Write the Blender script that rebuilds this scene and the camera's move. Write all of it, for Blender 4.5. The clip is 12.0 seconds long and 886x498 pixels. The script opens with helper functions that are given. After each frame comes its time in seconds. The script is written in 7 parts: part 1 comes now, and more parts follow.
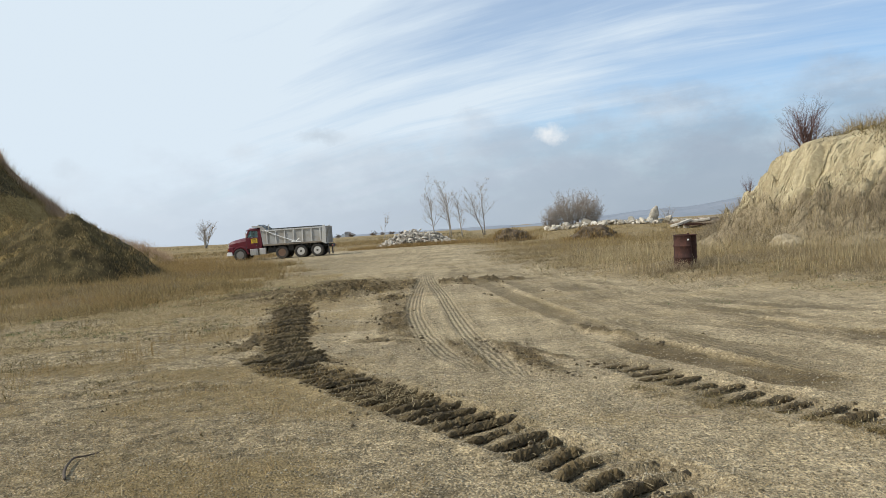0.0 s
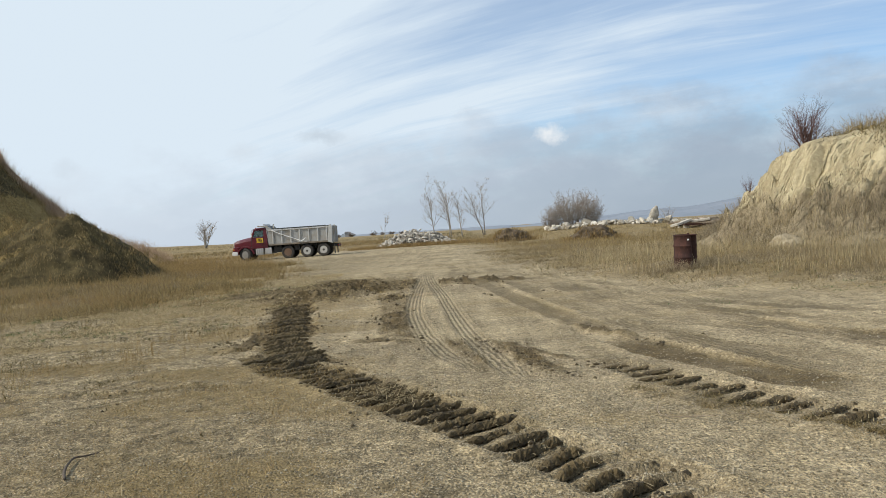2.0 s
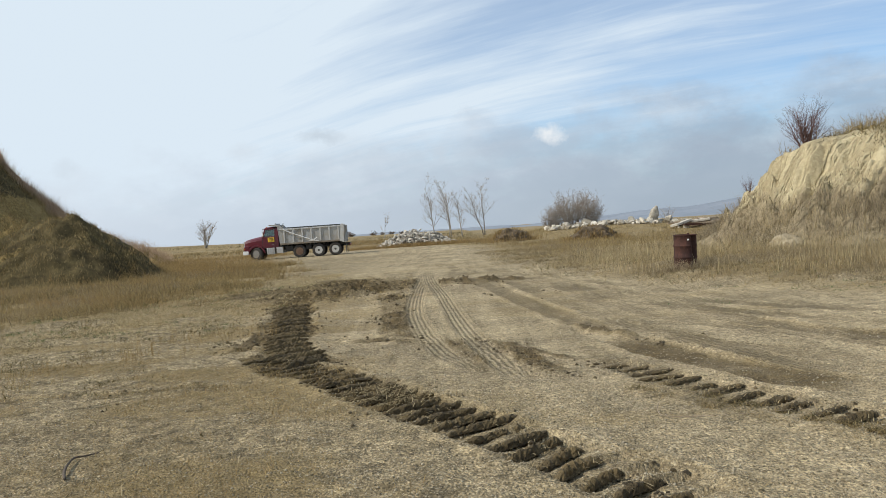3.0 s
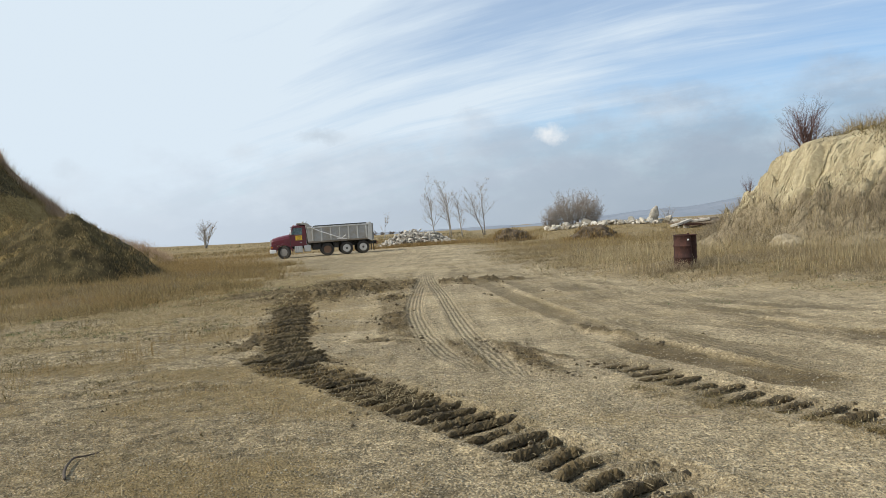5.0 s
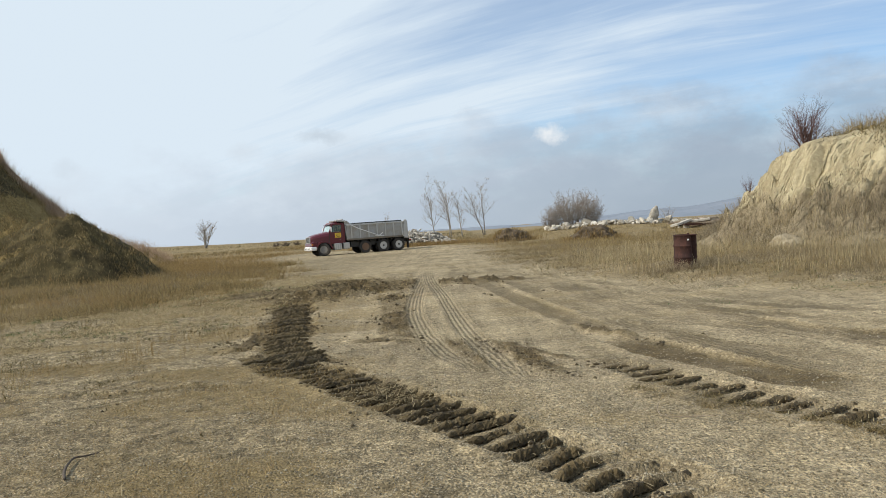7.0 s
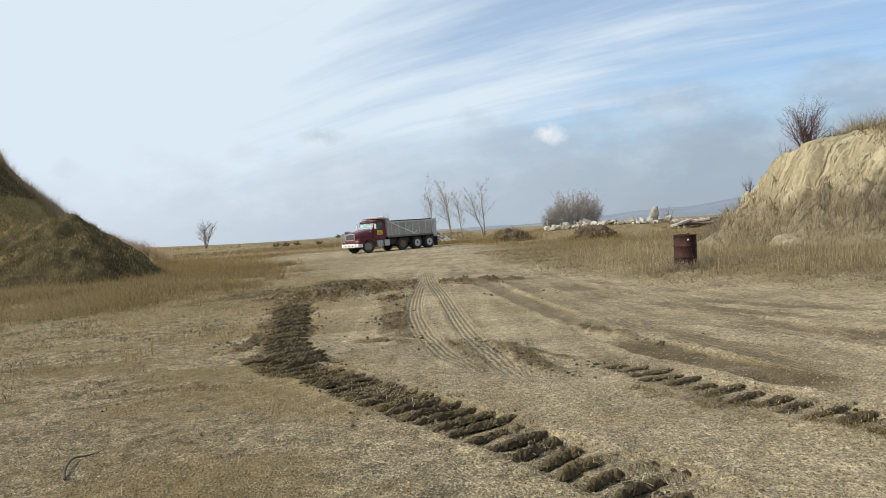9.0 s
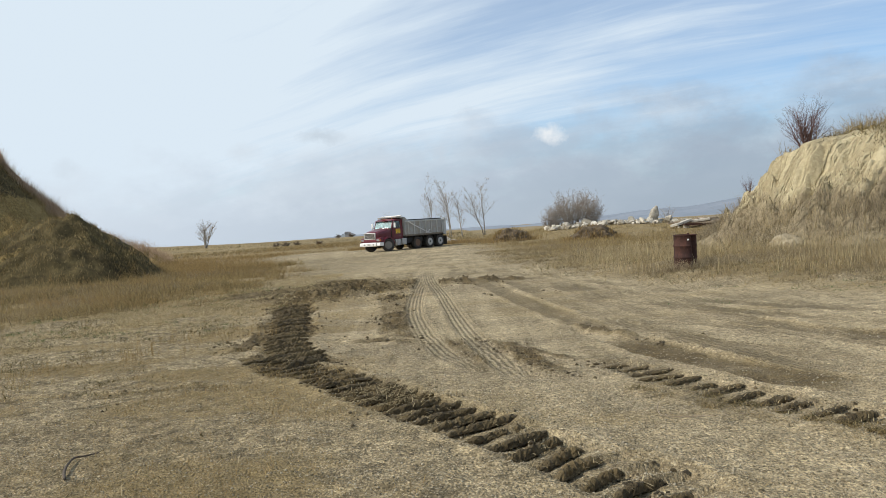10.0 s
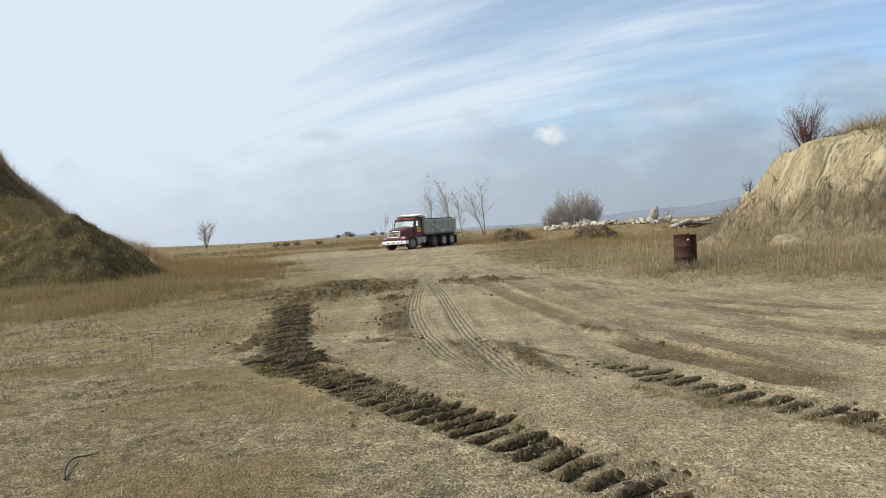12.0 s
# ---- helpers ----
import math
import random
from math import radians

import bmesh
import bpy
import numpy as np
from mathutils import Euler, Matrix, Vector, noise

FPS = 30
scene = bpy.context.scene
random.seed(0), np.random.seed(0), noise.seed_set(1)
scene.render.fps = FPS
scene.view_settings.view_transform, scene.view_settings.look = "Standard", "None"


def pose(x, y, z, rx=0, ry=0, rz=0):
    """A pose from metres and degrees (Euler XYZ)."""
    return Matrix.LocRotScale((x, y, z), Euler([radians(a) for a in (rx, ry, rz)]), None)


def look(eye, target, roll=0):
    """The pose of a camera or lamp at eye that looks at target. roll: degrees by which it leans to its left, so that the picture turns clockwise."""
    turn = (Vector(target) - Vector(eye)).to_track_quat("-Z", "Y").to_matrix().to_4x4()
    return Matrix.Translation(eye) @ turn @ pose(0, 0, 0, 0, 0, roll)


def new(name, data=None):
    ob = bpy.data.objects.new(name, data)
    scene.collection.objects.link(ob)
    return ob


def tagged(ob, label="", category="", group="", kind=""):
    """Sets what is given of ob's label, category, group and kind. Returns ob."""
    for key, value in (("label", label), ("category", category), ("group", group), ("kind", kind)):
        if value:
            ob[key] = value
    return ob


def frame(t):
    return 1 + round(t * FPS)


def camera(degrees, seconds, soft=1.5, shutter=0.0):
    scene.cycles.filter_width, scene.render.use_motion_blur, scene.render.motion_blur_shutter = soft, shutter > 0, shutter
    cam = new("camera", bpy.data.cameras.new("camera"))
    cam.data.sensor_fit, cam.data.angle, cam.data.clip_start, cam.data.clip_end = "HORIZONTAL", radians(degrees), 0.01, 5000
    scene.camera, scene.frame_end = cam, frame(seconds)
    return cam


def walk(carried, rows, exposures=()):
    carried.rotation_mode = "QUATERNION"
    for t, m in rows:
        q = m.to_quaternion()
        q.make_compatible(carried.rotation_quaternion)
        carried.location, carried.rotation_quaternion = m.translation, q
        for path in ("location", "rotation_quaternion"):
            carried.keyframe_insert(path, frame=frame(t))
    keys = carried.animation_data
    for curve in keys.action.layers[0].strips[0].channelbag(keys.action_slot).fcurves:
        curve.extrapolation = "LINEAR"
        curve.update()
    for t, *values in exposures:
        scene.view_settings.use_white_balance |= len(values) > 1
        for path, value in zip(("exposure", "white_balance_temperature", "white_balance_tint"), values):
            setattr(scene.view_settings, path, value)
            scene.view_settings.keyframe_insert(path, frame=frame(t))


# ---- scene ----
SECONDS = 12.0
LENS = 62.0
cam = camera(LENS, SECONDS, soft=0.75)
EYE = (0.0, 0.0, 1.70)
PITCH, LEAN = 1.795, -3.96
STAND = look(EYE, (0, math.cos(radians(PITCH)), 1.70 - math.sin(radians(PITCH))), LEAN)
walk(cam, [(0.0, STAND), (SECONDS, STAND)], exposures=[(0.0, 0.0), (SECONDS, 0.0)])

# ---- sky and sun ----
SUN_DIR = Vector((-0.94, -0.30, 0.88)).normalized()
sun = new("sun", bpy.data.lights.new("sun", "SUN"))
sun.data.energy, sun.data.angle, sun.data.color = 4.1, radians(0.6), (1.0, 0.945, 0.84)
sun.matrix_world = look((0, 0, 60), Vector((0, 0, 60)) - SUN_DIR)

world = bpy.data.worlds.new("sky")
scene.world = world
world.use_nodes = True


class Nodes:
    """A thin wrapper to write node trees in few lines."""

    def __init__(self, tree):
        self.tree = tree
        tree.nodes.clear()

    def add(self, kind, ins=None, operation="", clamp=False, blend="", attribute=""):
        n = self.tree.nodes.new(kind)
        if operation:
            n.operation = operation
        if clamp:
            n.use_clamp = True
        if blend:
            n.data_type, n.blend_type = "RGBA", blend
        if attribute:
            n.attribute_name = attribute
        for k, v in (ins or {}).items():
            if isinstance(v, bpy.types.NodeSocket):
                self.tree.links.new(v, n.inputs[k])
            else:
                n.inputs[k].default_value = v
        return n

    def math(self, op, a, b=0.0, c=0.0, clamp=False):
        return self.add("ShaderNodeMath", {0: a, 1: b, 2: c}, operation=op, clamp=clamp).outputs[0]

    def mix(self, fac, a, b, kind="MIX"):
        return self.add("ShaderNodeMix", {0: fac, 6: a, 7: b}, blend=kind).outputs[2]

    def ramp(self, fac, *stops):
        n = self.add("ShaderNodeValToRGB", {0: fac})
        e = n.color_ramp.elements
        while len(e) < len(stops):
            e.new(0.5)
        for el, (p, c) in zip(e, stops):
            el.position = p
            el.color = (c, c, c, 1) if isinstance(c, (int, float)) else (*c, 1)
        return n.outputs[0]

    def noise(self, vec, scale, detail=4.0, rough=0.55, dist=0.0):
        return self.add("ShaderNodeTexNoise", {"Vector": vec, "Scale": scale, "Detail": detail, "Roughness": rough, "Distortion": dist}).outputs[0]


# small clouds: the way to each, its half width and height, colour and density
PUFFS = [((0.148, 0.983, 0.112), 0.021, 0.016, (0.86, 0.89, 0.91), 0.85), ((-0.148, 0.981, 0.127), 0.040, 0.013, (0.56, 0.64, 0.72), 0.75),
         ((-0.247, 0.963, 0.112), 0.032, 0.016, (0.64, 0.71, 0.78), 0.45), ((-0.446, 0.889, 0.10), 0.022, 0.012, (0.62, 0.70, 0.78), 0.40), ((0.006, 0.995, 0.10), 0.022, 0.014, (0.58, 0.65, 0.73), 0.45)]


def build_sky():
    n = Nodes(world.node_tree)
    sky = n.add("ShaderNodeTexSky")
    sky.sky_type, sky.sun_disc = "NISHITA", False
    sky.sun_elevation, sky.sun_rotation = math.asin(SUN_DIR.z), math.atan2(SUN_DIR.x, SUN_DIR.y)
    sky.air_density, sky.dust_density, sky.ozone_density = 1.0, 0.3, 2.0
    way = n.add("ShaderNodeTexCoord").outputs["Generated"]
    sep = n.add("ShaderNodeSeparateXYZ", {0: way})
    x, y, z = sep.outputs
    up = n.math("ADD", n.math("MAXIMUM", z, 0.0), 0.26)
    flat = n.add("ShaderNodeCombineXYZ", {0: n.math("DIVIDE", x, up), 1: n.math("DIVIDE", y, up), 2: 0.0}).outputs[0]
    # long combed streaks of high cloud, in two widths
    swung = n.add("ShaderNodeMapping", {0: flat, 2: (0, 0, radians(25))}).outputs[0]
    bent = n.add("ShaderNodeVectorMath", {0: swung, 1: n.add("ShaderNodeVectorMath", {0: n.add("ShaderNodeTexNoise", {"Vector": swung, "Scale": 0.9, "Detail": 2.0}).outputs["Color"], 1: (0.10, 0.22, 0.0)}, operation="MULTIPLY").outputs[0]}, operation="ADD").outputs[0]
    broad_streak = n.noise(n.add("ShaderNodeMapping", {0: bent, 3: (0.20, 1.0, 1.0)}).outputs[0], 3.0, 7, 0.62)
    fine_streak = n.noise(n.add("ShaderNodeMapping", {0: bent, 1: (7.3, 2.1, 0), 3: (0.09, 1.0, 1.0)}).outputs[0], 8.5, 6, 0.60)
    streak = n.math("ADD", n.math("MULTIPLY", broad_streak, 0.68), n.math("MULTIPLY", fine_streak, 0.32))
    broad = n.noise(n.add("ShaderNodeMapping", {0: swung, 1: (3.1, 1.7, 0), 3: (0.5, 1.0, 1)}).outputs[0], 0.7, 4, 0.5, 0.3)
    # the veil thickens towards the sun
    toward = n.add("ShaderNodeVectorMath", {0: way, 1: tuple(SUN_DIR)}, operation="DOT_PRODUCT").outputs["Value"]
    veil = n.math("MULTIPLY_ADD", toward, 0.82, 0.245)
    # the streaks show best away from the sun
    gain = n.ramp(n.math("ADD", toward, 0.6), (0.10, 2.0), (0.46, 1.25), (0.80, 0.5))
    combed = n.math("MULTIPLY_ADD", n.math("SUBTRACT", streak, 0.5), gain, 0.55)
    thick = n.math("ADD", n.math("ADD", combed, n.math("MULTIPLY", broad, 0.35)), veil)
    cirrus = n.ramp(thick, (0.40, 0.06), (0.76, 0.45), (1.22, 1.0))
    # the veil opens overhead
    cirrus = n.math("MULTIPLY", cirrus, n.ramp(z, (0.34, 1.0), (0.75, 0.45)))
    # low grey bank, its ragged top climbing away from the sun
    rim = n.noise(n.add("ShaderNodeMapping", {0: way, 3: (1.0, 1.0, 1.7)}).outputs[0], 9.0, 7, 0.58)
    top = n.math("ADD", n.math("MULTIPLY_ADD", toward, -0.10, 0.085), n.math("MULTIPLY", n.math("SUBTRACT", rim, 0.5), 0.20))
    over = n.math("SUBTRACT", top, z)
    bank = n.ramp(n.math("MULTIPLY_ADD", over, 8.0, 0.5), (0.20, 0.0), (0.62, 0.72), (1.0, 1.0))
    blue = n.mix(1.0, sky.outputs[0], (0.090, 0.113, 0.132, 1), "MULTIPLY")
    c1 = n.mix(cirrus, blue, (0.715, 0.82, 0.915, 1))
    near_sun = n.math("MULTIPLY_ADD", toward, 1.7, 0.72, clamp=True)
    grey = n.mix(near_sun, (0.36, 0.43, 0.525, 1), (0.65, 0.73, 0.82, 1))
    # sunlit tops and thinner places in the bank
    lit = n.noise(n.add("ShaderNodeMapping", {0: way, 1: (0.4, 0, 0.3), 3: (1.0, 1.0, 2.2)}).outputs[0], 7.5, 8, 0.62)
    crown = n.math("MULTIPLY", n.ramp(over, (0.0, 1.0), (0.07, 0.15)), n.ramp(lit, (0.44, 0.0), (0.64, 1.0)))
    grey = n.mix(n.math("MULTIPLY", crown, 0.55), grey, (0.70, 0.76, 0.82, 1))
    c2 = n.mix(n.math("MULTIPLY", bank, 0.92), c1, grey)
    # a few small puffs adrift below the veil
    jitter = n.add("ShaderNodeVectorMath", {0: n.add("ShaderNodeTexNoise", {"Vector": way, "Scale": 30.0, "Detail": 5.0, "Roughness": 0.62}).outputs["Color"], 1: (0.05, 0.05, 0.035), 2: (-0.025, -0.025, -0.0175)}, operation="MULTIPLY_ADD").outputs[0]
    drift = n.add("ShaderNodeVectorMath", {0: way, 1: jitter}, operation="ADD").outputs[0]
    for (px, py, pz), wide, tall, tone, much in PUFFS:
        gap = n.add("ShaderNodeVectorMath", {0: drift, 1: (px, py, pz)}, operation="SUBTRACT").outputs[0]
        gap = n.add("ShaderNodeVectorMath", {0: gap, 1: (1 / wide, 1 / wide, 1 / tall)}, operation="MULTIPLY").outputs[0]
        far = n.add("ShaderNodeVectorMath", {0: gap}, operation="LENGTH").outputs["Value"]
        c2 = n.mix(n.math("MULTIPLY", n.ramp(far, (0.25, 1.0), (1.0, 0.0)), much), c2, (*tone, 1))
    bg = n.add("ShaderNodeBackground", {0: c2, 1: 1.0})
    n.add("ShaderNodeOutputWorld", {0: bg.outputs[0]})


build_sky()

# ---- materials ----
def material(name):
    m = bpy.data.materials.new(name)
    m.use_nodes = True
    return m, Nodes(m.node_tree)


def surface(n, colour, rough=0.8, metal=0.0, bump=None, strength=0.3, distance=0.02, **more):
    ins = {"Base Color": colour, "Roughness": rough, "Metallic": metal, **more}
    if bump is not None:
        ins["Normal"] = n.add("ShaderNodeBump", {"Height": bump, "Strength": strength, "Distance": distance}).outputs[0]
    b = n.add("ShaderNodeBsdfPrincipled", ins)
    n.add("ShaderNodeOutputMaterial", {0: b.outputs[0]})


def obj_coords(n):
    return n.add("ShaderNodeTexCoord").outputs["Object"]


def mottled(name, dark, light, scale=8.0, rough=0.8, metal=0.0, strength=0.3, distance=0.01, fine=9.0, random_amount=0.0):
    """A plain worn surface: two scales of mottling and a fine relief."""
    m, n = material(name)
    v = obj_coords(n)
    a = n.noise(v, scale, 5, 0.6)
    b = n.noise(v, scale * fine, 4, 0.6)
    f = n.math("ADD", n.math("MULTIPLY", a, 0.6), n.math("MULTIPLY", b, 0.4))
    if random_amount:
        r = n.add("ShaderNodeObjectInfo").outputs["Random"]
        f = n.math("ADD", f, n.math("MULTIPLY", n.math("SUBTRACT", r, 0.5), random_amount))
    surface(n, n.mix(n.ramp(f, (0.36, 0.0), (0.64, 1.0)), (*dark, 1), (*light, 1)), rough, metal, b, strength, distance)
    return m


def ground_material():
    m, n = material("gravelly soil")
    v = n.add("ShaderNodeNewGeometry").outputs["Position"]
    att = lambda k: n.add("ShaderNodeAttribute", attribute=k).outputs["Fac"]
    mud, litter, track, across = att("mud"), att("litter"), att("tread"), att("across")
    big = n.noise(v, 0.22, 4, 0.55)
    mid = n.noise(v, 1.7, 5, 0.6)
    fine = n.noise(v, 14.0, 5, 0.65)
    grit = n.noise(v, 70.0, 3, 0.7)
    stones = n.add("ShaderNodeTexVoronoi", {"Vector": v, "Scale": 34.0, "Randomness": 1.0})
    pebble = n.add("ShaderNodeTexVoronoi", {"Vector": v, "Scale": 85.0, "Randomness": 1.0})
    f = n.math("ADD", n.math("ADD", n.math("MULTIPLY", big, 0.35), n.math("MULTIPLY", mid, 0.35)), n.math("MULTIPLY", fine, 0.30))
    soil = n.mix(n.ramp(f, (0.38, 0.0), (0.62, 1.0)), (0.178, 0.137, 0.075, 1), (0.338, 0.267, 0.152, 1))
    # the driven way is paler and streaked along the traffic
    lane = n.noise(n.add("ShaderNodeMapping", {0: v, 2: (0, 0, 0.12), 3: (2.4, 0.22, 1.0)}).outputs[0], 1.0, 5, 0.6, 0.6)
    soil = n.mix(n.math("MULTIPLY", att("way"), n.ramp(lane, (0.36, 0.15), (0.62, 1.0))), soil, (0.425, 0.338, 0.202, 1))
    # worn cross-ways by old turnings
    turned = n.noise(n.add("ShaderNodeMapping", {0: v, 2: (0, 0, -0.22), 3: (0.30, 1.1, 1.0)}).outputs[0], 0.7, 3, 0.5, 0.6)
    soil = n.mix(n.math("MULTIPLY", att("way"), 0.9), soil, n.mix(1.0, soil, n.ramp(turned, (0.36, 0.76), (0.50, 1.0), (0.64, 1.14)), "MULTIPLY"))
    # scattered pale and dark stones
    shade = n.add("ShaderNodeSeparateColor", {0: stones.outputs["Color"]}).outputs[0]
    pale = n.math("MULTIPLY", n.ramp(shade, (0.80, 0.0), (0.86, 1.0)), n.ramp(stones.outputs["Distance"], (0.22, 1.0), (0.38, 0.0)))
    soil = n.mix(n.math("MULTIPLY", pale, 0.55), soil, (0.52, 0.46, 0.34, 1))
    shade2 = n.add("ShaderNodeSeparateColor", {0: pebble.outputs["Color"]}).outputs[1]
    soil = n.mix(n.math("MULTIPLY", n.ramp(shade2, (0.60, 0.0), (0.95, 1.0)), 0.55), soil, (0.11, 0.085, 0.055, 1))
    soil = n.mix(n.math("MULTIPLY", n.ramp(shade2, (0.0, 1.0), (0.22, 0.0)), 0.5), soil, (0.50, 0.43, 0.30, 1))
    # crumbs of soil and gravel, each with its own tone
    crumb = n.add("ShaderNodeTexVoronoi", {"Vector": n.add("ShaderNodeVectorMath", {0: v, 1: n.add("ShaderNodeVectorMath", {0: n.add("ShaderNodeTexNoise", {"Vector": v, "Scale": 40.0, "Detail": 2.0}).outputs["Color"], 1: (0.014, 0.014, 0.0)}, operation="MULTIPLY").outputs[0]}, operation="ADD").outputs[0], "Scale": 38.0, "Randomness": 1.0})
    tone = n.add("ShaderNodeSeparateColor", {0: crumb.outputs["Color"]}).outputs[2]
    soil = n.mix(n.math("MULTIPLY_ADD", att("way"), -0.40, n.math("MULTIPLY_ADD", litter, -0.25, 0.85)), soil, n.mix(1.0, soil, n.ramp(tone, (0.0, 0.55), (0.45, 0.98), (0.85, 1.15), (1.0, 1.45)), "MULTIPLY"))
    # grit and blotch contrast is raised, standing in for shade between small clods
    gritty = n.noise(v, 19.0, 9, 0.80)
    soil = n.mix(1.0, soil, n.ramp(gritty, (0.36, 0.48), (0.50, 1.04), (0.64, 1.52)), "MULTIPLY")
    blotch = n.noise(v, 4.2, 7, 0.72)
    soil = n.mix(n.math("MULTIPLY_ADD", att("way"), -0.6, 1.0), soil, n.ramp(blotch, (0.38, 0.54), (0.50, 1.04), (0.62, 1.40)), "MULTIPLY")
    # dry straw lying on the ground
    strawn = n.noise(n.add("ShaderNodeMapping", {0: v, 2: (0, 0, 0.5), 3: (1, 3.5, 1)}).outputs[0], 9.0, 4, 0.7, 1.5)
    swathe = n.noise(n.add("ShaderNodeMapping", {0: v, 3: (0.25, 1.0, 1)}).outputs[0], 0.11, 5, 0.6)
    stalks = n.noise(n.add("ShaderNodeMapping", {0: v, 2: (0, 0, 0.9), 3: (1, 2.6, 1)}).outputs[0], 17.0, 8, 0.78, 1.0)
    straw = n.mix(n.math("ADD", n.math("MULTIPLY", n.ramp(stalks, (0.42, 0.0), (0.58, 1.0)), 0.75), n.math("MULTIPLY", n.ramp(swathe, (0.38, 0.0), (0.62, 1.0)), 0.25)), (0.095, 0.066, 0.027, 1), (0.38, 0.28, 0.125, 1))
    lit = n.math("MULTIPLY", litter, n.ramp(strawn, (0.34, 0.45), (0.55, 1.0)))
    soil = n.mix(lit, soil, straw)
    # fresh moist earth turned up by the wheels
    wet = n.mix(n.ramp(fine, (0.35, 0.0), (0.62, 1.0)), (0.036, 0.024, 0.010, 1), (0.150, 0.108, 0.050, 1))
    mudf = n.math("MULTIPLY", mud, n.ramp(n.math("ADD", n.math("MULTIPLY", mid, 0.5), n.math("MULTIPLY", fine, 0.5)), (0.30, 0.40), (0.54, 1.0)))
    soil = n.mix(mudf, soil, wet)
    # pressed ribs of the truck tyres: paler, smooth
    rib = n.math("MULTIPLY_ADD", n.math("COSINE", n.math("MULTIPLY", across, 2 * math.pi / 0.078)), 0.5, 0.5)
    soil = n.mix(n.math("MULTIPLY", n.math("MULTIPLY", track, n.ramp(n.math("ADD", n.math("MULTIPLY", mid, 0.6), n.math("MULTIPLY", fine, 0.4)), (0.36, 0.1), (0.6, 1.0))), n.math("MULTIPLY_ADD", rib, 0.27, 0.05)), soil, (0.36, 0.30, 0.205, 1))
    # grooves between the ribs are coloured darker
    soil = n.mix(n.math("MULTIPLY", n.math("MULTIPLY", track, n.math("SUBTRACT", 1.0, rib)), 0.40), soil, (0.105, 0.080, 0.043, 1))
    h = n.math("ADD", n.math("MULTIPLY", fine, 0.7), n.math("MULTIPLY", grit, 0.25))
    h = n.math("ADD", h, n.math("MULTIPLY", n.ramp(crumb.outputs["Distance"], (0.05, 1.0), (0.65, 0.0)), n.math("MULTIPLY_ADD", tone, 0.6, 0.2)))
    h = n.math("ADD", h, n.math("MULTIPLY", n.ramp(stones.outputs["Distance"], (0.0, 1.0), (0.5, 0.0)), 0.30))
    h = n.math("ADD", h, n.math("MULTIPLY", n.math("MULTIPLY", rib, track), 0.55))
    h = n.math("ADD", h, n.math("MULTIPLY", gritty, 0.6))
    h = n.math("ADD", h, n.math("MULTIPLY", mud, n.math("MULTIPLY", mid, 1.2)))
    surface(n, soil, 0.95, 0.0, n.math("ADD", h, n.math("MULTIPLY", blotch, 0.7)), 0.9, 0.032, **{"Specular IOR Level": 0.2})
    return m


def bank_material(name, bare, shade, grass, amount, gullied=1.0):
    """Loess: bare pale earth on the steep, dry sward where it is flatter."""
    m, n = material(name)
    geo = n.add("ShaderNodeNewGeometry")
    v = geo.outputs["Position"]
    cover = n.add("ShaderNodeAttribute", attribute="cover").outputs["Fac"]
    a, b, c = n.noise(v, 0.9, 5, 0.6), n.noise(v, 6.0, 6, 0.65), n.noise(v, 32.0, 4, 0.65)
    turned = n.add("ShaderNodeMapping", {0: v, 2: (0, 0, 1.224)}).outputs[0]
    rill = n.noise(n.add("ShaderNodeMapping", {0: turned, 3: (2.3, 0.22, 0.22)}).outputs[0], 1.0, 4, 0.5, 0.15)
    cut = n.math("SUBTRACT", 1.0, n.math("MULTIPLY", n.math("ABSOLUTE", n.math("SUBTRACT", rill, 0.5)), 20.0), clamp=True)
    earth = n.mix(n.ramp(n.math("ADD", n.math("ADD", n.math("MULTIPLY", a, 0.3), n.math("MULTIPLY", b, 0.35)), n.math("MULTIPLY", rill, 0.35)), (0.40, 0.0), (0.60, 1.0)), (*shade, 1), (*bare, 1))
    # rill cuts take the darker tone, so their shade is put into the colour
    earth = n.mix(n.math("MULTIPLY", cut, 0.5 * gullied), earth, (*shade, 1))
    sward = n.mix(n.ramp(n.math("ADD", n.math("MULTIPLY", b, 0.6), n.math("MULTIPLY", c, 0.4)), (0.36, 0.0), (0.64, 1.0)), tuple(q * 0.38 for q in grass) + (1,), tuple(q * 1.1 for q in grass) + (1,))
    f = n.math("ADD", cover, n.math("MULTIPLY", n.math("SUBTRACT", b, 0.5), 1.0))
    col = n.mix(n.math("MULTIPLY", n.ramp(f, (0.35, 0.0), (0.65, 1.0)), amount), earth, sward)
    h = n.math("ADD", n.math("ADD", n.math("MULTIPLY", b, 1.0), n.math("MULTIPLY", c, 0.6)), n.math("MULTIPLY", cut, -gullied))
    surface(n, col, 0.95, 0.0, h, 0.9, 0.085, **{"Specular IOR Level": 0.15})
    return m


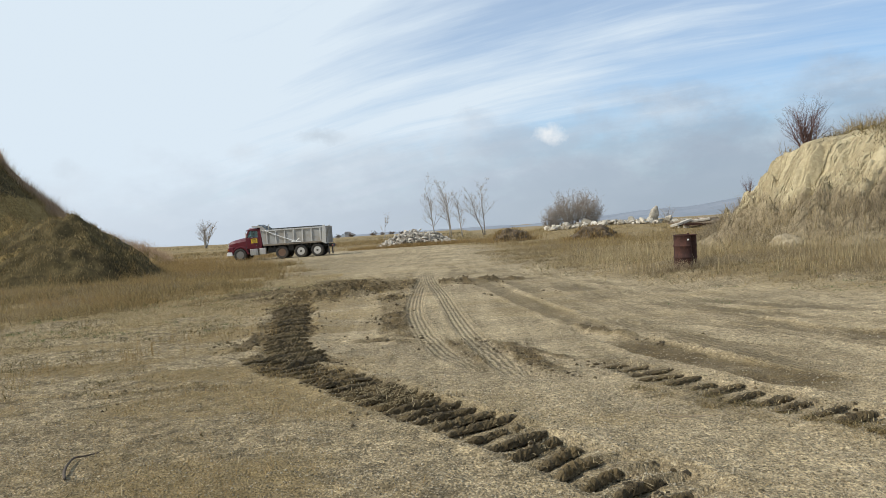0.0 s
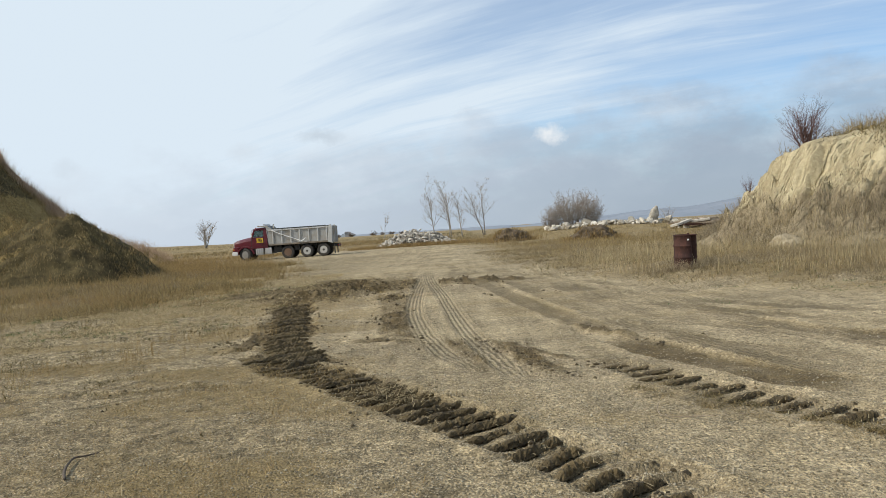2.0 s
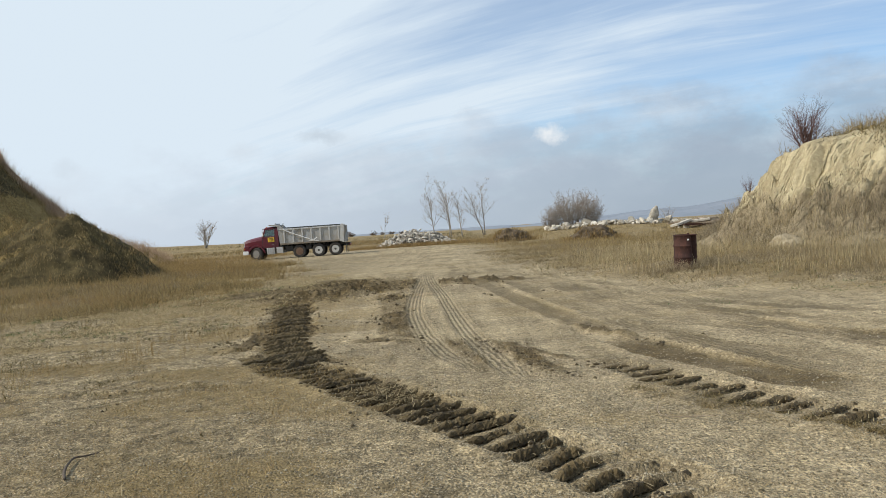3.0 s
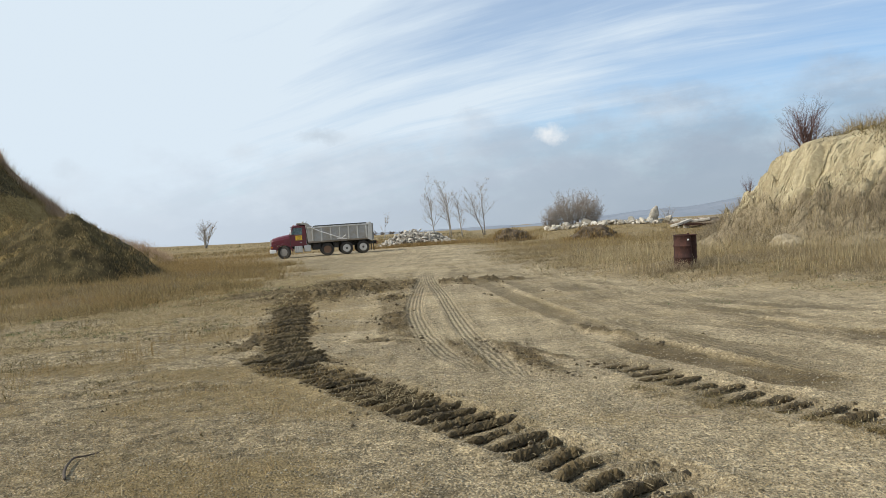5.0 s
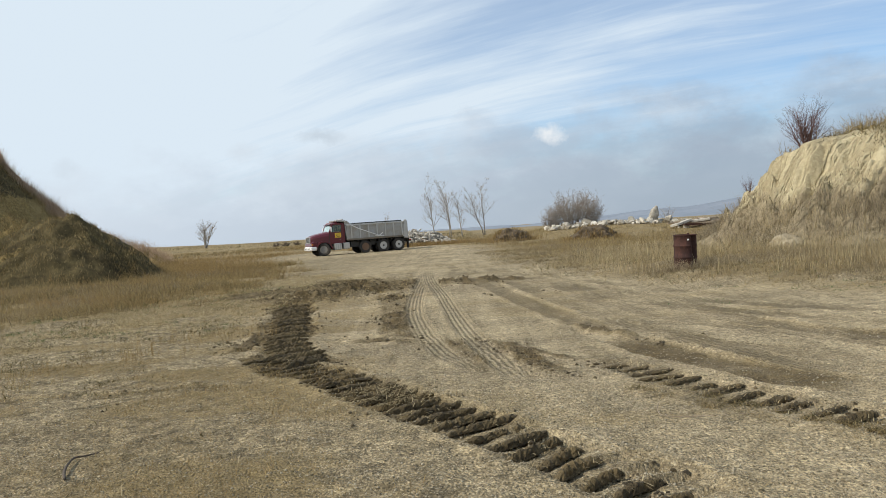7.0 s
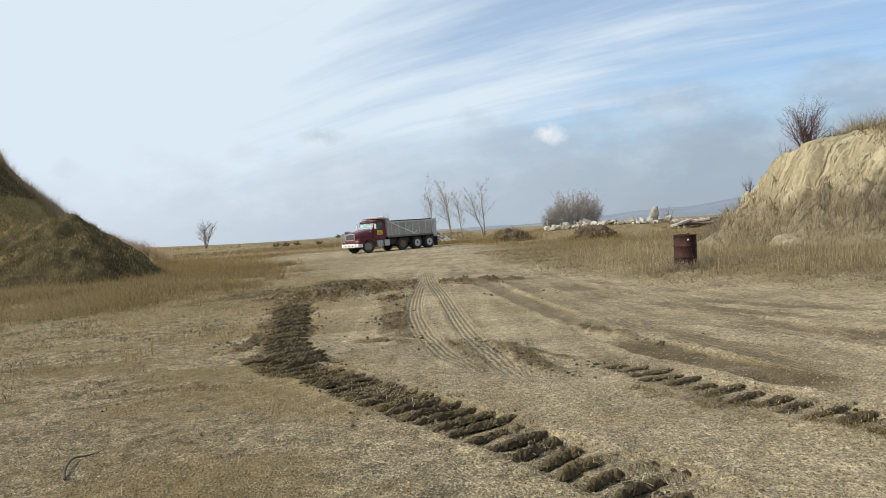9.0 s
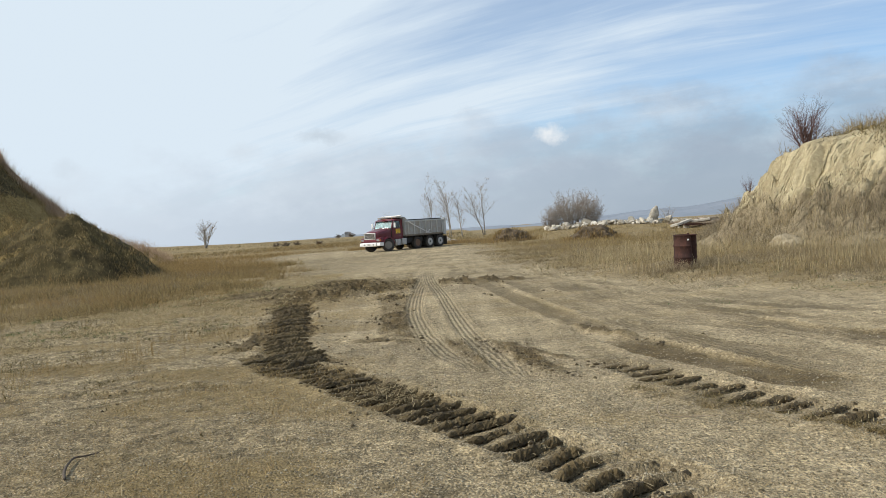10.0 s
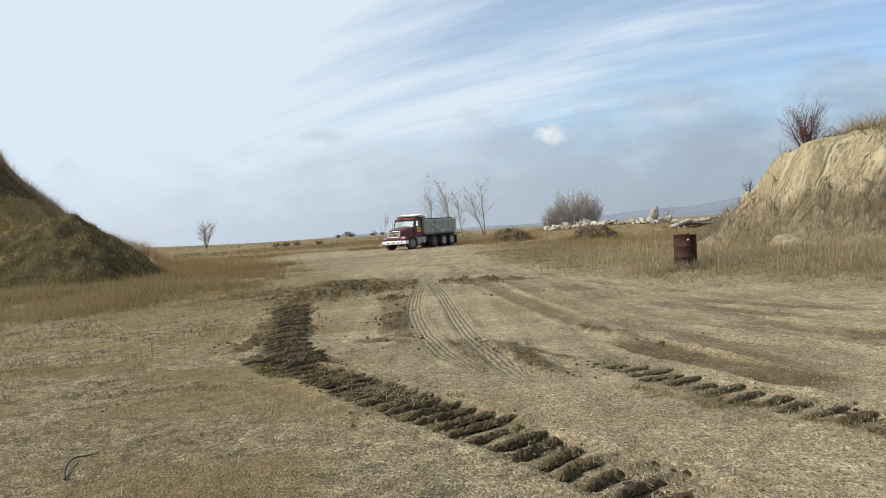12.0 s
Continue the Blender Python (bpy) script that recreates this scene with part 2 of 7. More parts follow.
def straw_material(name, dark, light, other, thin=0.4):
    """Dry blades, each of its own tone; thin ones let some light through."""
    m, n = material(name)
    r = n.add("ShaderNodeNewGeometry").outputs["Random Per Island"]
    p = n.add("ShaderNodeNewGeometry").outputs["Position"]
    patch = n.noise(p, 0.6, 4, 0.65)
    col = n.mix(r, (*dark, 1), (*light, 1))
    col = n.mix(n.math("MULTIPLY", n.ramp(patch, (0.42, 0.0), (0.62, 1.0)), 0.75), col, (*other, 1))
    b = n.add("ShaderNodeBsdfPrincipled", {"Base Color": col, "Roughness": 0.75, "Specular IOR Level": 0.25}).outputs[0]
    if thin:
        b = n.add("ShaderNodeMixShader", {0: thin, 1: b, 2: n.add("ShaderNodeBsdfTranslucent", {0: col}).outputs[0]}).outputs[0]
    n.add("ShaderNodeOutputMaterial", {0: b})
    return m


def paint(name, colour, rough=0.3, dust=0.35, metal=0.0, coat=0.4, dirt=(0.27, 0.21, 0.145)):
    """Vehicle paint with road dust, thicker in patches."""
    m, n = material(name)
    v = obj_coords(n)
    a = n.noise(v, 1.6, 5, 0.6)
    b = n.noise(v, 16.0, 4, 0.6)
    f = n.math("MULTIPLY", n.ramp(n.math("ADD", n.math("MULTIPLY", a, 0.65), n.math("MULTIPLY", b, 0.35)), (0.36, 0.0), (0.72, 1.0)), dust)
    col = n.mix(f, (*colour, 1), (*dirt, 1))
    surface(n, col, n.math("ADD", n.math("MULTIPLY", f, 0.6), rough), metal, b, 0.05, 0.004, **{"Coat Weight": coat, "Coat Roughness": 0.15})
    return m


def rust_material():
    m, n = material("rusted steel")
    v = obj_coords(n)
    a, b, c = n.noise(v, 3.0, 6, 0.62, 0.6), n.noise(v, 17.0, 5, 0.65), n.noise(v, 70.0, 3, 0.6)
    drip = n.noise(n.add("ShaderNodeMapping", {0: v, 3: (7.0, 7.0, 0.9)}).outputs[0], 2.2, 5, 0.6)
    f = n.math("ADD", n.math("MULTIPLY", a, 0.5), n.math("ADD", n.math("MULTIPLY", b, 0.25), n.math("MULTIPLY", drip, 0.25)))
    col = n.mix(n.ramp(f, (0.40, 0.0), (0.60, 1.0)), (0.028, 0.012, 0.009, 1), (0.075, 0.028, 0.018, 1))
    col = n.mix(n.math("MULTIPLY", n.ramp(b, (0.58, 0.0), (0.72, 1.0)), 0.6), col, (0.12, 0.055, 0.032, 1))
    surface(n, col, 0.85, 0.15, n.math("ADD", b, n.math("MULTIPLY", c, 0.4)), 0.5, 0.004)
    return m


def glass_material(name, tint):
    m, n = material(name)
    surface(n, (*tint, 1), 0.04, 0.0, None, **{"Transmission Weight": 0.72, "IOR": 1.5})
    return m


M = {}
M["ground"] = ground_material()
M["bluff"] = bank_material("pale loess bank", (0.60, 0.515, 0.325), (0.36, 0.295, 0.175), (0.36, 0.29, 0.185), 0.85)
M["mound"] = bank_material("grassed earth mound", (0.142, 0.110, 0.049), (0.047, 0.036, 0.017), (0.45, 0.32, 0.125), 0.9, 0.0)
M["heap"] = mottled("dug earth", (0.045, 0.032, 0.019), (0.15, 0.11, 0.066), 3.0, 0.95, 0, 0.8, 0.05)
M["loess"] = mottled("pale lump of loess", (0.25, 0.20, 0.125), (0.44, 0.37, 0.24), 4.0, 0.95, 0, 0.9, 0.05)
M["mud"] = mottled("moist turned earth", (0.031, 0.022, 0.0095), (0.160, 0.115, 0.052), 16.0, 0.95, 0, 1.0, 0.02, 5.0, 0.12)
M["pebble"] = straw_material("pebbles and crumbs", (0.13, 0.10, 0.058), (0.46, 0.40, 0.29), (0.22, 0.175, 0.10), 0.0)
M["crumb"] = straw_material("crumbs of moist soil", (0.040, 0.028, 0.013), (0.20, 0.15, 0.08), (0.075, 0.053, 0.026), 0.0)
M["pink_grass"] = straw_material("pinkish dry grass", (0.28, 0.18, 0.11), (0.66, 0.51, 0.35), (0.48, 0.34, 0.22))
M["pale_straw"] = straw_material("bleached straw", (0.24, 0.18, 0.09), (0.60, 0.50, 0.30), (0.42, 0.33, 0.18))
M["dark_weed"] = straw_material("dark dead weeds", (0.055, 0.045, 0.019), (0.27, 0.215, 0.10), (0.095, 0.077, 0.034))
M["straw"] = straw_material("dry straw grass", (0.11, 0.078, 0.033), (0.50, 0.385, 0.185), (0.29, 0.205, 0.088))
M["weed"] = straw_material("grey-brown dead weeds", (0.13, 0.10, 0.058), (0.44, 0.36, 0.23), (0.27, 0.21, 0.125))
M["bank_weed"] = straw_material("bleached bank weeds", (0.15, 0.118, 0.075), (0.50, 0.415, 0.28), (0.30, 0.24, 0.155))
M["ochre"] = straw_material("ochre dry grass", (0.14, 0.088, 0.034), (0.45, 0.315, 0.135), (0.29, 0.20, 0.085))
M["green"] = straw_material("green sprouts", (0.06, 0.095, 0.03), (0.14, 0.19, 0.07), (0.10, 0.13, 0.055))
M["bark"] = mottled("grey bark", (0.23, 0.205, 0.175), (0.42, 0.385, 0.335), 3.0, 0.9, 0, 0.5, 0.02)
M["twig"] = mottled("grey twigs", (0.24, 0.21, 0.18), (0.42, 0.375, 0.325), 2.0, 0.9, 0, 0.2, 0.01)
M["thicket"] = mottled("brown-grey thicket twigs", (0.20, 0.17, 0.14), (0.36, 0.315, 0.27), 2.0, 0.9, 0, 0.2, 0.01)
M["red_twig"] = mottled("reddish shrub twigs", (0.075, 0.038, 0.034), (0.17, 0.10, 0.085), 2.0, 0.9, 0, 0.2, 0.01)
M["concrete"] = mottled("broken concrete", (0.17, 0.15, 0.12), (0.50, 0.46, 0.39), 2.2, 0.9, 0, 0.7, 0.04, 7.0, 0.55)
M["stone"] = mottled("pale boulder stone", (0.25, 0.22, 0.17), (0.56, 0.51, 0.42), 2.4, 0.9, 0, 0.7, 0.05, 7.0, 0.4)
M["rust"] = rust_material()
M["white_dot"] = mottled("white plastic", (0.70, 0.70, 0.68), (0.82, 0.82, 0.80), 20, 0.5)
M["dead_twig"] = mottled("dead dark twig", (0.045, 0.033, 0.022), (0.13, 0.10, 0.07), 30.0, 0.9, 0, 0.5, 0.004)
M["plank"] = mottled("weathered timber", (0.16, 0.115, 0.075), (0.38, 0.30, 0.21), 3.0, 0.9, 0, 0.5, 0.02)
M["red_paint"] = paint("dark red truck paint", (0.100, 0.004, 0.014), 0.32, 0.08, 0.0, 0.2)
M["box_steel"] = paint("grey painted dump box steel", (0.37, 0.38, 0.38), 0.5, 0.80, 0.1, 0.0, (0.29, 0.235, 0.155))
M["rail_steel"] = paint("paler rail and rib steel", (0.50, 0.505, 0.495), 0.45, 0.5, 0.1, 0.0, (0.33, 0.27, 0.18))
M["rail_rust"] = paint("muddy rusted rail", (0.25, 0.22, 0.18), 0.7, 0.8, 0.1, 0.0, (0.13, 0.09, 0.055))
M["box_inner"] = paint("scraped steel inside box", (0.10, 0.095, 0.09), 0.6, 0.3, 0.4, 0.0)
M["chrome"] = paint("chrome", (0.75, 0.76, 0.77), 0.14, 0.12, 1.0, 0.0)
M["white_paint"] = paint("white enamel", (0.80, 0.80, 0.78), 0.35, 0.22, 0.0, 0.2)
M["alloy"] = paint("dull aluminium", (0.55, 0.55, 0.54), 0.38, 0.45, 0.75, 0.0)
M["rubber"] = paint("tyre rubber", (0.022, 0.022, 0.022), 0.8, 0.45, 0.0, 0.0, (0.15, 0.12, 0.085))
M["frame_black"] = paint("black chassis paint", (0.02, 0.02, 0.02), 0.6, 0.35, 0.0, 0.0, (0.12, 0.095, 0.065))
M["yellow"] = paint("yellow sign vinyl", (0.80, 0.52, 0.03), 0.45, 0.15, 0.0, 0.1)
M["sign_ink"] = paint("dark sign print", (0.09, 0.035, 0.02), 0.5, 0.1, 0.0, 0.0)
M["amber"] = paint("amber lens", (0.55, 0.16, 0.02), 0.2, 0.1, 0.0, 0.3)
M["lamp"] = paint("headlamp glass", (0.30, 0.31, 0.31), 0.2, 0.25, 0.3, 0.2)
M["red_lens"] = paint("red tail lens", (0.35, 0.01, 0.01), 0.2, 0.25, 0.0, 0.3)
M["dark_chrome"] = paint("weathered chrome", (0.36, 0.36, 0.36), 0.35, 0.3, 0.9, 0.0)
M["steel_rim"] = paint("dull steel rim", (0.22, 0.215, 0.205), 0.6, 0.5, 0.3, 0.0)
M["grille"] = paint("grille mesh", (0.06, 0.06, 0.06), 0.5, 0.25, 0.3, 0.0)
M["tarp"] = paint("dark tarpaulin", (0.022, 0.026, 0.026), 0.7, 0.2, 0.0, 0.0, (0.10, 0.085, 0.06))
M["seat"] = paint("dark cab trim", (0.03, 0.03, 0.032), 0.7, 0.1, 0.0, 0.0)
M["rim_white"] = paint("white painted steel rim", (0.50, 0.49, 0.46), 0.5, 0.35, 0.0, 0.0)
M["rim_rust"] = paint("rusty brown rim", (0.17, 0.095, 0.06), 0.7, 0.5, 0.2, 0.0)
# pale tint, part of it diffuse, stands in for sky reflected in the windscreen
M["glass"] = glass_material("windscreen glass with sky tint", (0.62, 0.78, 0.78))
# dark tint puts the dim cab interior into the side glass colour
M["side_glass"] = glass_material("side glass darkened for dim cab", (0.20, 0.28, 0.28))
M["hub_dark"] = paint("dark wheel centre", (0.045, 0.042, 0.038), 0.6, 0.4, 0.3, 0.0)
# distance haze is put into the hills' blue-grey base colour
M["hills"] = mottled("distant hills, haze in colour", (0.165, 0.195, 0.235), (0.235, 0.26, 0.295), 0.004, 1.0, 0, 0.0, 0.01)
M["far_scrub"] = mottled("far scrub", (0.09, 0.065, 0.045), (0.19, 0.145, 0.105), 0.6, 0.95, 0, 0.5, 0.1)
M["tin"] = mottled("pale metal siding", (0.42, 0.46, 0.50), (0.56, 0.60, 0.63), 0.5, 0.6)
M["roof_grey"] = mottled("grey roofing", (0.20, 0.20, 0.21), (0.30, 0.30, 0.31), 0.5, 0.7)


# ---- mesh helpers ----
def link_mesh(name, mesh, mat, parent=None, label="", smooth=True):
    if mat is not None and not mesh.materials:
        mesh.materials.append(mat)
    if smooth:
        mesh.polygons.foreach_set("use_smooth", [True] * len(mesh.polygons))
    ob = new(name, mesh)
    if parent is not None:
        ob.parent = parent
    if label:
        tagged(ob, label)
    return ob


def part(name, bm, mat, parent=None, label="", smooth=False):
    """Links a bmesh as one mesh object, under a thing or a part."""
    mesh = bpy.data.meshes.new(name)
    bmesh.ops.recalc_face_normals(bm, faces=bm.faces)
    bm.to_mesh(mesh)
    bm.free()
    return link_mesh(name, mesh, mat, parent, label, smooth)


def array_mesh(name, verts, quads=None, tris=None):
    """A mesh from numpy arrays of points and corner numbers."""
    mesh = bpy.data.meshes.new(name)
    nq = 0 if quads is None else len(quads)
    nt = 0 if tris is None else len(tris)
    idx = np.concatenate([a.ravel() for a in (quads, tris) if a is not None and len(a)]).astype(np.int32)
    mesh.vertices.add(len(verts))
    mesh.vertices.foreach_set("co", np.asarray(verts, np.float32).ravel())
    mesh.loops.add(len(idx))
    mesh.loops.foreach_set("vertex_index", idx)
    mesh.polygons.add(nq + nt)
    start = np.concatenate([np.arange(nq) * 4, nq * 4 + np.arange(nt) * 3]).astype(np.int32)
    mesh.polygons.foreach_set("loop_start", start)
    mesh.update(calc_edges=True)
    mesh.validate()
    return mesh


def add_box(bm, lo, hi, bevel=0.0, m=None):
    c = [(a + b) / 2 for a, b in zip(lo, hi)]
    s = [b - a for a, b in zip(lo, hi)]
    made = bmesh.ops.create_cube(bm, size=1, matrix=Matrix.Translation(c) @ Matrix.Diagonal((*s, 1)))["verts"]
    if bevel:
        edges = list({e for v in made for e in v.link_edges})
        made = bmesh.ops.bevel(bm, geom=edges, offset=bevel, segments=2, profile=0.5, affect="EDGES")["verts"]
    if m is not None:
        bmesh.ops.transform(bm, matrix=m, verts=made)
    return made


def add_prism(bm, outline, y0, y1, bevel=0.0):
    """An outline in x and z, drawn out from y0 to y1."""
    a = [bm.verts.new((x, y0, z)) for x, z in outline]
    b = [bm.verts.new((x, y1, z)) for x, z in outline]
    k = len(outline)
    faces = [bm.faces.new(a[::-1]), bm.faces.new(b)]
    for i in range(k):
        faces.append(bm.faces.new((a[i], a[(i + 1) % k], b[(i + 1) % k], b[i])))
    if bevel:
        edges = list({e for f in faces for e in f.edges})
        bmesh.ops.bevel(bm, geom=edges, offset=bevel, segments=2, profile=0.5, affect="EDGES")


def add_lathe(bm, profile, steps=28, axis="y", centre=(0, 0, 0)):
    """Turns (radius, along) pairs about an axis."""
    rings = []
    for r, h in profile:
        ring = []
        for i in range(steps):
            a = 2 * math.pi * i / steps
            p = (r * math.cos(a), h, r * math.sin(a)) if axis == "y" else (r * math.cos(a), r * math.sin(a), h)
            ring.append(bm.verts.new([p[k] + centre[k] for k in range(3)]))
        rings.append(ring)
    for a, b in zip(rings, rings[1:]):
        for i in range(steps):
            bm.faces.new((a[i], a[(i + 1) % steps], b[(i + 1) % steps], b[i]))
    for ring in (rings[0], rings[-1]):
        bm.faces.new(ring)


def add_tube(bm, points, radius, sides=8):
    """A round bar along a few points."""
    rings = []
    pts = [Vector(p) for p in points]
    for i, p in enumerate(pts):
        d = (pts[min(i + 1, len(pts) - 1)] - pts[max(i - 1, 0)]).normalized()
        u = d.orthogonal().normalized()
        w = d.cross(u)
        r = radius[i] if isinstance(radius, (list, tuple)) else radius
        rings.append([bm.verts.new(p + r * (math.cos(2 * math.pi * k / sides) * u + math.sin(2 * math.pi * k / sides) * w)) for k in range(sides)])
    for a, b in zip(rings, rings[1:]):
        for k in range(sides):
            bm.faces.new((a[k], a[(k + 1) % sides], b[(k + 1) % sides], b[k]))
    bm.faces.new(rings[0])
    bm.faces.new(rings[-1])


# ---- the lie of the land ----
def value_noise(x, y, scale, seed):
    """Smooth random hills between 0 and 1, on arrays."""
    rng = np.random.RandomState(seed)
    table = rng.rand(256, 256)
    u, v = x * scale, y * scale
    i, j = np.floor(u).astype(int), np.floor(v).astype(int)
    fu, fv = u - i, v - j
    fu, fv = fu * fu * (3 - 2 * fu), fv * fv * (3 - 2 * fv)
    g = lambda a, b: table[a % 256, b % 256]
    return (g(i, j) * (1 - fu) + g(i + 1, j) * fu) * (1 - fv) + (g(i, j + 1) * (1 - fu) + g(i + 1, j + 1) * fu) * fv


def fractal(x, y, scale, seed, octaves=4):
    total, amp, norm = 0.0, 1.0, 0.0
    for k in range(octaves):
        total = total + amp * value_noise(x, y, scale * 2 ** k, seed + k)
        norm += amp
        amp *= 0.5
    return total / norm


def smooth(a, lo, hi):
    t = np.clip((a - lo) / (hi - lo), 0, 1)
    return t * t * (3 - 2 * t)


def along(line, step=0.15):
    """A smooth dense curve through a few plan points (Catmull-Rom)."""
    p = np.array(line, float)
    p = np.vstack([2 * p[0] - p[1], p, 2 * p[-1] - p[-2]])
    out = []
    for a, b, c, d in zip(p, p[1:], p[2:], p[3:]):
        k = max(2, int(np.linalg.norm(c - b) / step))
        t = np.linspace(0, 1, k, endpoint=False)[:, None]
        out.append(0.5 * (2 * b + (c - a) * t + (2 * a - 5 * b + 4 * c - d) * t ** 2 + (3 * b - a - 3 * c + d) * t ** 3))
    return np.vstack(out + [p[-2:-1]])


def beside(curve, x, y, reach):
    """For points near a curve: way along it, signed distance across it (far ones: 99)."""
    s = np.zeros_like(x)
    d = np.full_like(x, 99.0)
    near = (x > curve[:, 0].min() - reach) & (x < curve[:, 0].max() + reach) & (y > curve[:, 1].min() - reach) & (y < curve[:, 1].max() + reach)
    px, py = x[near], y[near]
    best = np.full(px.shape, 1e9)
    bs, bd = np.zeros_like(px), np.full(px.shape, 99.0)
    run = 0.0
    for a, b in zip(curve, curve[1:]):
        v = b - a
        length = np.hypot(*v)
        if length < 1e-6:
            continue
        t = np.clip(((px - a[0]) * v[0] + (py - a[1]) * v[1]) / length ** 2, 0, 1)
        dx, dy = px - a[0] - t * v[0], py - a[1] - t * v[1]
        q = dx * dx + dy * dy
        hit = q < best
        best = np.where(hit, q, best)
        side = np.sign(v[0] * dy - v[1] * dx)
        bs = np.where(hit, run + t * length, bs)
        bd = np.where(hit, side * np.sqrt(q), bd)
        run += length
    s[near], d[near] = bs, bd
    return s, d


# wheel tracks, in plan
LOADER_LEFT = along([(-2.85, 10.75), (-2.40, 10.0), (-1.96, 9.33), (-1.50, 8.75), (-1.08, 8.15), (-0.60, 7.40), (-0.22, 6.83), (0.23, 6.10), (0.58, 5.50), (0.92, 5.02), (1.20, 4.58), (1.55, 4.0)], 0.08)
LOADER_RIGHT = along([(1.62, 8.75), (1.82, 8.30), (2.03, 7.87), (2.26, 7.25), (2.52, 6.78), (2.79, 6.30), (3.03, 5.86), (3.25, 5.40), (3.5, 4.8)], 0.08)
LUG_STEP, LUG_FIRST = 0.262, 0.55
TURN_LEFT = along([(-1.75, 9.5), (-2.15, 10.2), (-2.48, 11.2), (-2.85, 13.0), (-3.38, 16.0), (-3.95, 19.0), (-4.35, 21.5)])
TURN_TIP = along([(-3.32, 10.75), (-3.22, 11.4), (-3.22, 12.4), (-3.35, 13.6)])
TURN_BACK = along([(-5.4, 23.6), (-4.4, 22.6), (-3.3, 22.2), (-2.2, 21.6), (-1.5, 20.6), (-0.95, 19.8)])
BACK_FAR = along([(-4.9, 25.6), (-3.8, 25.4), (-2.6, 24.4), (-1.5, 23.2)])
BACK_NEAR = along([(-4.9, 20.6), (-4.1, 20.0), (-3.4, 19.6), (-2.7, 19.7), (-1.9, 19.4)])
BACK_ARM = along([(-0.1, 22.2), (0.6, 21.9), (1.3, 21.5), (1.95, 20.5)])
TURN_INNER = along([(-1.55, 19.2), (-1.28, 17.5), (-1.06, 15.4), (-0.92, 13.3), (-0.80, 11.9), (-0.70, 11.1)])
INNER_FOOT = along([(-1.75, 11.6), (-1.35, 11.4), (-0.91, 11.25), (-0.35, 10.7)])
TREAD_LEFT = along([(-0.80, 40.0), (-0.74, 29.6), (-0.70, 22.9), (-0.72, 19.1), (-0.70, 16.2), (-0.63, 14.4), (-0.41, 12.0), (-0.09, 9.95), (0.22, 8.9), (0.6, 7.9)])
TREAD_RIGHT = along([(-0.62, 40.0), (-0.58, 29.0), (-0.43, 23.2), (-0.13, 18.5), (0.10, 14.7), (0.31, 11.5), (0.56, 9.4), (0.75, 8.1), (0.90, 7.3)])
TREAD_EAST = along([(1.55, 26.0), (1.80, 20.5), (2.12, 16.5), (2.50, 13.4), (2.78, 11.1), (3.02, 9.7), (3.36, 8.6), (3.76, 7.4), (4.1, 6.4)])
TREAD_FAR = along([(1.9, 27.0), (2.42, 22.2), (3.33, 16.6), (3.95, 13.2), (4.41, 11.3), (4.80, 10.0), (5.35, 8.7), (6.1, 7.3)])
TREAD_FAR2 = along([(2.6, 17.5), (3.3, 12.9), (3.84, 10.9), (4.53, 9.6), (5.1, 8.2), (5.7, 7.0)])
ROW_MID = along([(0.43, 10.8), (0.70, 10.2), (0.89, 9.44), (1.06, 8.5), (1.24, 8.04), (1.4, 7.8)])
ROW_INNER = along([(-0.08, 11.36), (0.11, 10.21), (0.26, 9.09), (0.54, 8.16)])
ROW_OUTER = along([(0.95, 10.0), (1.17, 9.35), (1.39, 8.92), (1.56, 8.74), (1.72, 8.54)])
RIDGE = along([(1.10, 20.1), (1.35, 18.0), (1.58, 15.9), (1.82, 14.2), (2.02, 12.7), (2.15, 11.2), (2.25, 10.4)])
CREST = along([(1.78, 12.2), (2.05, 11.3), (2.28, 10.7), (2.55, 10.1), (2.80, 9.6)])
WET_BAND = along([(2.30, 10.3), (2.50, 9.4), (2.68, 8.7), (2.92, 8.0), (3.18, 7.4), (3.45, 6.9), (3.8, 6.4)])
WET_FAR = along([(4.3, 11.4), (4.85, 9.9), (5.3, 8.8), (6.0, 7.6)])
FAINT = [along([(0.1, 34.0), (0.7, 24.0), (1.75, 14.0), (2.6, 10.6)], 0.4), along([(3.0, 8.9), (3.76, 8.1), (4.3, 7.0)], 0.4), along([(1.2, 30.0), (2.9, 17.0), (4.6, 12.2), (6.3, 9.6), (8.5, 7.8)], 0.4),
         along([(3.2, 18.5), (4.6, 14.0), (6.4, 11.2), (9.0, 9.0)], 0.4), along([(3.2, 21.0), (3.95, 18.0), (4.5, 16.4), (5.1, 14.7), (5.8, 12.9), (6.6, 10.9)], 0.4),
         along([(3.5, 13.0), (4.1, 10.9), (4.6, 9.9), (5.2, 8.6)], 0.4), along([(2.4, 12.4), (3.35, 9.4), (3.95, 8.4), (4.4, 7.6)], 0.4)]
SMEAR = along([(1.85, 4.50), (2.05, 4.42), (2.25, 4.32), (2.5, 4.2)], 0.05)
LATE_CLODS = along([(1.30, 5.12), (1.42, 4.95), (1.52, 4.75), (1.68, 4.5)], 0.05)
TORN_SIDE = along([(1.80, 7.1), (2.05, 6.7), (2.30, 6.3), (2.55, 5.9), (2.85, 5.5), (3.1, 5.1)], 0.05)
OLD_LEFT = along([(-7.5, 8.9), (-5.34, 8.65), (-4.6, 8.6), (-3.9, 8.52), (-3.1, 8.7), (-2.3, 8.3)])
OLD_FAR = along([(-14.3, 23.7), (-9.0, 19.9), (-6.2, 19.8), (-4.9, 20.4)])

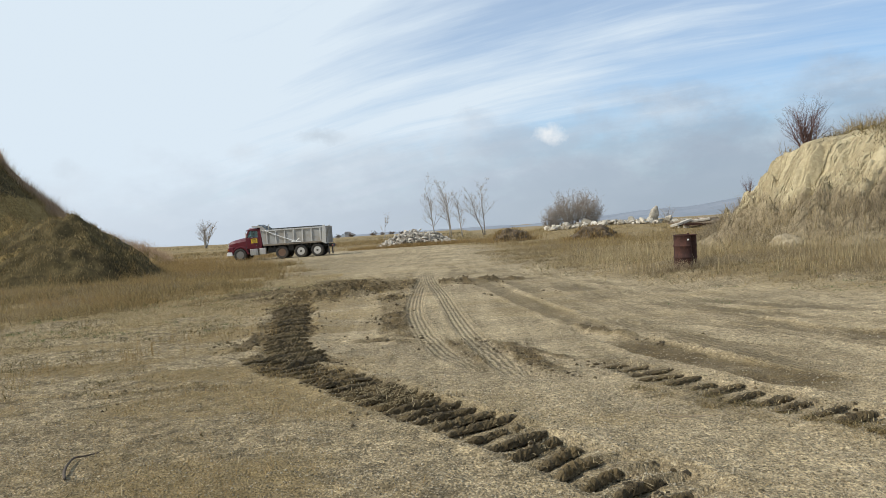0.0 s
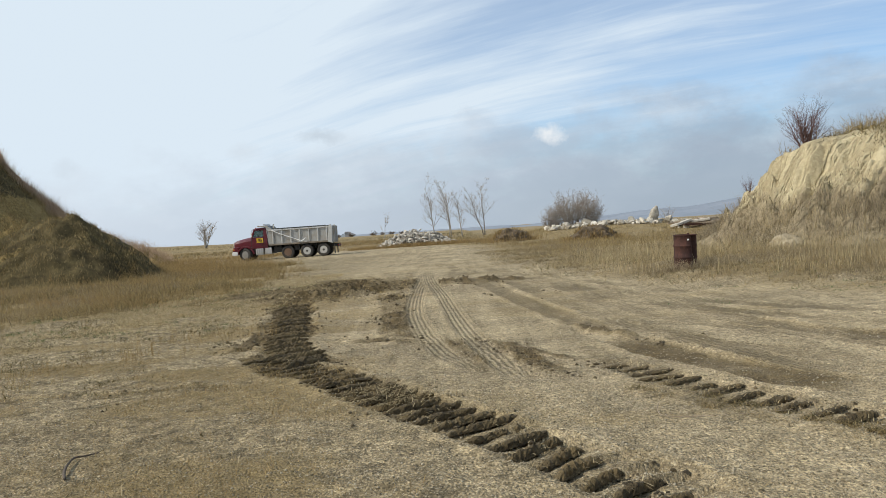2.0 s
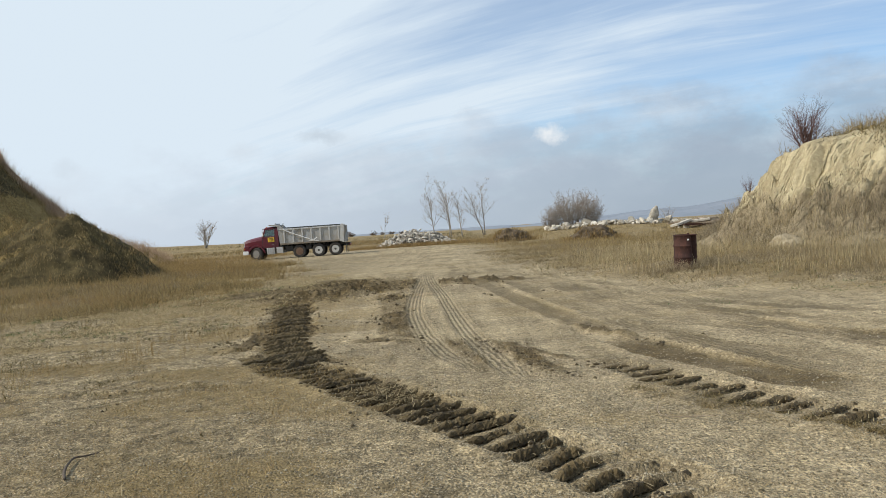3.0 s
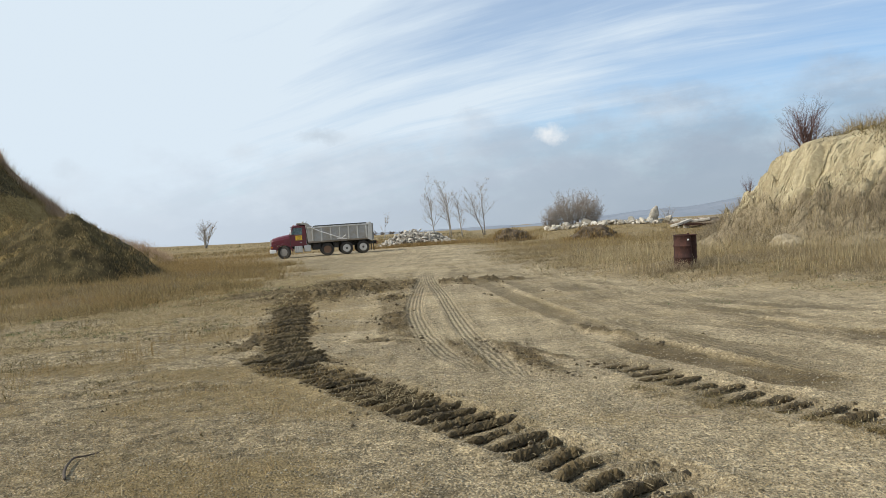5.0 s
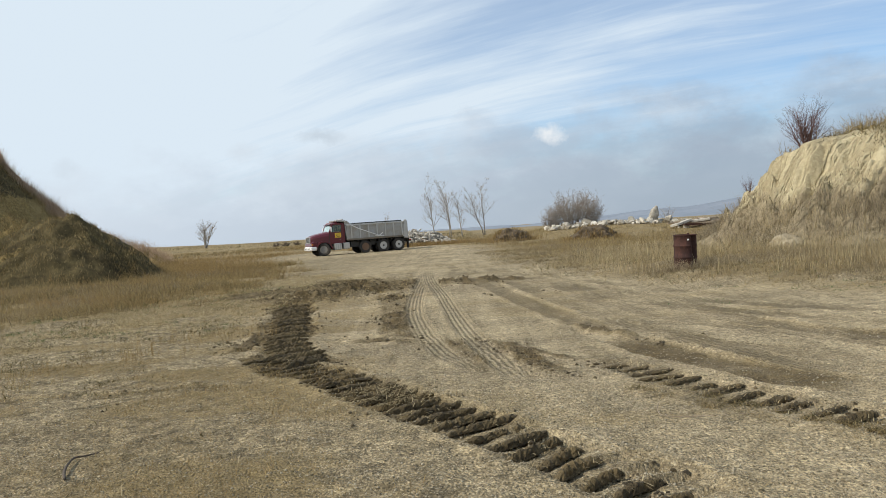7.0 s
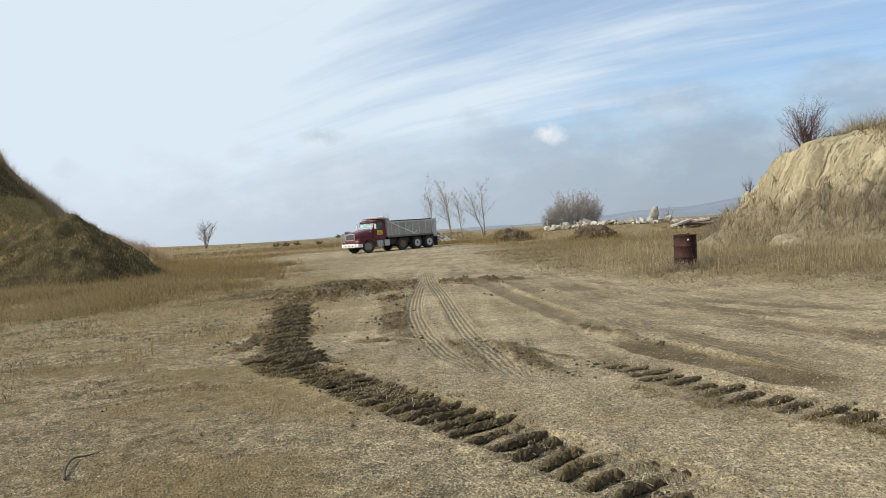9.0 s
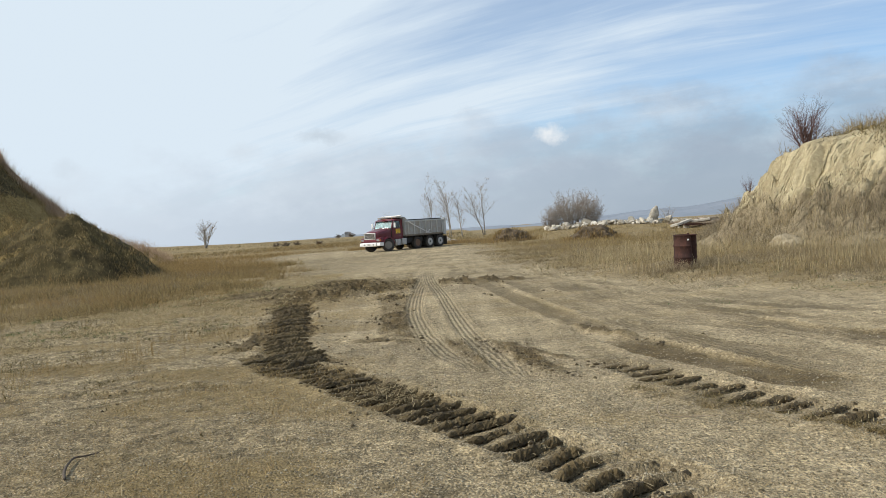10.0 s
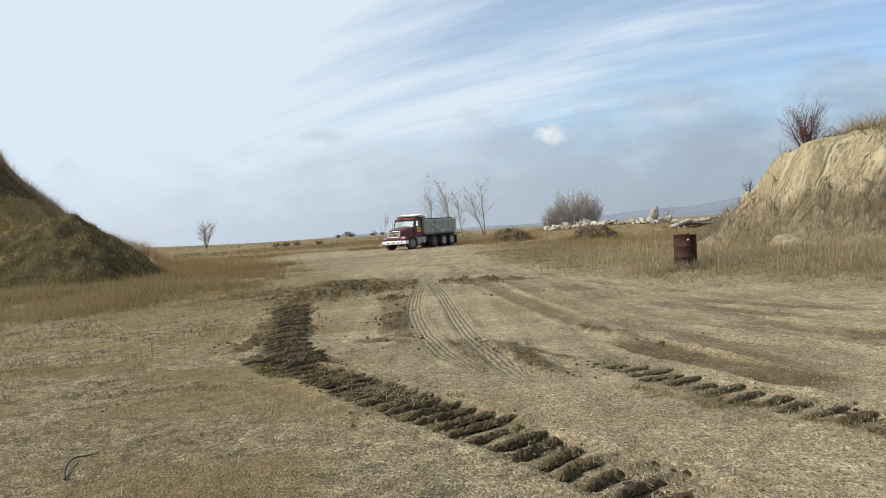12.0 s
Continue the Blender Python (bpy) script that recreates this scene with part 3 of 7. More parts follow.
# edges of the sward, in plan
GRASS_LEFT = along([(-30, 17.5), (-14, 16.8), (-9.6, 17.0), (-6.9, 18.8), (-5.9, 23.6), (-5.7, 29.0), (-7.0, 36.0), (-8.4, 43.0), (-10.5, 50.0), (-14, 55.0), (-30, 57.5), (-60, 60)], 0.6)
GRASS_RIGHT = along([(1.9, 62), (1.9, 50), (2.4, 34), (3.2, 24.5), (4.5, 18.6), (5.7, 15.8), (7.5, 13.6), (10.5, 12.0), (16, 10.8), (30, 9.0)], 0.6)


def inside(poly, x, y):
    """Which points lie inside a closed plan outline."""
    res = np.zeros(x.shape, bool)
    for (x0, y0), (x1, y1) in zip(poly, np.roll(poly, -1, 0)):
        if y0 == y1:
            continue
        hit = ((y0 > y) != (y1 > y)) & (x < (x1 - x0) * (y - y0) / (y1 - y0) + x0)
        res ^= hit
    return res


LEFT_FIELD = np.vstack([GRASS_LEFT, [(-90, 62), (-90, 15)]])
RIGHT_FIELD = np.vstack([GRASS_RIGHT, [(90, 9), (90, 150), (3, 150), (-1, 72)]])


def land(x, y):
    """The height of the ground, without the wheel tracks."""
    r = np.hypot(x, y)
    z = 0.10 * (fractal(x, y, 0.16, 5, 3) - 0.5) * smooth(r, 5, 20) * (1 - smooth(np.hypot(x + 5, y - 63) , 14, 10))
    z = z + 0.02 * (fractal(x, y, 1.3, 9, 3) - 0.5)
    z = z + 0.9 * (fractal(x, y, 0.02, 31, 3) - 0.5) * smooth(r, 85, 160)
    z = z + 0.35 * np.exp(-(((x + 14) / 42) ** 2 + ((y - 215) / 60) ** 2))
    z = z + 1.5 * np.exp(-(((x + 100) / 46) ** 2 + ((y - 200) / 45) ** 2))
    z = z + 0.85 * np.exp(-(((x - 18) / 11) ** 2 + ((y - 80) / 13) ** 2)) * smooth(x, 4, 12)
    z = z + 0.22 * smooth(x, 4.5, 7.5) * (1 - smooth(y, 30, 45)) * smooth(y, 12, 19)
    z = z - 0.03 * np.maximum(y - 150, 0) * smooth(x / np.maximum(y, 1), 0.02, 0.08) * (1 - smooth(r, 600, 900))
    z = z - 0.09 * smooth(y, 25, 50)
    z = z + (1 - smooth(r, 18, 40)) * 0.062 * (fractal(x, y, 4.0, 3, 4) - 0.5)
    z = z - 0.035 * np.maximum(r - 270, 0) * (1 - smooth(r, 500, 1200)) - 26 * smooth(r, 600, 1200)
    return z


def tracks(x, y):
    """Relief and kind of soil left by the wheels: height, mud, tread, across."""
    h, mud = np.zeros_like(x), np.zeros_like(x)
    tread, across = np.zeros_like(x), np.zeros_like(x)
    rough = fractal(x, y, 5.0, 21, 3) - 0.5
    lump = fractal(x, y, 2.2, 77, 3)
    ragged_edge = 0.5 * lump + 0.5 * fractal(x, y, 0.9, 79, 3)
    rims = np.zeros_like(x)
    blots = smooth(fractal(x, y, 0.9, 73, 4), 0.40, 0.56)
    # half width, depth, darkness, roughness, how broken up the mud lies
    for curve, w, depth, dark, coarse, broken in (
            (LOADER_LEFT, 0.38, 0.030, 1.0, 0.06, 0.2), (LOADER_RIGHT, 0.32, 0.024, 0.32, 0.05, 0.2),
            (TURN_LEFT, 0.50, 0.02, 1.0, 0.06, 0.45), (TURN_TIP, 0.18, 0.01, 0.95, 0.05, 0.1), (TURN_BACK, 2.5, -0.03, 0.95, 0.22, 0.35), (BACK_NEAR, 1.3, -0.03, 0.95, 0.18, 0.35), (BACK_FAR, 1.1, -0.02, 0.9, 0.16, 0.6),
            (BACK_ARM, 1.05, -0.03, 1.0, 0.18, 0.15), (TURN_INNER, 0.34, -0.01, 0.95, 0.16, 0.45), (INNER_FOOT, 0.22, -0.01, 0.8, 0.12, 0.7),
            (ROW_MID, 0.19, -0.02, 1.0, 0.16, 0.15), (ROW_INNER, 0.15, -0.01, 0.95, 0.12, 0.4), (ROW_OUTER, 0.08, -0.015, 0.9, 0.10, 0.4),
            (RIDGE, 0.30, 0.02, 0.55, 0.03, 0.4), (CREST, 0.11, -0.035, 1.0, 0.14, 0.3), (WET_BAND, 0.37, 0.035, 0.92, 0.02, 0.1), (WET_FAR, 0.30, 0.03, 0.85, 0.03, 0.4),
            (SMEAR, 0.10, 0.0, 0.5, 0.0, 0.3), (TORN_SIDE, 0.16, -0.01, 0.45, 0.09, 0.6), (OLD_LEFT, 0.16, 0.03, 0.45, 0.06, 0.6), (OLD_FAR, 0.22, 0.04, 0.5, 0.05, 0.5)):
        s, d = beside(curve, x, y, 3.6)
        total = np.hypot(*np.diff(curve, axis=0).T).sum()
        ends = smooth(s, 0.0, 0.25 if curve is LOADER_LEFT or curve is TURN_LEFT else 0.7) * (1 - smooth(s, total - 0.7, total - 0.02))
        a = np.abs(d) + 0.55 * w * (ragged_edge - 0.5) * 2
        m = (1 - smooth(a, w * 0.70, w * 1.1)) * ends
        level_mud = m * (1 - broken + broken * blots)
        if curve is LOADER_LEFT:
            # dark where the wheel spun, drier towards its end
            level_mud = level_mud * (1 - 0.80 * smooth(s, 4.4, 6.4))
        if curve is LOADER_LEFT or curve is LOADER_RIGHT:
            # each lug has pressed a plate that rises to the next ridge
            tooth = ((s - LUG_FIRST) / LUG_STEP) % 1.0
            h += m * 0.062 * (tooth - 0.45)
        h += m * (-depth + rough * coarse * (0.3 + dark) * (0.35 + 0.65 * (1 - broken + broken * blots)))
        rims = np.maximum(rims, (1 - smooth(np.abs(a - w * 1.1), 0.0, 0.05 + min(w, 0.11))) * ends * (0.018 if w > 0.2 else 0.009) * (0.5 + lump) * (0.4 + dark) * (1 - m))
        mud = np.maximum(mud, level_mud * dark)
    h += rims
    for curve, w, clear in ((TREAD_LEFT, 0.19, 1.0), (TREAD_RIGHT, 0.19, 1.0)) + tuple((c, 0.21, 0.75) for c in FAINT) + ((TREAD_EAST, 0.19, 0.8), (TREAD_FAR, 0.22, 0.85), (TREAD_FAR2, 0.22, 0.85)):
        s, d = beside(curve, x, y, 1.2)
        total = np.hypot(*np.diff(curve, axis=0).T).sum()
        fade = 0.15 + 0.85 * smooth(s, total * 0.34, total * 0.55) if clear > 0.9 else smooth(s, 0.0, 3.0) * (0.35 + 0.65 * smooth(fractal(x, y, 0.8, 71, 3), 0.42, 0.56))
        m = clear * (1 - smooth(np.abs(d), w * 0.86, w)) * (1 - smooth(s, total - 1.6, total)) * fade
        h = h * (1 - 0.9 * m) - 0.014 * m + clear * (1 - smooth(np.abs(np.abs(d) - w * 1.1), 0, 0.06)) * 0.016 * (1 - smooth(s, total - 1.6, total))
        mud *= 1 - 0.85 * m * (clear > 0.9)
        if clear < 0.9:
            mud = np.maximum(mud, 0.85 * m * (1 - 0.5 * blots))
        tread = np.maximum(tread, m)
        across = np.where(np.abs(d) < w + 0.1, d, across)
    return h, mud, tread, across


def graded(lo, hi, fine_lo, fine_hi, step, grow):
    mid = list(np.arange(fine_lo, fine_hi + step / 2, step))
    d, a = step, mid[0]
    left = []
    while a > lo:
        d *= grow
        a -= d
        left.append(a)
    d, a = step, mid[-1]
    right = []
    while a < hi:
        d *= grow
        a += d
        right.append(a)
    return np.array(left[::-1] + mid + right)


def ragged(poly, curve, x, y):
    """How far inside a field, from 0 at its uneven edge to 1."""
    _, d = beside(curve, x, y, 6.0)
    d = np.where(inside(poly, x, y), np.abs(d), -np.abs(d)) + (fractal(x, y, 0.4, 47, 4) - 0.5) * 5.0
    return smooth(d, -0.5, 3.0)


def build_ground():
    xs = graded(-4500, 4500, -4.2, 5.0, 0.042, 1.045)
    ahead = graded(3.5, 31.0, 3.6, 13.5, 0.042, 1.0105)
    ahead = np.concatenate([ahead, graded(ahead[-1], 4800, ahead[-1] + 0.2, ahead[-1] + 0.4, 0.2, 1.05)])
    ahead = np.unique(ahead[ahead > 3.4])
    behind = -graded(0, 4500, 0.0, 0.4, 0.4, 1.25)[::-1]
    ys = np.concatenate([behind[behind < 0] + 2.2, ahead])
    gx, gy = np.meshgrid(xs, ys)
    x, y = gx.ravel(), gy.ravel()
    h, mud, tread, across = tracks(x, y)
    z = land(x, y) + h
    n, k = len(ys), len(xs)
    i = np.arange(n * k).reshape(n, k)
    quads = np.stack([i[:-1, :-1], i[:-1, 1:], i[1:, 1:], i[1:, :-1]], -1).reshape(-1, 4)
    mesh = array_mesh("ground", np.stack([x, y, z], 1), quads)
    # straw litter: under the sward, and in patches on the yard
    patch = fractal(x * 0.6, y * 1.15, 1.0, 41, 5)
    west = 1 - smooth(x / np.maximum(y, 2), -0.22, 0.0)
    litter = 1.0 * smooth(fractal(x, y, 0.6, 45, 4), 0.22, 0.45) * np.maximum(ragged(LEFT_FIELD, GRASS_LEFT, x, y), ragged(RIGHT_FIELD, GRASS_RIGHT, x, y))
    litter = np.maximum(litter, smooth(patch, 0.42, 0.62) * 0.75 * west * (1 - smooth(y, 26, 30)))
    litter = np.maximum(litter, smooth(patch, 0.58, 0.7) * 0.35 * (1 - smooth(np.abs(x), 5, 9)))
    band = 0.35 + 0.65 * smooth(fractal(x * 0.3, y, 0.05, 49, 4), 0.38, 0.58)
    litter = np.where((y > 72) & (x < 3), 0.9 * band, litter)
    litter = np.where(np.hypot(x, y) > 130, 0.95 * band, litter)
    road = smooth(x - np.where(y < 11, -0.7 * (y - 6.2), -3.4) + 5.0 * (fractal(x, y, 0.35, 48, 4) - 0.5), -2.6, 2.4) * (1 - smooth(np.hypot(x, y), 90, 130))
    road = np.maximum(road, smooth(y, 50, 57) * (1 - smooth(y, 71, 75)) * (1 - smooth(x, 2, 5)) * smooth(x + 4 * (fractal(x, y, 0.2, 46, 3) - 0.5), -17, -11))
    road = road * (1 - ragged(RIGHT_FIELD, GRASS_RIGHT, x, y)) * (1 - ragged(LEFT_FIELD, GRASS_LEFT, x, y))
    for name, data in (("mud", mud), ("way", road), ("litter", litter), ("tread", tread), ("across", across)):
        mesh.attributes.new(name, "FLOAT", "POINT").data.foreach_set("value", data.astype(np.float32))
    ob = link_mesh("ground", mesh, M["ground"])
    return tagged(ob, "tan gravelly soil yard with wheel tracks and dry litter", "ground", kind="structure")


ground = build_ground()


# ---- banks of earth ----
BLUFF_BACK = along([(62, 60), (44, 58), (30, 54), (19.5, 45), (13.9, 37.5), (10.7, 32.0), (9.25, 28.8)], 0.4)
BLUFF_FRONT = along([(9.25, 28.8), (10.2, 25.4), (12.2, 22.2), (16.0, 19.6), (20.5, 18.0), (26, 16.4), (36, 13.5), (62, 10)], 0.4)
BLUFF_FOOT = np.vstack([BLUFF_BACK, BLUFF_FRONT[1:]])
BLUFF_AREA = np.vstack([BLUFF_FOOT, [(80, 10), (80, 56)]])
NOSE = np.hypot(*np.diff(BLUFF_BACK, axis=0).T).sum()


def bluff_height(x, y):
    s, d = beside(BLUFF_FOOT, x, y, 40.0)
    into = np.where(inside(BLUFF_AREA, x, y), np.abs(d), -np.abs(d))
    # the talus is wide in front, narrow on the flank
    s = s - NOSE
    wide = 1.5 + 3.4 * smooth(s, -1.0, 12.0)
    low = 0.80 + 0.80 * smooth(s, -1.0, 12.0)
    top = 3.55 + 0.40 * smooth(s, -4.0, 5.0) + 0.30 * smooth(s, 3, 14)
    run = 2.5 + 1.6 * smooth(s, 0.0, 9.0)
    n1, n2 = fractal(x, y, 0.35, 51, 3), fractal(x, y, 1.4, 57, 3)
    t = into + (n1 - 0.5) * 2.0 + (fractal(x, y, 1.1, 53, 3) - 0.5) * 1.0 + (fractal(x, y, 3.2, 55, 3) - 0.5) * 0.55
    # rain gullies down the face, about half a metre apart
    across, down = 0.34 * x - 0.94 * y, 0.94 * x + 0.34 * y
    across = across + 0.22 * (value_noise(x, y, 0.9, 63) - 0.5)
    v1 = np.clip(np.abs(2 * value_noise(across, down * 0.07, 3.6, 64) - 1) * 3.4, 0, 1)
    v2 = np.clip(np.abs(2 * value_noise(across, down * 0.09, 6.4, 66) - 1) * 3.0, 0, 1)
    deep = smooth(value_noise(x, y, 0.5, 68), 0.2, 0.7)
    lumps = fractal(x, y, 2.6, 59, 3) - 0.5
    talus = low * smooth(t, -0.4, wide * 1.05) ** 1.15
    face = np.clip((t - wide * 0.9) / run, 0, 1)
    steep = (top - low) * (face * (1.12 - 0.12 * face))
    gully = np.sin(np.pi * np.clip(face, 0, 1)) ** 0.7
    z = talus + steep - gully * ((0.50 * (1 - v1) + 0.26 * (1 - v2)) * (0.35 + 0.65 * deep) * (1 - 0.4 * smooth(s, 7, 10)) - 0.9 * lumps * smooth(s, 5, 9) - 0.22 * lumps) + 0.16 * (n2 - 0.5) * smooth(t, 0, 3)
    z = z + 0.75 * smooth(t, wide + run * 0.8, wide + run + 3.0)
    return np.where(into > -1.0, z, -0.5), into, face


MOUND_REACH = [0, 5, 9.3, 9.9, 10.6, 11.1, 11.9, 13.2, 14.3, 16.4, 19.2, 21.2, 23.5]
MOUND_TOP = [9.7, 9.7, 9.6, 9.4, 8.3, 7.5, 6.6, 5.3, 4.15, 2.6, 1.2, 0.35, -0.4]


def mound_height(x, y, which=False):
    n1, n2 = fractal(x, y, 0.22, 81, 4), fractal(x, y, 1.1, 85, 3)
    d = np.hypot(x + 42, y - 52)
    main = np.interp(d, MOUND_REACH, MOUND_TOP)
    e = np.hypot((x + 21.3) / np.where(x > -21.3, 5.1, 8.5), (y - 41.5) / 6.2)
    lobe = np.minimum(3.85 * (1 - e ** 1.12), 3.15 + 0.25 * (1 - e))
    f = np.hypot((x + 33) / 11.0, (y - 40) / 7.0)
    lobe2 = 2.4 * np.minimum(1 - f, 0.8)
    front = np.maximum(lobe, lobe2)
    z = np.maximum(main, front)
    n3 = fractal(x, y, 2.6, 88, 2)
    z = z + (0.9 * (n1 - 0.5) + 0.7 * (n2 - 0.5) + 0.5 * (n3 - 0.5)) * smooth(z, 0.0, 1.0)
    return (z, front > main) if which else z


def height_sheet(name, xs, ys, fn, cover_fn, mat, label, category):
    gx, gy = np.meshgrid(xs, ys)
    x, y = gx.ravel(), gy.ravel()
    z = fn(x, y)
    n, k = gx.shape
    i = np.arange(n * k).reshape(n, k)
    quads = np.stack([i[:-1, :-1], i[:-1, 1:], i[1:, 1:], i[1:, :-1]], -1).reshape(-1, 4)
    keep = z[quads].max(1) > land(x, y)[quads].min(1) - 0.10
    mesh = array_mesh(name, np.stack([x, y, z], 1), quads[keep])
    mesh.attributes.new("cover", "FLOAT", "POINT").data.foreach_set("value", cover_fn(x, y).astype(np.float32))
    return tagged(link_mesh(name, mesh, mat), label, category, kind="structure")


def bluff_cover(x, y):
    z, into, face = bluff_height(x, y)
    back = smooth(into, 8.0, 10.5) * smooth(x, 13.5, 17.0)
    low = 1 - smooth(face + 0.5 * (fractal(x, y, 0.7, 97, 3) - 0.5), 0.0, 0.55)
    return np.where(face < 0.97, 0.06 + 0.86 * low, 0.15 + 0.7 * back)


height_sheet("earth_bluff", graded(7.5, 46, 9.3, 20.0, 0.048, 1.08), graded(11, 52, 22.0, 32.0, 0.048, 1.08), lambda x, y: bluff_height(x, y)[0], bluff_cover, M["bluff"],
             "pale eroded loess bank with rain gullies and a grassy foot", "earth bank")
height_sheet("earth_mound", np.arange(-66, -14, 0.18), np.arange(28, 76, 0.18), mound_height, lambda x, y: np.where(mound_height(x, y, True)[1], -0.15, 0.80 - 1.1 * smooth(mound_height(x, y), 5.2, 6.6)) + 1.3 * (fractal(x, y, 0.5, 91, 4) - 0.35), M["mound"],
             "tall dark earth mound overgrown with dry grass", "earth mound")


# ---- far hills ----
def far_hills():
    a = np.linspace(-60, 60, 241)
    r0 = 3600.0
    height = -14 + 30 * (fractal(a * 0.16 + 3, a * 0, 1.0, 13, 4) - 0.38) + 52 * smooth(a, 8, 27) - 10 * smooth(-a, 0, 20)
    rows = []
    for r, f in ((r0 - 900, -1), (r0 - 300, 0.55), (r0, 1.0), (r0 + 500, 0.4)):
        z = np.where(f < 0, -40, height * f - 26 * (1 - f))
        rows.append(np.stack([r * np.sin(np.radians(a)), r * np.cos(np.radians(a)), z], 1))
    v = np.concatenate(rows)
    i = np.arange(len(v)).reshape(4, -1)
    q = np.stack([i[:-1, :-1], i[:-1, 1:], i[1:, 1:], i[1:, :-1]], -1).reshape(-1, 4)
    tagged(link_mesh("backdrop", array_mesh("backdrop", v, q), M["hills"]), "low hills on the horizon, coloured blue-grey for haze", "hills", kind="structure")


far_hills()


# ---- grass ----
def blades(name, x, y, z, height, width, mat, label, category, seed, lean=0.75, bend=0.9, kind="stuff"):
    """Many bent blades or stalks, each a narrow tapering strip of two joints."""
    rng = np.random.RandomState(seed)
    k = len(x)
    a, b = rng.rand(k) * 2 * np.pi, rng.rand(k) * 2 * np.pi
    tilt = rng.rand(k) * lean
    dx, dy = np.cos(a), np.sin(a)
    wx, wy = np.cos(b) * width * 0.5, np.sin(b) * width * 0.5
    p0 = np.stack([x, y, z - 0.02], 1)
    mid = p0 + np.stack([dx * tilt * height * 0.5, dy * tilt * height * 0.5, height * 0.55], 1)
    drop = rng.rand(k) * bend
    tip = mid + np.stack([dx * (tilt + drop) * height * 0.55, dy * (tilt + drop) * height * 0.55, height * 0.5 * (1 - 0.6 * drop)], 1)
    w = np.stack([wx, wy, np.zeros(k)], 1)
    v = np.stack([p0 - w, p0 + w, mid + w * 0.8, mid - w * 0.8, tip], 1).reshape(-1, 3)
    i = np.arange(k)[:, None] * 5
    quads, tris = i + np.array([[0, 1, 2, 3]]), i + np.array([[3, 2, 4]])
    ob = link_mesh(name, array_mesh(name, v, quads, tris), mat, smooth=False)
    return tagged(ob, label, category, kind=kind)


def scatter(seed, count, x0, x1, y0, y1, keep):
    """Random plan points of a stretch, thinned by keep(x, y), which is 0 to 1."""
    rng = np.random.RandomState(seed)
    x, y = rng.uniform(x0, x1, count), rng.uniform(y0, y1, count)
    m = rng.rand(count) < keep(x, y)
    return x[m], y[m], rng


def tufts(seed, x, y, per, spread):
    rng = np.random.RandomState(seed)
    k = rng.poisson(per, len(x))
    return np.repeat(x, k) + rng.normal(0, spread, k.sum()), np.repeat(y, k) + rng.normal(0, spread, k.sum()), rng


def level(x, y):
    """The top of the soil: the yard, the bluff or the mound."""
    z = land(x, y)
    z = np.maximum(z, np.where((x > 7.5) & (x < 58) & (y > 11) & (y < 62), bluff_height(x, y)[0], -9))
    return np.maximum(z, np.where((x < -14) & (y > 27) & (y < 92), mound_height(x, y), -9))


def edge_in(poly, curve, x, y, ramp, ragged=1.6):
    """How far inside a field, from 0 at its ragged edge to 1."""
    _, d = beside(curve, x, y, 30.0)
    d = np.where(inside(poly, x, y), np.abs(d), -np.abs(d)) + (fractal(x, y, 0.5, 17, 3) - 0.5) * ragged * 2
    return smooth(d, 0.0, ramp)


def view_fan(x, y, slack=2.0):
    """The wedge of land in front of the yard's entrance."""
    return (np.abs(x) < 0.64 * y + slack).astype(float)


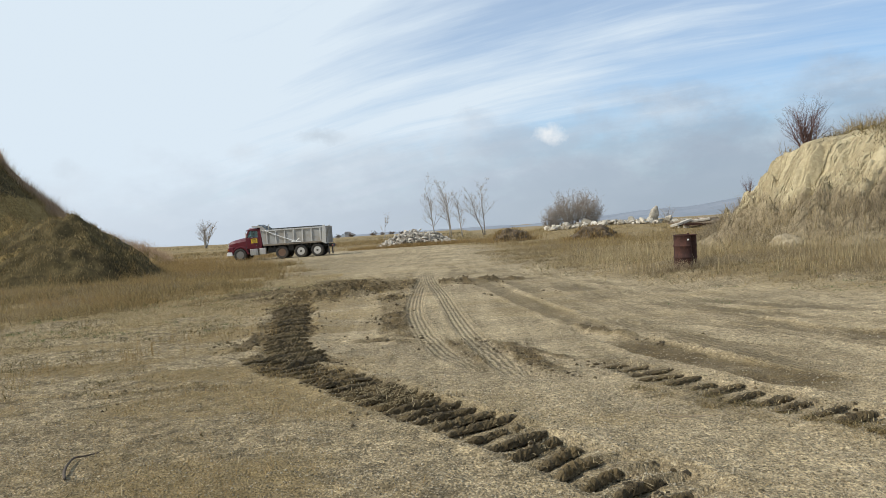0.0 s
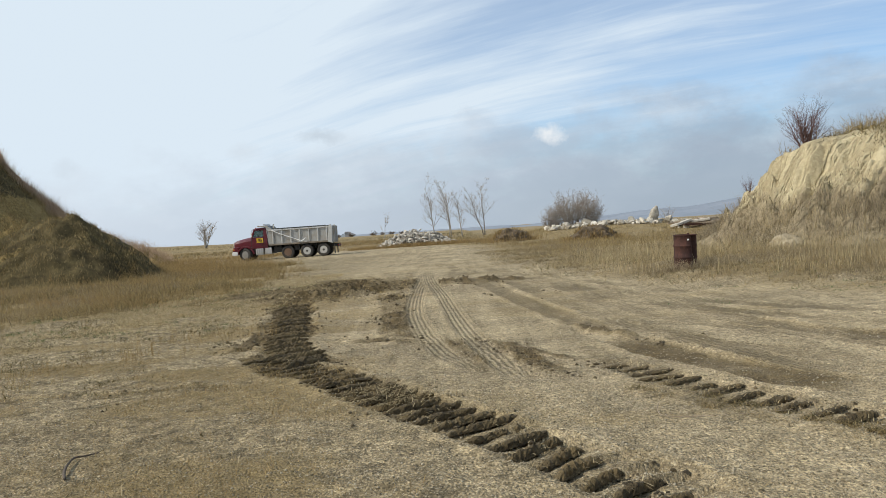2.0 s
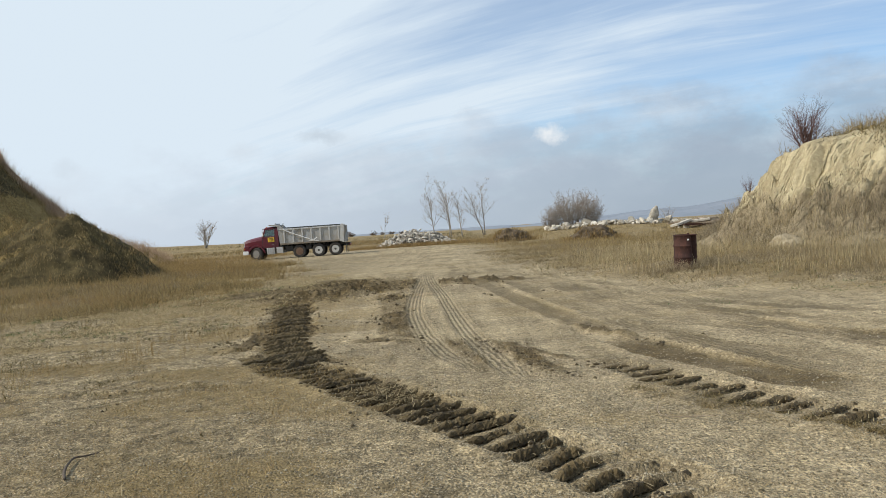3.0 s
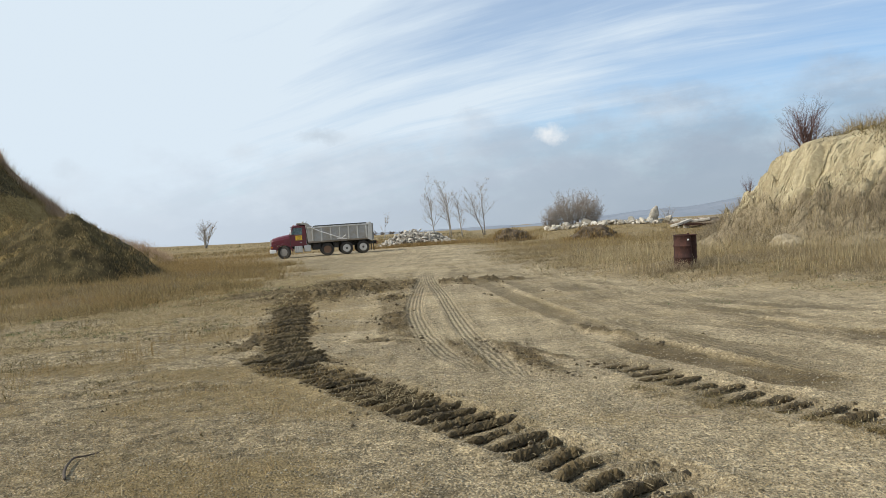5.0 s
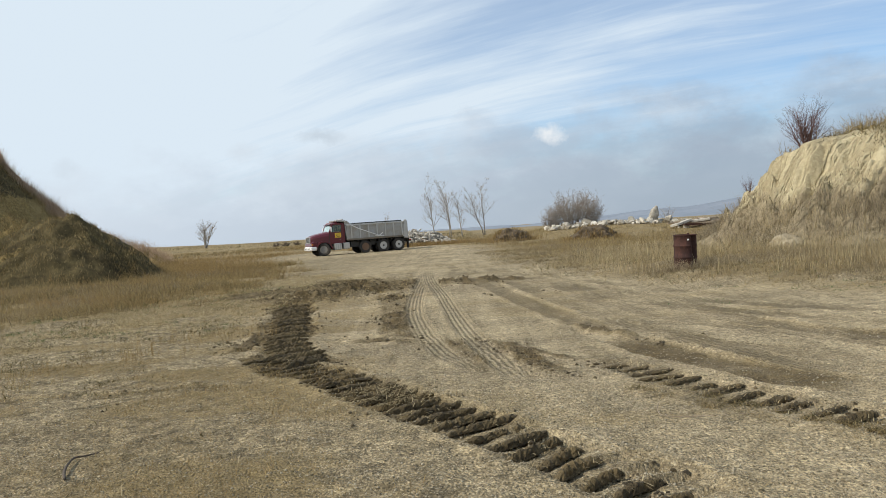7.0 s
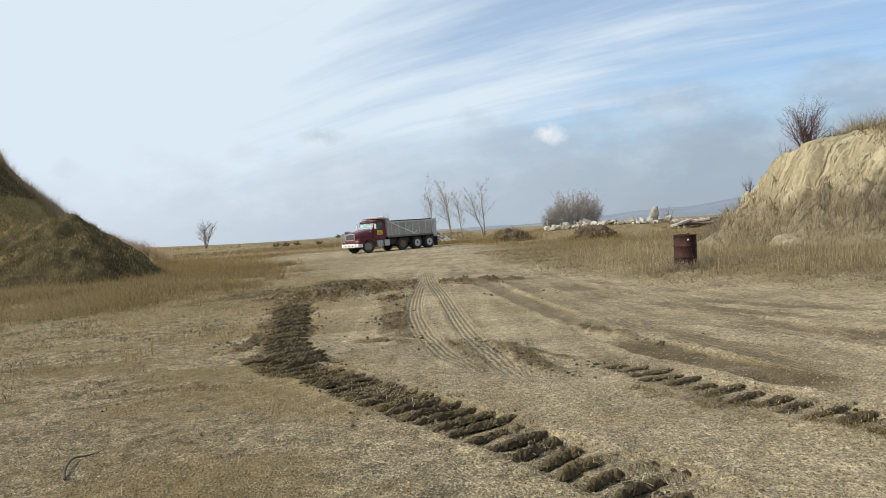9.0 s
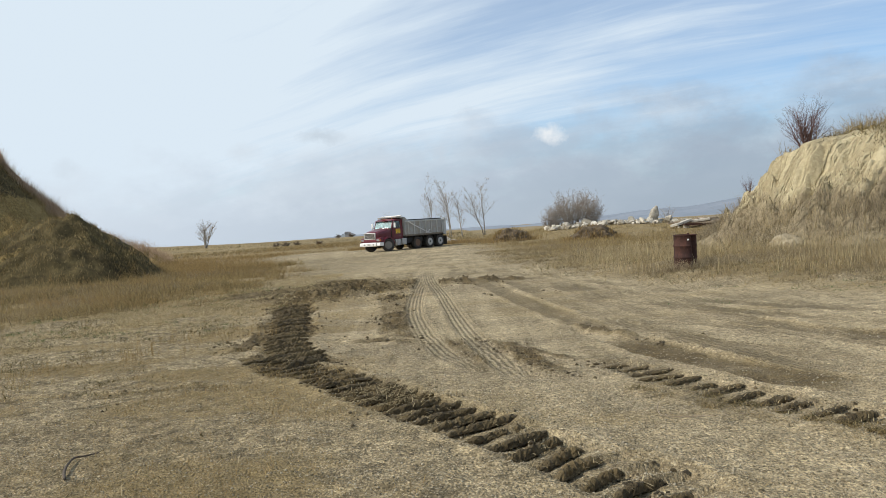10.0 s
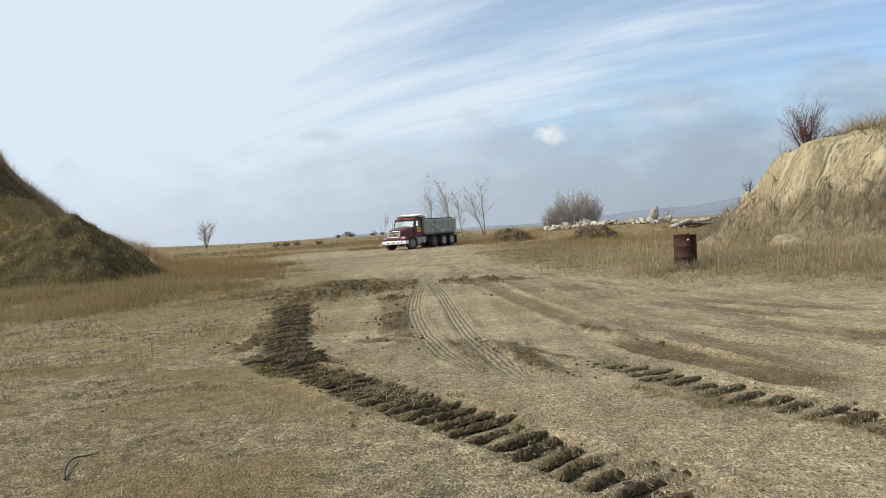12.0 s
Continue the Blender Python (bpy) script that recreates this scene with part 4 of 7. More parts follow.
def plant_grass():
    off_bluff = lambda x, y: np.where((x > 8.5), 1 - smooth(bluff_height(x, y)[2] + 0.5 * (fractal(x, y, 1.2, 95, 3) - 0.5), 0.0, 0.30), 1.0)
    off_mound = lambda x, y: 1.0 - (mound_height(x, y) > 0.3)
    clump = lambda x, y, s: smooth(fractal(x, y, 0.5, s, 3), 0.40, 0.60)
    # dry grass west of the yard: a low mat with taller tufts
    for (y0, y1), low, tall, w in (((14.0, 24), 20000, 3400, 0.005), ((24, 40), 15000, 4200, 0.009), ((40, 62), 10000, 3600, 0.015)):
        seed = int(y0) + 10
        west = lambda x, y: edge_in(LEFT_FIELD, GRASS_LEFT, x, y, 2.6, 3.0) * view_fan(x, y) * off_mound(x, y)
        x, y, _ = scatter(seed, low, -0.66 * y1 - 1, -5.5, y0, y1, lambda x, y: west(x, y) * (0.2 + 0.8 * clump(x, y, 3)))
        x, y, rng = tufts(seed + 1, x, y, 5, 0.12)
        blades("low_weeds", x, y, level(x, y), 0.04 + 0.16 * rng.rand(len(x)), w * 1.3 * (0.7 + 0.6 * rng.rand(len(x))), M["straw"] if y0 < 30 else M["ochre"], "low dry grass and weeds", "weeds", seed + 2, 1.0, 1.0)
        x, y, _ = scatter(seed + 3, tall, -0.66 * y1 - 1, -5.5, y0, y1, lambda x, y: west(x, y) * (0.08 + 0.92 * smooth(fractal(x, y, 0.28, 7, 3), 0.42, 0.58)))
        x, y, rng = tufts(seed + 4, x, y, 16, 0.12)
        h = (0.08 + 0.50 * rng.rand(len(x)) ** 1.8) * (0.45 + 0.55 * smooth(y, 16, 26)) * (0.45 + 0.8 * fractal(x, y, 0.35, 8, 3))
        blades("field_grass", x, y, level(x, y), h, w * (0.7 + 0.6 * rng.rand(len(x))), M["straw"], "tufts of tall dry straw-coloured grass", "grass", seed + 5, 0.55, 0.7)
    # brown and grey weeds standing among the straw
    for mat, seed in (("weed", 81), ("dark_weed", 85), ("ochre", 89)):
        x, y, _ = scatter(seed, 9000, -30, -5.5, 15, 46, lambda x, y: edge_in(LEFT_FIELD, GRASS_LEFT, x, y, 2.0, 3.0) * view_fan(x, y) * off_mound(x, y) * smooth(fractal(x, y, 0.33, seed, 4), 0.46, 0.60))
        x, y, rng = tufts(seed + 1, x, y, 8, 0.16)
        blades("field_weeds", x, y, level(x, y), 0.06 + 0.34 * rng.rand(len(x)) ** 2, (0.005 + 0.005 * rng.rand(len(x))) * (0.6 + y / 30), M[mat], "dead brown weeds among dry grass", "weeds", seed + 2, 0.9, 0.9)
    # lone tufts before the field
    x, y, _ = scatter(51, 900, -15, -3.6, 7.5, 18.5, lambda x, y: view_fan(x, y) * (1 - smooth(x / y, -0.40, -0.28)) * smooth(fractal(x, y, 0.5, 53, 3), 0.46, 0.62))
    x, y, rng = tufts(52, x, y, 7, 0.06)
    blades("dry_stems", x, y, land(x, y), 0.04 + 0.26 * rng.rand(len(x)) ** 2, 0.004 + 0.002 * rng.rand(len(x)), M["straw"], "lone dry tufts before the field", "weeds", 54, 0.7, 0.6)
    # flattened pale straw along its edge
    x, y, _ = scatter(61, 60000, -18, -4.0, 12, 30, lambda x, y: view_fan(x, y) * (1 - smooth(np.abs(beside(GRASS_LEFT, x, y, 7.0)[1]), 2.4, 5.6)) * smooth(fractal(x, y, 0.7, 63, 3), 0.40, 0.56))
    rng = np.random.RandomState(62)
    blades("flat_straw", x, y, land(x, y) + 0.03, 0.03 + 0.07 * rng.rand(len(x)), 0.008 + 0.009 * rng.rand(len(x)), M["pale_straw"], "flattened pale straw at the field's edge", "straw", 63, 5.0, 2.0)
    # dark weeds and rotting straw between the tufts
    x, y, _ = scatter(66, 7500, -18, -2.0, 6, 21, lambda x, y: view_fan(x, y) * (0.12 + 0.88 * smooth(y + 3 * (fractal(x, y, 0.3, 69, 3) - 0.5), 7.5, 14.5)) * (1 - smooth(x / y, -0.34, -0.25)) * smooth(fractal(x, y, 0.9, 67, 4), 0.46, 0.58))
    x, y, rng = tufts(67, x, y, 6, 0.12)
    blades("low_weeds", x, y, land(x, y), 0.025 + 0.07 * rng.rand(len(x)), 0.008 + 0.007 * rng.rand(len(x)), M["dark_weed"], "low dark weeds among flattened straw", "weeds", 68, 1.6, 1.0)
    # ochre belt behind it
    x, y, _ = scatter(71, 3000, -30, -6.5, 36, 62, lambda x, y: edge_in(LEFT_FIELD, GRASS_LEFT, x, y, 2.0) * view_fan(x, y) * off_mound(x, y))
    x, y, rng = tufts(72, x, y, 5, 0.18)
    blades("field_grass", x, y, level(x, y), 0.25 + 0.45 * rng.rand(len(x)), 0.010 + 0.006 * rng.rand(len(x)), M["ochre"], "ochre dry grass belt", "grass", 73)
    # the east side, round the drum and out to the stones: low weeds, and taller pale tufts
    for (y0, y1), x1, low, tall, w in (((10.5, 22), 17, 17000, 2000, 0.005), ((20, 34), 22, 13000, 3000, 0.0065), ((34, 56), 25, 9000, 2800, 0.010), ((56, 95), 38, 9000, 2800, 0.015)):
        seed = int(y0) * 3 + 100
        east = lambda x, y: edge_in(RIGHT_FIELD, GRASS_RIGHT, x, y, 5.0, 3.0) * view_fan(x, y) * off_bluff(x, y)
        x, y, _ = scatter(seed, low, 1.5, x1, y0, y1, lambda x, y: east(x, y) * (0.15 + 0.85 * clump(x, y, 13)))
        x, y, rng = tufts(seed + 1, x, y, 5, 0.10 if y0 < 30 else 0.25)
        blades("low_weeds", x, y, level(x, y), 0.04 + 0.14 * rng.rand(len(x)), w * 1.3 * (0.7 + 0.6 * rng.rand(len(x))), M["weed"], "low grey-brown dead weeds", "weeds", seed + 2, 1.0, 1.0)
        x, y, _ = scatter(seed + 3, tall, 1.5, x1, y0, y1, lambda x, y: east(x, y) * (0.06 + 0.94 * smooth(fractal(x, y, 0.28, 13, 3), 0.42, 0.58)) * smooth(x + 0.5 * (y - 20), 4.0, 8.0))
        x, y, rng = tufts(seed + 4, x, y, 15, 0.11 if y0 < 30 else 0.22)
        tone = "straw" if y0 == 34 else "pale_straw" if y0 == 20 else "straw"
        blades("field_grass", x, y, level(x, y), (0.08 + 0.52 * rng.rand(len(x)) ** 1.7) * (0.4 + 0.9 * fractal(x, y, 0.35, 18, 3)), w * (0.7 + 0.6 * rng.rand(len(x))), M[tone], "tufts of tall dry straw-coloured grass", "grass", seed + 5, 0.55, 0.7)
    # grey weeds thinning out towards the road
    for seed, mat, count in ((121, "weed", 26000), (124, "dark_weed", 12000), (127, "straw", 9000)):
        x, y, _ = scatter(seed, count, 1.5, 17, 11.5, 46, lambda x, y: smooth(x - np.interp(y, [11.5, 13, 15.5, 18.5, 22.5, 28, 46], [8.0, 6.6, 5.0, 3.5, 2.5, 1.9, 1.5]) + 2.0 * (fractal(x, y, 0.5, 122, 3) - 0.5), -0.2, 1.8) * view_fan(x, y) * off_bluff(x, y) * smooth(fractal(x, y, 1.1, seed, 4), 0.42, 0.58))
        x, y, rng = tufts(seed + 1, x, y, 6, 0.10)
        blades("low_weeds", x, y, level(x, y), 0.025 + 0.11 * rng.rand(len(x)) ** 1.5, 0.006 + 0.008 * rng.rand(len(x)), M[mat], "low grey dead weeds at the edge of the yard", "weeds", seed + 2, 1.3, 1.0)
    # weeds on the talus
    x, y, _ = scatter(131, 20000, 9, 24, 14, 34, lambda x, y: edge_in(BLUFF_AREA, BLUFF_FOOT, x, y, 1.0) * view_fan(x, y) * (1 - smooth(bluff_height(x, y)[2] + 0.8 * (fractal(x, y, 1.2, 95, 3) - 0.5) - 0.12 * smooth(x, 13, 17), 0.05, 0.45)) * (0.25 + 0.75 * clump(x, y, 19)))
    x, y, rng = tufts(132, x, y, 7, 0.12)
    blades("bank_weeds", x, y, level(x, y), 0.06 + 0.65 * rng.rand(len(x)) ** 2.4, 0.009 + 0.007 * rng.rand(len(x)), M["bank_weed"], "grey-brown dead weeds at the foot of the bank", "weeds", 133)
    x, y, _ = scatter(134, 3000, 9, 24, 14, 34, lambda x, y: edge_in(BLUFF_AREA, BLUFF_FOOT, x, y, 1.0) * view_fan(x, y) * (1 - smooth(bluff_height(x, y)[2] + 0.9 * (fractal(x, y, 0.9, 98, 3) - 0.5) - 0.2 * smooth(x, 13, 17), 0.15, 0.6)) * clump(x, y, 21))
    x, y, rng = tufts(135, x, y, 8, 0.10)
    blades("bank_weeds", x, y, level(x, y), 0.08 + 0.42 * rng.rand(len(x)) ** 2, 0.010 + 0.007 * rng.rand(len(x)), M["dark_weed"], "dark dead weeds at the foot of the bank", "weeds", 136)
    # turf hanging over the lip of the bank
    x, y, _ = scatter(144, 9000, 14.5, 30, 18, 34, lambda x, y: view_fan(x, y) * smooth(bluff_height(x, y)[2], 0.72, 0.92) * smooth(x + 0.8 * (fractal(x, y, 0.5, 99, 2) - 0.5) * 4, 14.9, 16.3))
    x, y, rng = tufts(145, x, y, 5, 0.12)
    blades("bank_top_grass", x, y, level(x, y), 0.05 + 0.20 * rng.rand(len(x)), 0.012 + 0.008 * rng.rand(len(x)), M["dark_weed"], "dark turf hanging over the bank's lip", "grass", 146, 1.6, 1.2)
    # fringe on top of the bank
    x, y, _ = scatter(141, 17000, 11, 34, 20, 46, lambda x, y: (bluff_height(x, y)[2] > 0.93) * view_fan(x, y) * (0.015 + smooth(x, 14.8, 16.8)) * (0.3 + 0.7 * clump(x, y, 23)))
    x, y, rng = tufts(142, x, y, 6, 0.15)
    blades("bank_top_grass", x, y, level(x, y), 0.2 + 0.8 * rng.rand(len(x)) ** 1.5, 0.010 + 0.006 * rng.rand(len(x)), M["straw"], "dry grass fringe on the bank top", "grass", 143)
    # the mound's own cover
    for seed, mat, count, hh in ((151, "straw", 44000, 0.24), (161, "ochre", 30000, 0.26), (171, "dark_weed", 50000, 0.24)):
        x, y, _ = scatter(seed, count, -60, -15, 30, 74, lambda x, y: (mound_height(x, y) > 0.15) * view_fan(x, y, 4) * smooth(fractal(x, y, 0.35, seed, 3), 0.40, 0.62) * np.where(mound_height(x, y, True)[1], 1.0 if mat == "dark_weed" else 0.42, 0.5 if mat == "dark_weed" else 1.0))
        x, y, rng = tufts(seed + 1, x, y, 6, 0.2)
        blades("mound_grass", x, y, level(x, y), hh * (0.4 + 0.8 * rng.rand(len(x))), 0.012 + 0.012 * rng.rand(len(x)), M[mat], "dry grass covering the mound", "grass", seed + 2)
    # taller pinkish grass on the mound's far slope
    x, y, _ = scatter(176, 24000, -44, -17, 36, 66, lambda x, y: (mound_height(x, y) > 0.25) * (1 - mound_height(x, y, True)[1]) * (((x + 42) * x + (y - 52) * y) / (np.hypot(x + 42, y - 52) * np.hypot(x, y) + 0.01) > -0.35) * view_fan(x, y, 4) * smooth(fractal(x, y, 0.5, 177, 3), 0.42, 0.60))
    x, y, rng = tufts(177, x, y, 6, 0.2)
    blades("mound_grass", x, y, level(x, y), 0.35 + 0.85 * rng.rand(len(x)) ** 1.5, 0.011 + 0.006 * rng.rand(len(x)), M["pink_grass"], "tall pinkish dry grass on the mound", "grass", 178, 0.4, 0.6)
    # the field running on behind the lane
    x, y, _ = scatter(75, 5200, -46, -13, 54, 78, lambda x, y: view_fan(x, y) * off_mound(x, y) * smooth(-x + 4 * (fractal(x, y, 0.2, 46, 3) - 0.5), 13, 17) * (0.4 + 0.6 * clump(x, y, 27)))
    x, y, rng = tufts(76, x, y, 6, 0.3)
    blades("field_grass", x, y, level(x, y), 0.12 + 0.38 * rng.rand(len(x)) ** 1.5, 0.014 + 0.010 * rng.rand(len(x)), M["ochre"], "dry brown grass of the far field", "grass", 77)
    # dry grass before the rubble
    x, y, _ = scatter(187, 1500, -9, 6, 70.3, 73.6, lambda x, y: 0.35 + 0.65 * smooth(fractal(x, y, 0.5, 39, 3), 0.4, 0.6))
    x, y, rng = tufts(188, x, y, 8, 0.3)
    blades("field_grass", x, y, level(x, y), 0.12 + 0.45 * rng.rand(len(x)) ** 1.5, 0.014 + 0.012 * rng.rand(len(x)), M["ochre"], "ochre dry grass before the rubble", "grass", 189)
    # far pasture
    x, y, _ = scatter(181, 15000, -60, 40, 70, 125, lambda x, y: view_fan(x, y, 6) * (1 - inside(RIGHT_FIELD, x, y)) * (0.25 + 0.75 * smooth(fractal(x, y, 0.06, 29, 3), 0.35, 0.6)) * (1 - (np.abs(x + 6) < 20) * (y < 73)))
    x, y, rng = tufts(182, x, y, 4, 0.5)
    blades("pasture", x, y, level(x, y), 0.10 + 0.28 * rng.rand(len(x)), 0.016 + 0.016 * rng.rand(len(x)), M["ochre"], "distant dry pasture grass", "grass", 183)
    x, y, _ = scatter(184, 6000, -75, 5, 74, 190, lambda x, y: view_fan(x, y, 6) * smooth(fractal(x * 0.35, y, 0.07, 33, 3), 0.48, 0.60))
    x, y, rng = tufts(185, x, y, 4, 0.6)
    blades("pasture", x, y, level(x, y), 0.10 + 0.30 * rng.rand(len(x)), 0.025 + 0.025 * rng.rand(len(x)), M["dark_weed"], "dark weedy bands in the pasture", "grass", 186)
    # sparse stubble on the yard
    x, y, _ = scatter(191, 7500, -11, 0.5, 3.8, 24, lambda x, y: view_fan(x, y) * (0.12 + smooth(fractal(x * 0.6, y * 1.15, 1.0, 41, 5), 0.44, 0.60)) * (1 - smooth(x / y, -0.22, 0.0)))
    x, y, rng = tufts(192, x, y, 6, 0.10)
    blades("stubble", x, y, land(x, y), 0.03 + 0.10 * rng.rand(len(x)) ** 2, 0.003 + 0.003 * rng.rand(len(x)), M["ochre"], "thin dry stubble on gravel", "grass", 193, 0.9, 0.9)
    # a row of upright dry stems
    curve = along([(-5.7, 9.9), (-5.1, 11.2), (-4.4, 12.6), (-4.0, 13.6)])
    rng = np.random.RandomState(201)
    pick = curve[rng.randint(0, len(curve), 110)]
    x, y = pick[:, 0] + rng.normal(0, 0.5, 110), pick[:, 1] + rng.normal(0, 0.45, 110)
    x, y, rng = tufts(202, x, y, 5, 0.05)
    blades("dry_stems", x, y, land(x, y), 0.06 + 0.28 * rng.rand(len(x)) ** 1.6, 0.004 + 0.002 * rng.rand(len(x)), M["ochre"], "row of upright dry stems", "weeds", 203, 0.4, 0.3)
    # flattened straw lying about
    x, y, _ = scatter(211, 6000, -12, 6, 4, 26, lambda x, y: view_fan(x, y) * np.maximum(smooth(fractal(x * 0.6, y * 1.15, 1.0, 41, 5), 0.42, 0.60) * (1 - smooth(x / y, -0.22, 0.0)), 0.10))
    rng = np.random.RandomState(212)
    blades("loose_straw", x, y, land(x, y) + 0.018, 0.025 + 0.02 * rng.rand(len(x)), 0.005 + 0.004 * rng.rand(len(x)), M["pale_straw"], "bits of loose straw on the ground", "straw", 213, 5.0, 2.0)
    for curve, w, count, seed in ((LOADER_LEFT, 0.42, 420, 221), (LOADER_RIGHT, 0.45, 380, 231)):
        rng = np.random.RandomState(seed)
        pick = curve[rng.randint(4, len(curve), count)]
        x, y = pick[:, 0] + rng.normal(0, w * 0.6, count), pick[:, 1] + rng.normal(0, w * 0.5, count)
        blades("loose_straw", x, y, land(x, y) + 0.03, 0.012 + 0.02 * rng.rand(count), 0.006 + 0.003 * rng.rand(count), M["pale_straw"], "torn straw in the wheel track", "straw", seed + 2, 4.0, 2.0)
    # sods and torn straw dragged about by the turning wheels
    for seed, mat, count in ((291, "straw", 3600), (294, "dark_weed", 3600), (297, "pale_straw", 1500)):
        x, y, _ = scatter(seed, count, -6.6, -0.9, 17.8, 27.5, lambda x, y: np.clip(tracks(x, y)[1] * 1.2 + 0.15, 0, 1) * (0.2 + 0.8 * smooth(fractal(x, y, 1.4, seed, 3), 0.42, 0.58)))
        rng = np.random.RandomState(seed + 1)
        blades("torn_straw", x, y, land(x, y) + tracks(x, y)[0] + 0.03, 0.03 + 0.05 * rng.rand(len(x)), 0.010 + 0.012 * rng.rand(len(x)), M[mat], "torn straw and sods in the churned mud", "straw", seed + 2, 6.0, 2.0)
    # matted patches of dead grass on the near gravel
    for seed, mat, count in ((301, "straw", 5200), (304, "ochre", 5200), (307, "dark_weed", 6500)):
        x, y, _ = scatter(seed, count, -7.5, -0.6, 3.9, 12.5, lambda x, y: view_fan(x, y, 0.6) * (1 - smooth(x / y, -0.30, -0.12)) * smooth(fractal(x * 0.55, y, 0.75, 309 + (mat == "dark_weed"), 4), 0.50, 0.62))
        x, y, rng = tufts(seed + 1, x, y, 7, 0.07)
        blades("matted_grass", x, y, land(x, y), 0.012 + 0.05 * rng.rand(len(x)) ** 1.6, 0.003 + 0.003 * rng.rand(len(x)), M[mat], "matted dead grass on the gravel", "grass", seed + 2, 2.2, 1.3)
    # tall bleached stalks round the drum and before the bank
    x, y, _ = scatter(311, 2600, 4.5, 20, 16, 30, lambda x, y: edge_in(RIGHT_FIELD, GRASS_RIGHT, x, y, 5.0, 3.0) * view_fan(x, y) * off_bluff(x, y) * smooth(fractal(x, y, 0.6, 313, 3), 0.42, 0.62) * (np.hypot(x - 6.42, y - 19.6) > 0.45))
    x, y, rng = tufts(312, x, y, 7, 0.16)
    blades("tall_stalks", x, y, level(x, y), 0.20 + 0.50 * rng.rand(len(x)) ** 1.4, 0.006 + 0.005 * rng.rand(len(x)), M["pale_straw"], "tall bleached stalks of dead weeds", "weeds", 314, 0.35, 0.5)
    # curled bits of straw close by
    x, y, _ = scatter(281, 9000, -6.5, 0.5, 3.7, 10.5, lambda x, y: view_fan(x, y, 0.5) * (1 - smooth(y, 4.5, 10.0)) * (1 - smooth(x / y, -0.20, 0.0)) * (0.12 + 0.88 * smooth(fractal(x, y, 1.1, 283, 4), 0.44, 0.60)))
    rng = np.random.RandomState(282)
    blades("loose_straw", x, y, land(x, y) + 0.016, 0.008 + 0.012 * rng.rand(len(x)), 0.0025 + 0.003 * rng.rand(len(x)), M["straw"], "curled bits of straw on the gravel", "straw", 284, 5.0, 2.5)
    # torn grass and roots along the brown track
    rng = np.random.RandomState(321)
    for mat, count in (("dark_weed", 330), ("straw", 260)):
        pick = TORN_SIDE[rng.randint(0, len(TORN_SIDE), count)]
        x, y = pick[:, 0] + rng.normal(0, 0.13, count), pick[:, 1] + rng.normal(0, 0.11, count)
        x, y, r2 = tufts(322, x, y, 7, 0.03)
        blades("torn_grass", x, y, land(x, y) + 0.01, 0.012 + 0.04 * r2.rand(len(x)), 0.003 + 0.003 * r2.rand(len(x)), M[mat], "torn grass beside the wheel track", "grass", 323, 2.0, 1.4)
    # weeds crowding the drum
    rng = np.random.RandomState(261)
    x, y = 6.42 + rng.normal(0, 0.55, 90), 19.15 + rng.normal(0, 0.3, 90)
    x, y, rng = tufts(262, x, y, 9, 0.08)
    keep = np.hypot(x - 6.42, y - 19.6) > 0.34
    x, y = x[keep], y[keep]
    blades("drum_weeds", x, y, land(x, y), 0.10 + 0.27 * rng.rand(len(x)), 0.006 + 0.004 * rng.rand(len(x)), M["weed"], "dead weeds crowding the drum's foot", "weeds", 263)
    # a wad of straw torn up in the left track
    rng = np.random.RandomState(271)
    x, y = -0.55 + rng.normal(0, 0.26, 420), 7.45 + rng.normal(0, 0.26, 420)
    blades("loose_straw", x, y, land(x, y) + 0.045, 0.018 + 0.03 * rng.rand(420), 0.004 + 0.003 * rng.rand(420), M["pale_straw"], "wad of torn straw in the wheel track", "straw", 272, 7.0, 3.0)
    # green sprouts at the edge of the sward
    x, y, _ = scatter(241, 1000, -11, -4, 14, 25, lambda x, y: smooth(fractal(x, y, 0.9, 43, 3), 0.5, 0.62))
    x, y, rng = tufts(242, x, y, 9, 0.07)
    blades("green_sprouts", x, y, land(x, y), 0.03 + 0.06 * rng.rand(len(x)), 0.010 + 0.006 * rng.rand(len(x)), M["green"], "low green sprouts among straw", "weeds", 243, 1.2, 0.8)
    x, y, _ = scatter(251, 110, 4, 12, 13, 19, lambda x, y: smooth(fractal(x, y, 0.9, 47, 3), 0.45, 0.6))
    x, y, rng = tufts(252, x, y, 9, 0.07)
    blades("green_sprouts", x, y, land(x, y), 0.03 + 0.06 * rng.rand(len(x)), 0.010 + 0.006 * rng.rand(len(x)), M["green"], "low green sprouts among straw", "weeds", 253, 1.2, 0.8)


plant_grass()


def rock_mesh(name, seed, mat, rough=0.12, squash=1.0):
    """An angular block: the hull of random points, edges broken."""
    rng = random.Random(seed)
    bm = bmesh.new()
    for _ in range(13):
        p = Vector((rng.gauss(0, 1), rng.gauss(0, 1), rng.gauss(0, 1))).normalized()
        m = max(abs(c) for c in p) ** 0.55
        bm.verts.new(Vector((p.x / m, p.y / m, p.z / m * squash)) * (0.5 + rng.uniform(-rough, rough)))
    res = bmesh.ops.convex_hull(bm, input=bm.verts)
    bmesh.ops.delete(bm, geom=[v for v in bm.verts if not v.link_faces], context="VERTS")
    bmesh.ops.recalc_face_normals(bm, faces=bm.faces)
    mesh = bpy.data.meshes.new(name)
    bm.to_mesh(mesh)
    bm.free()
    mesh.materials.append(mat)
    return mesh


CLODS = [rock_mesh("clod", s + 20, M["mud"], 0.16, 0.6) for s in range(8)]


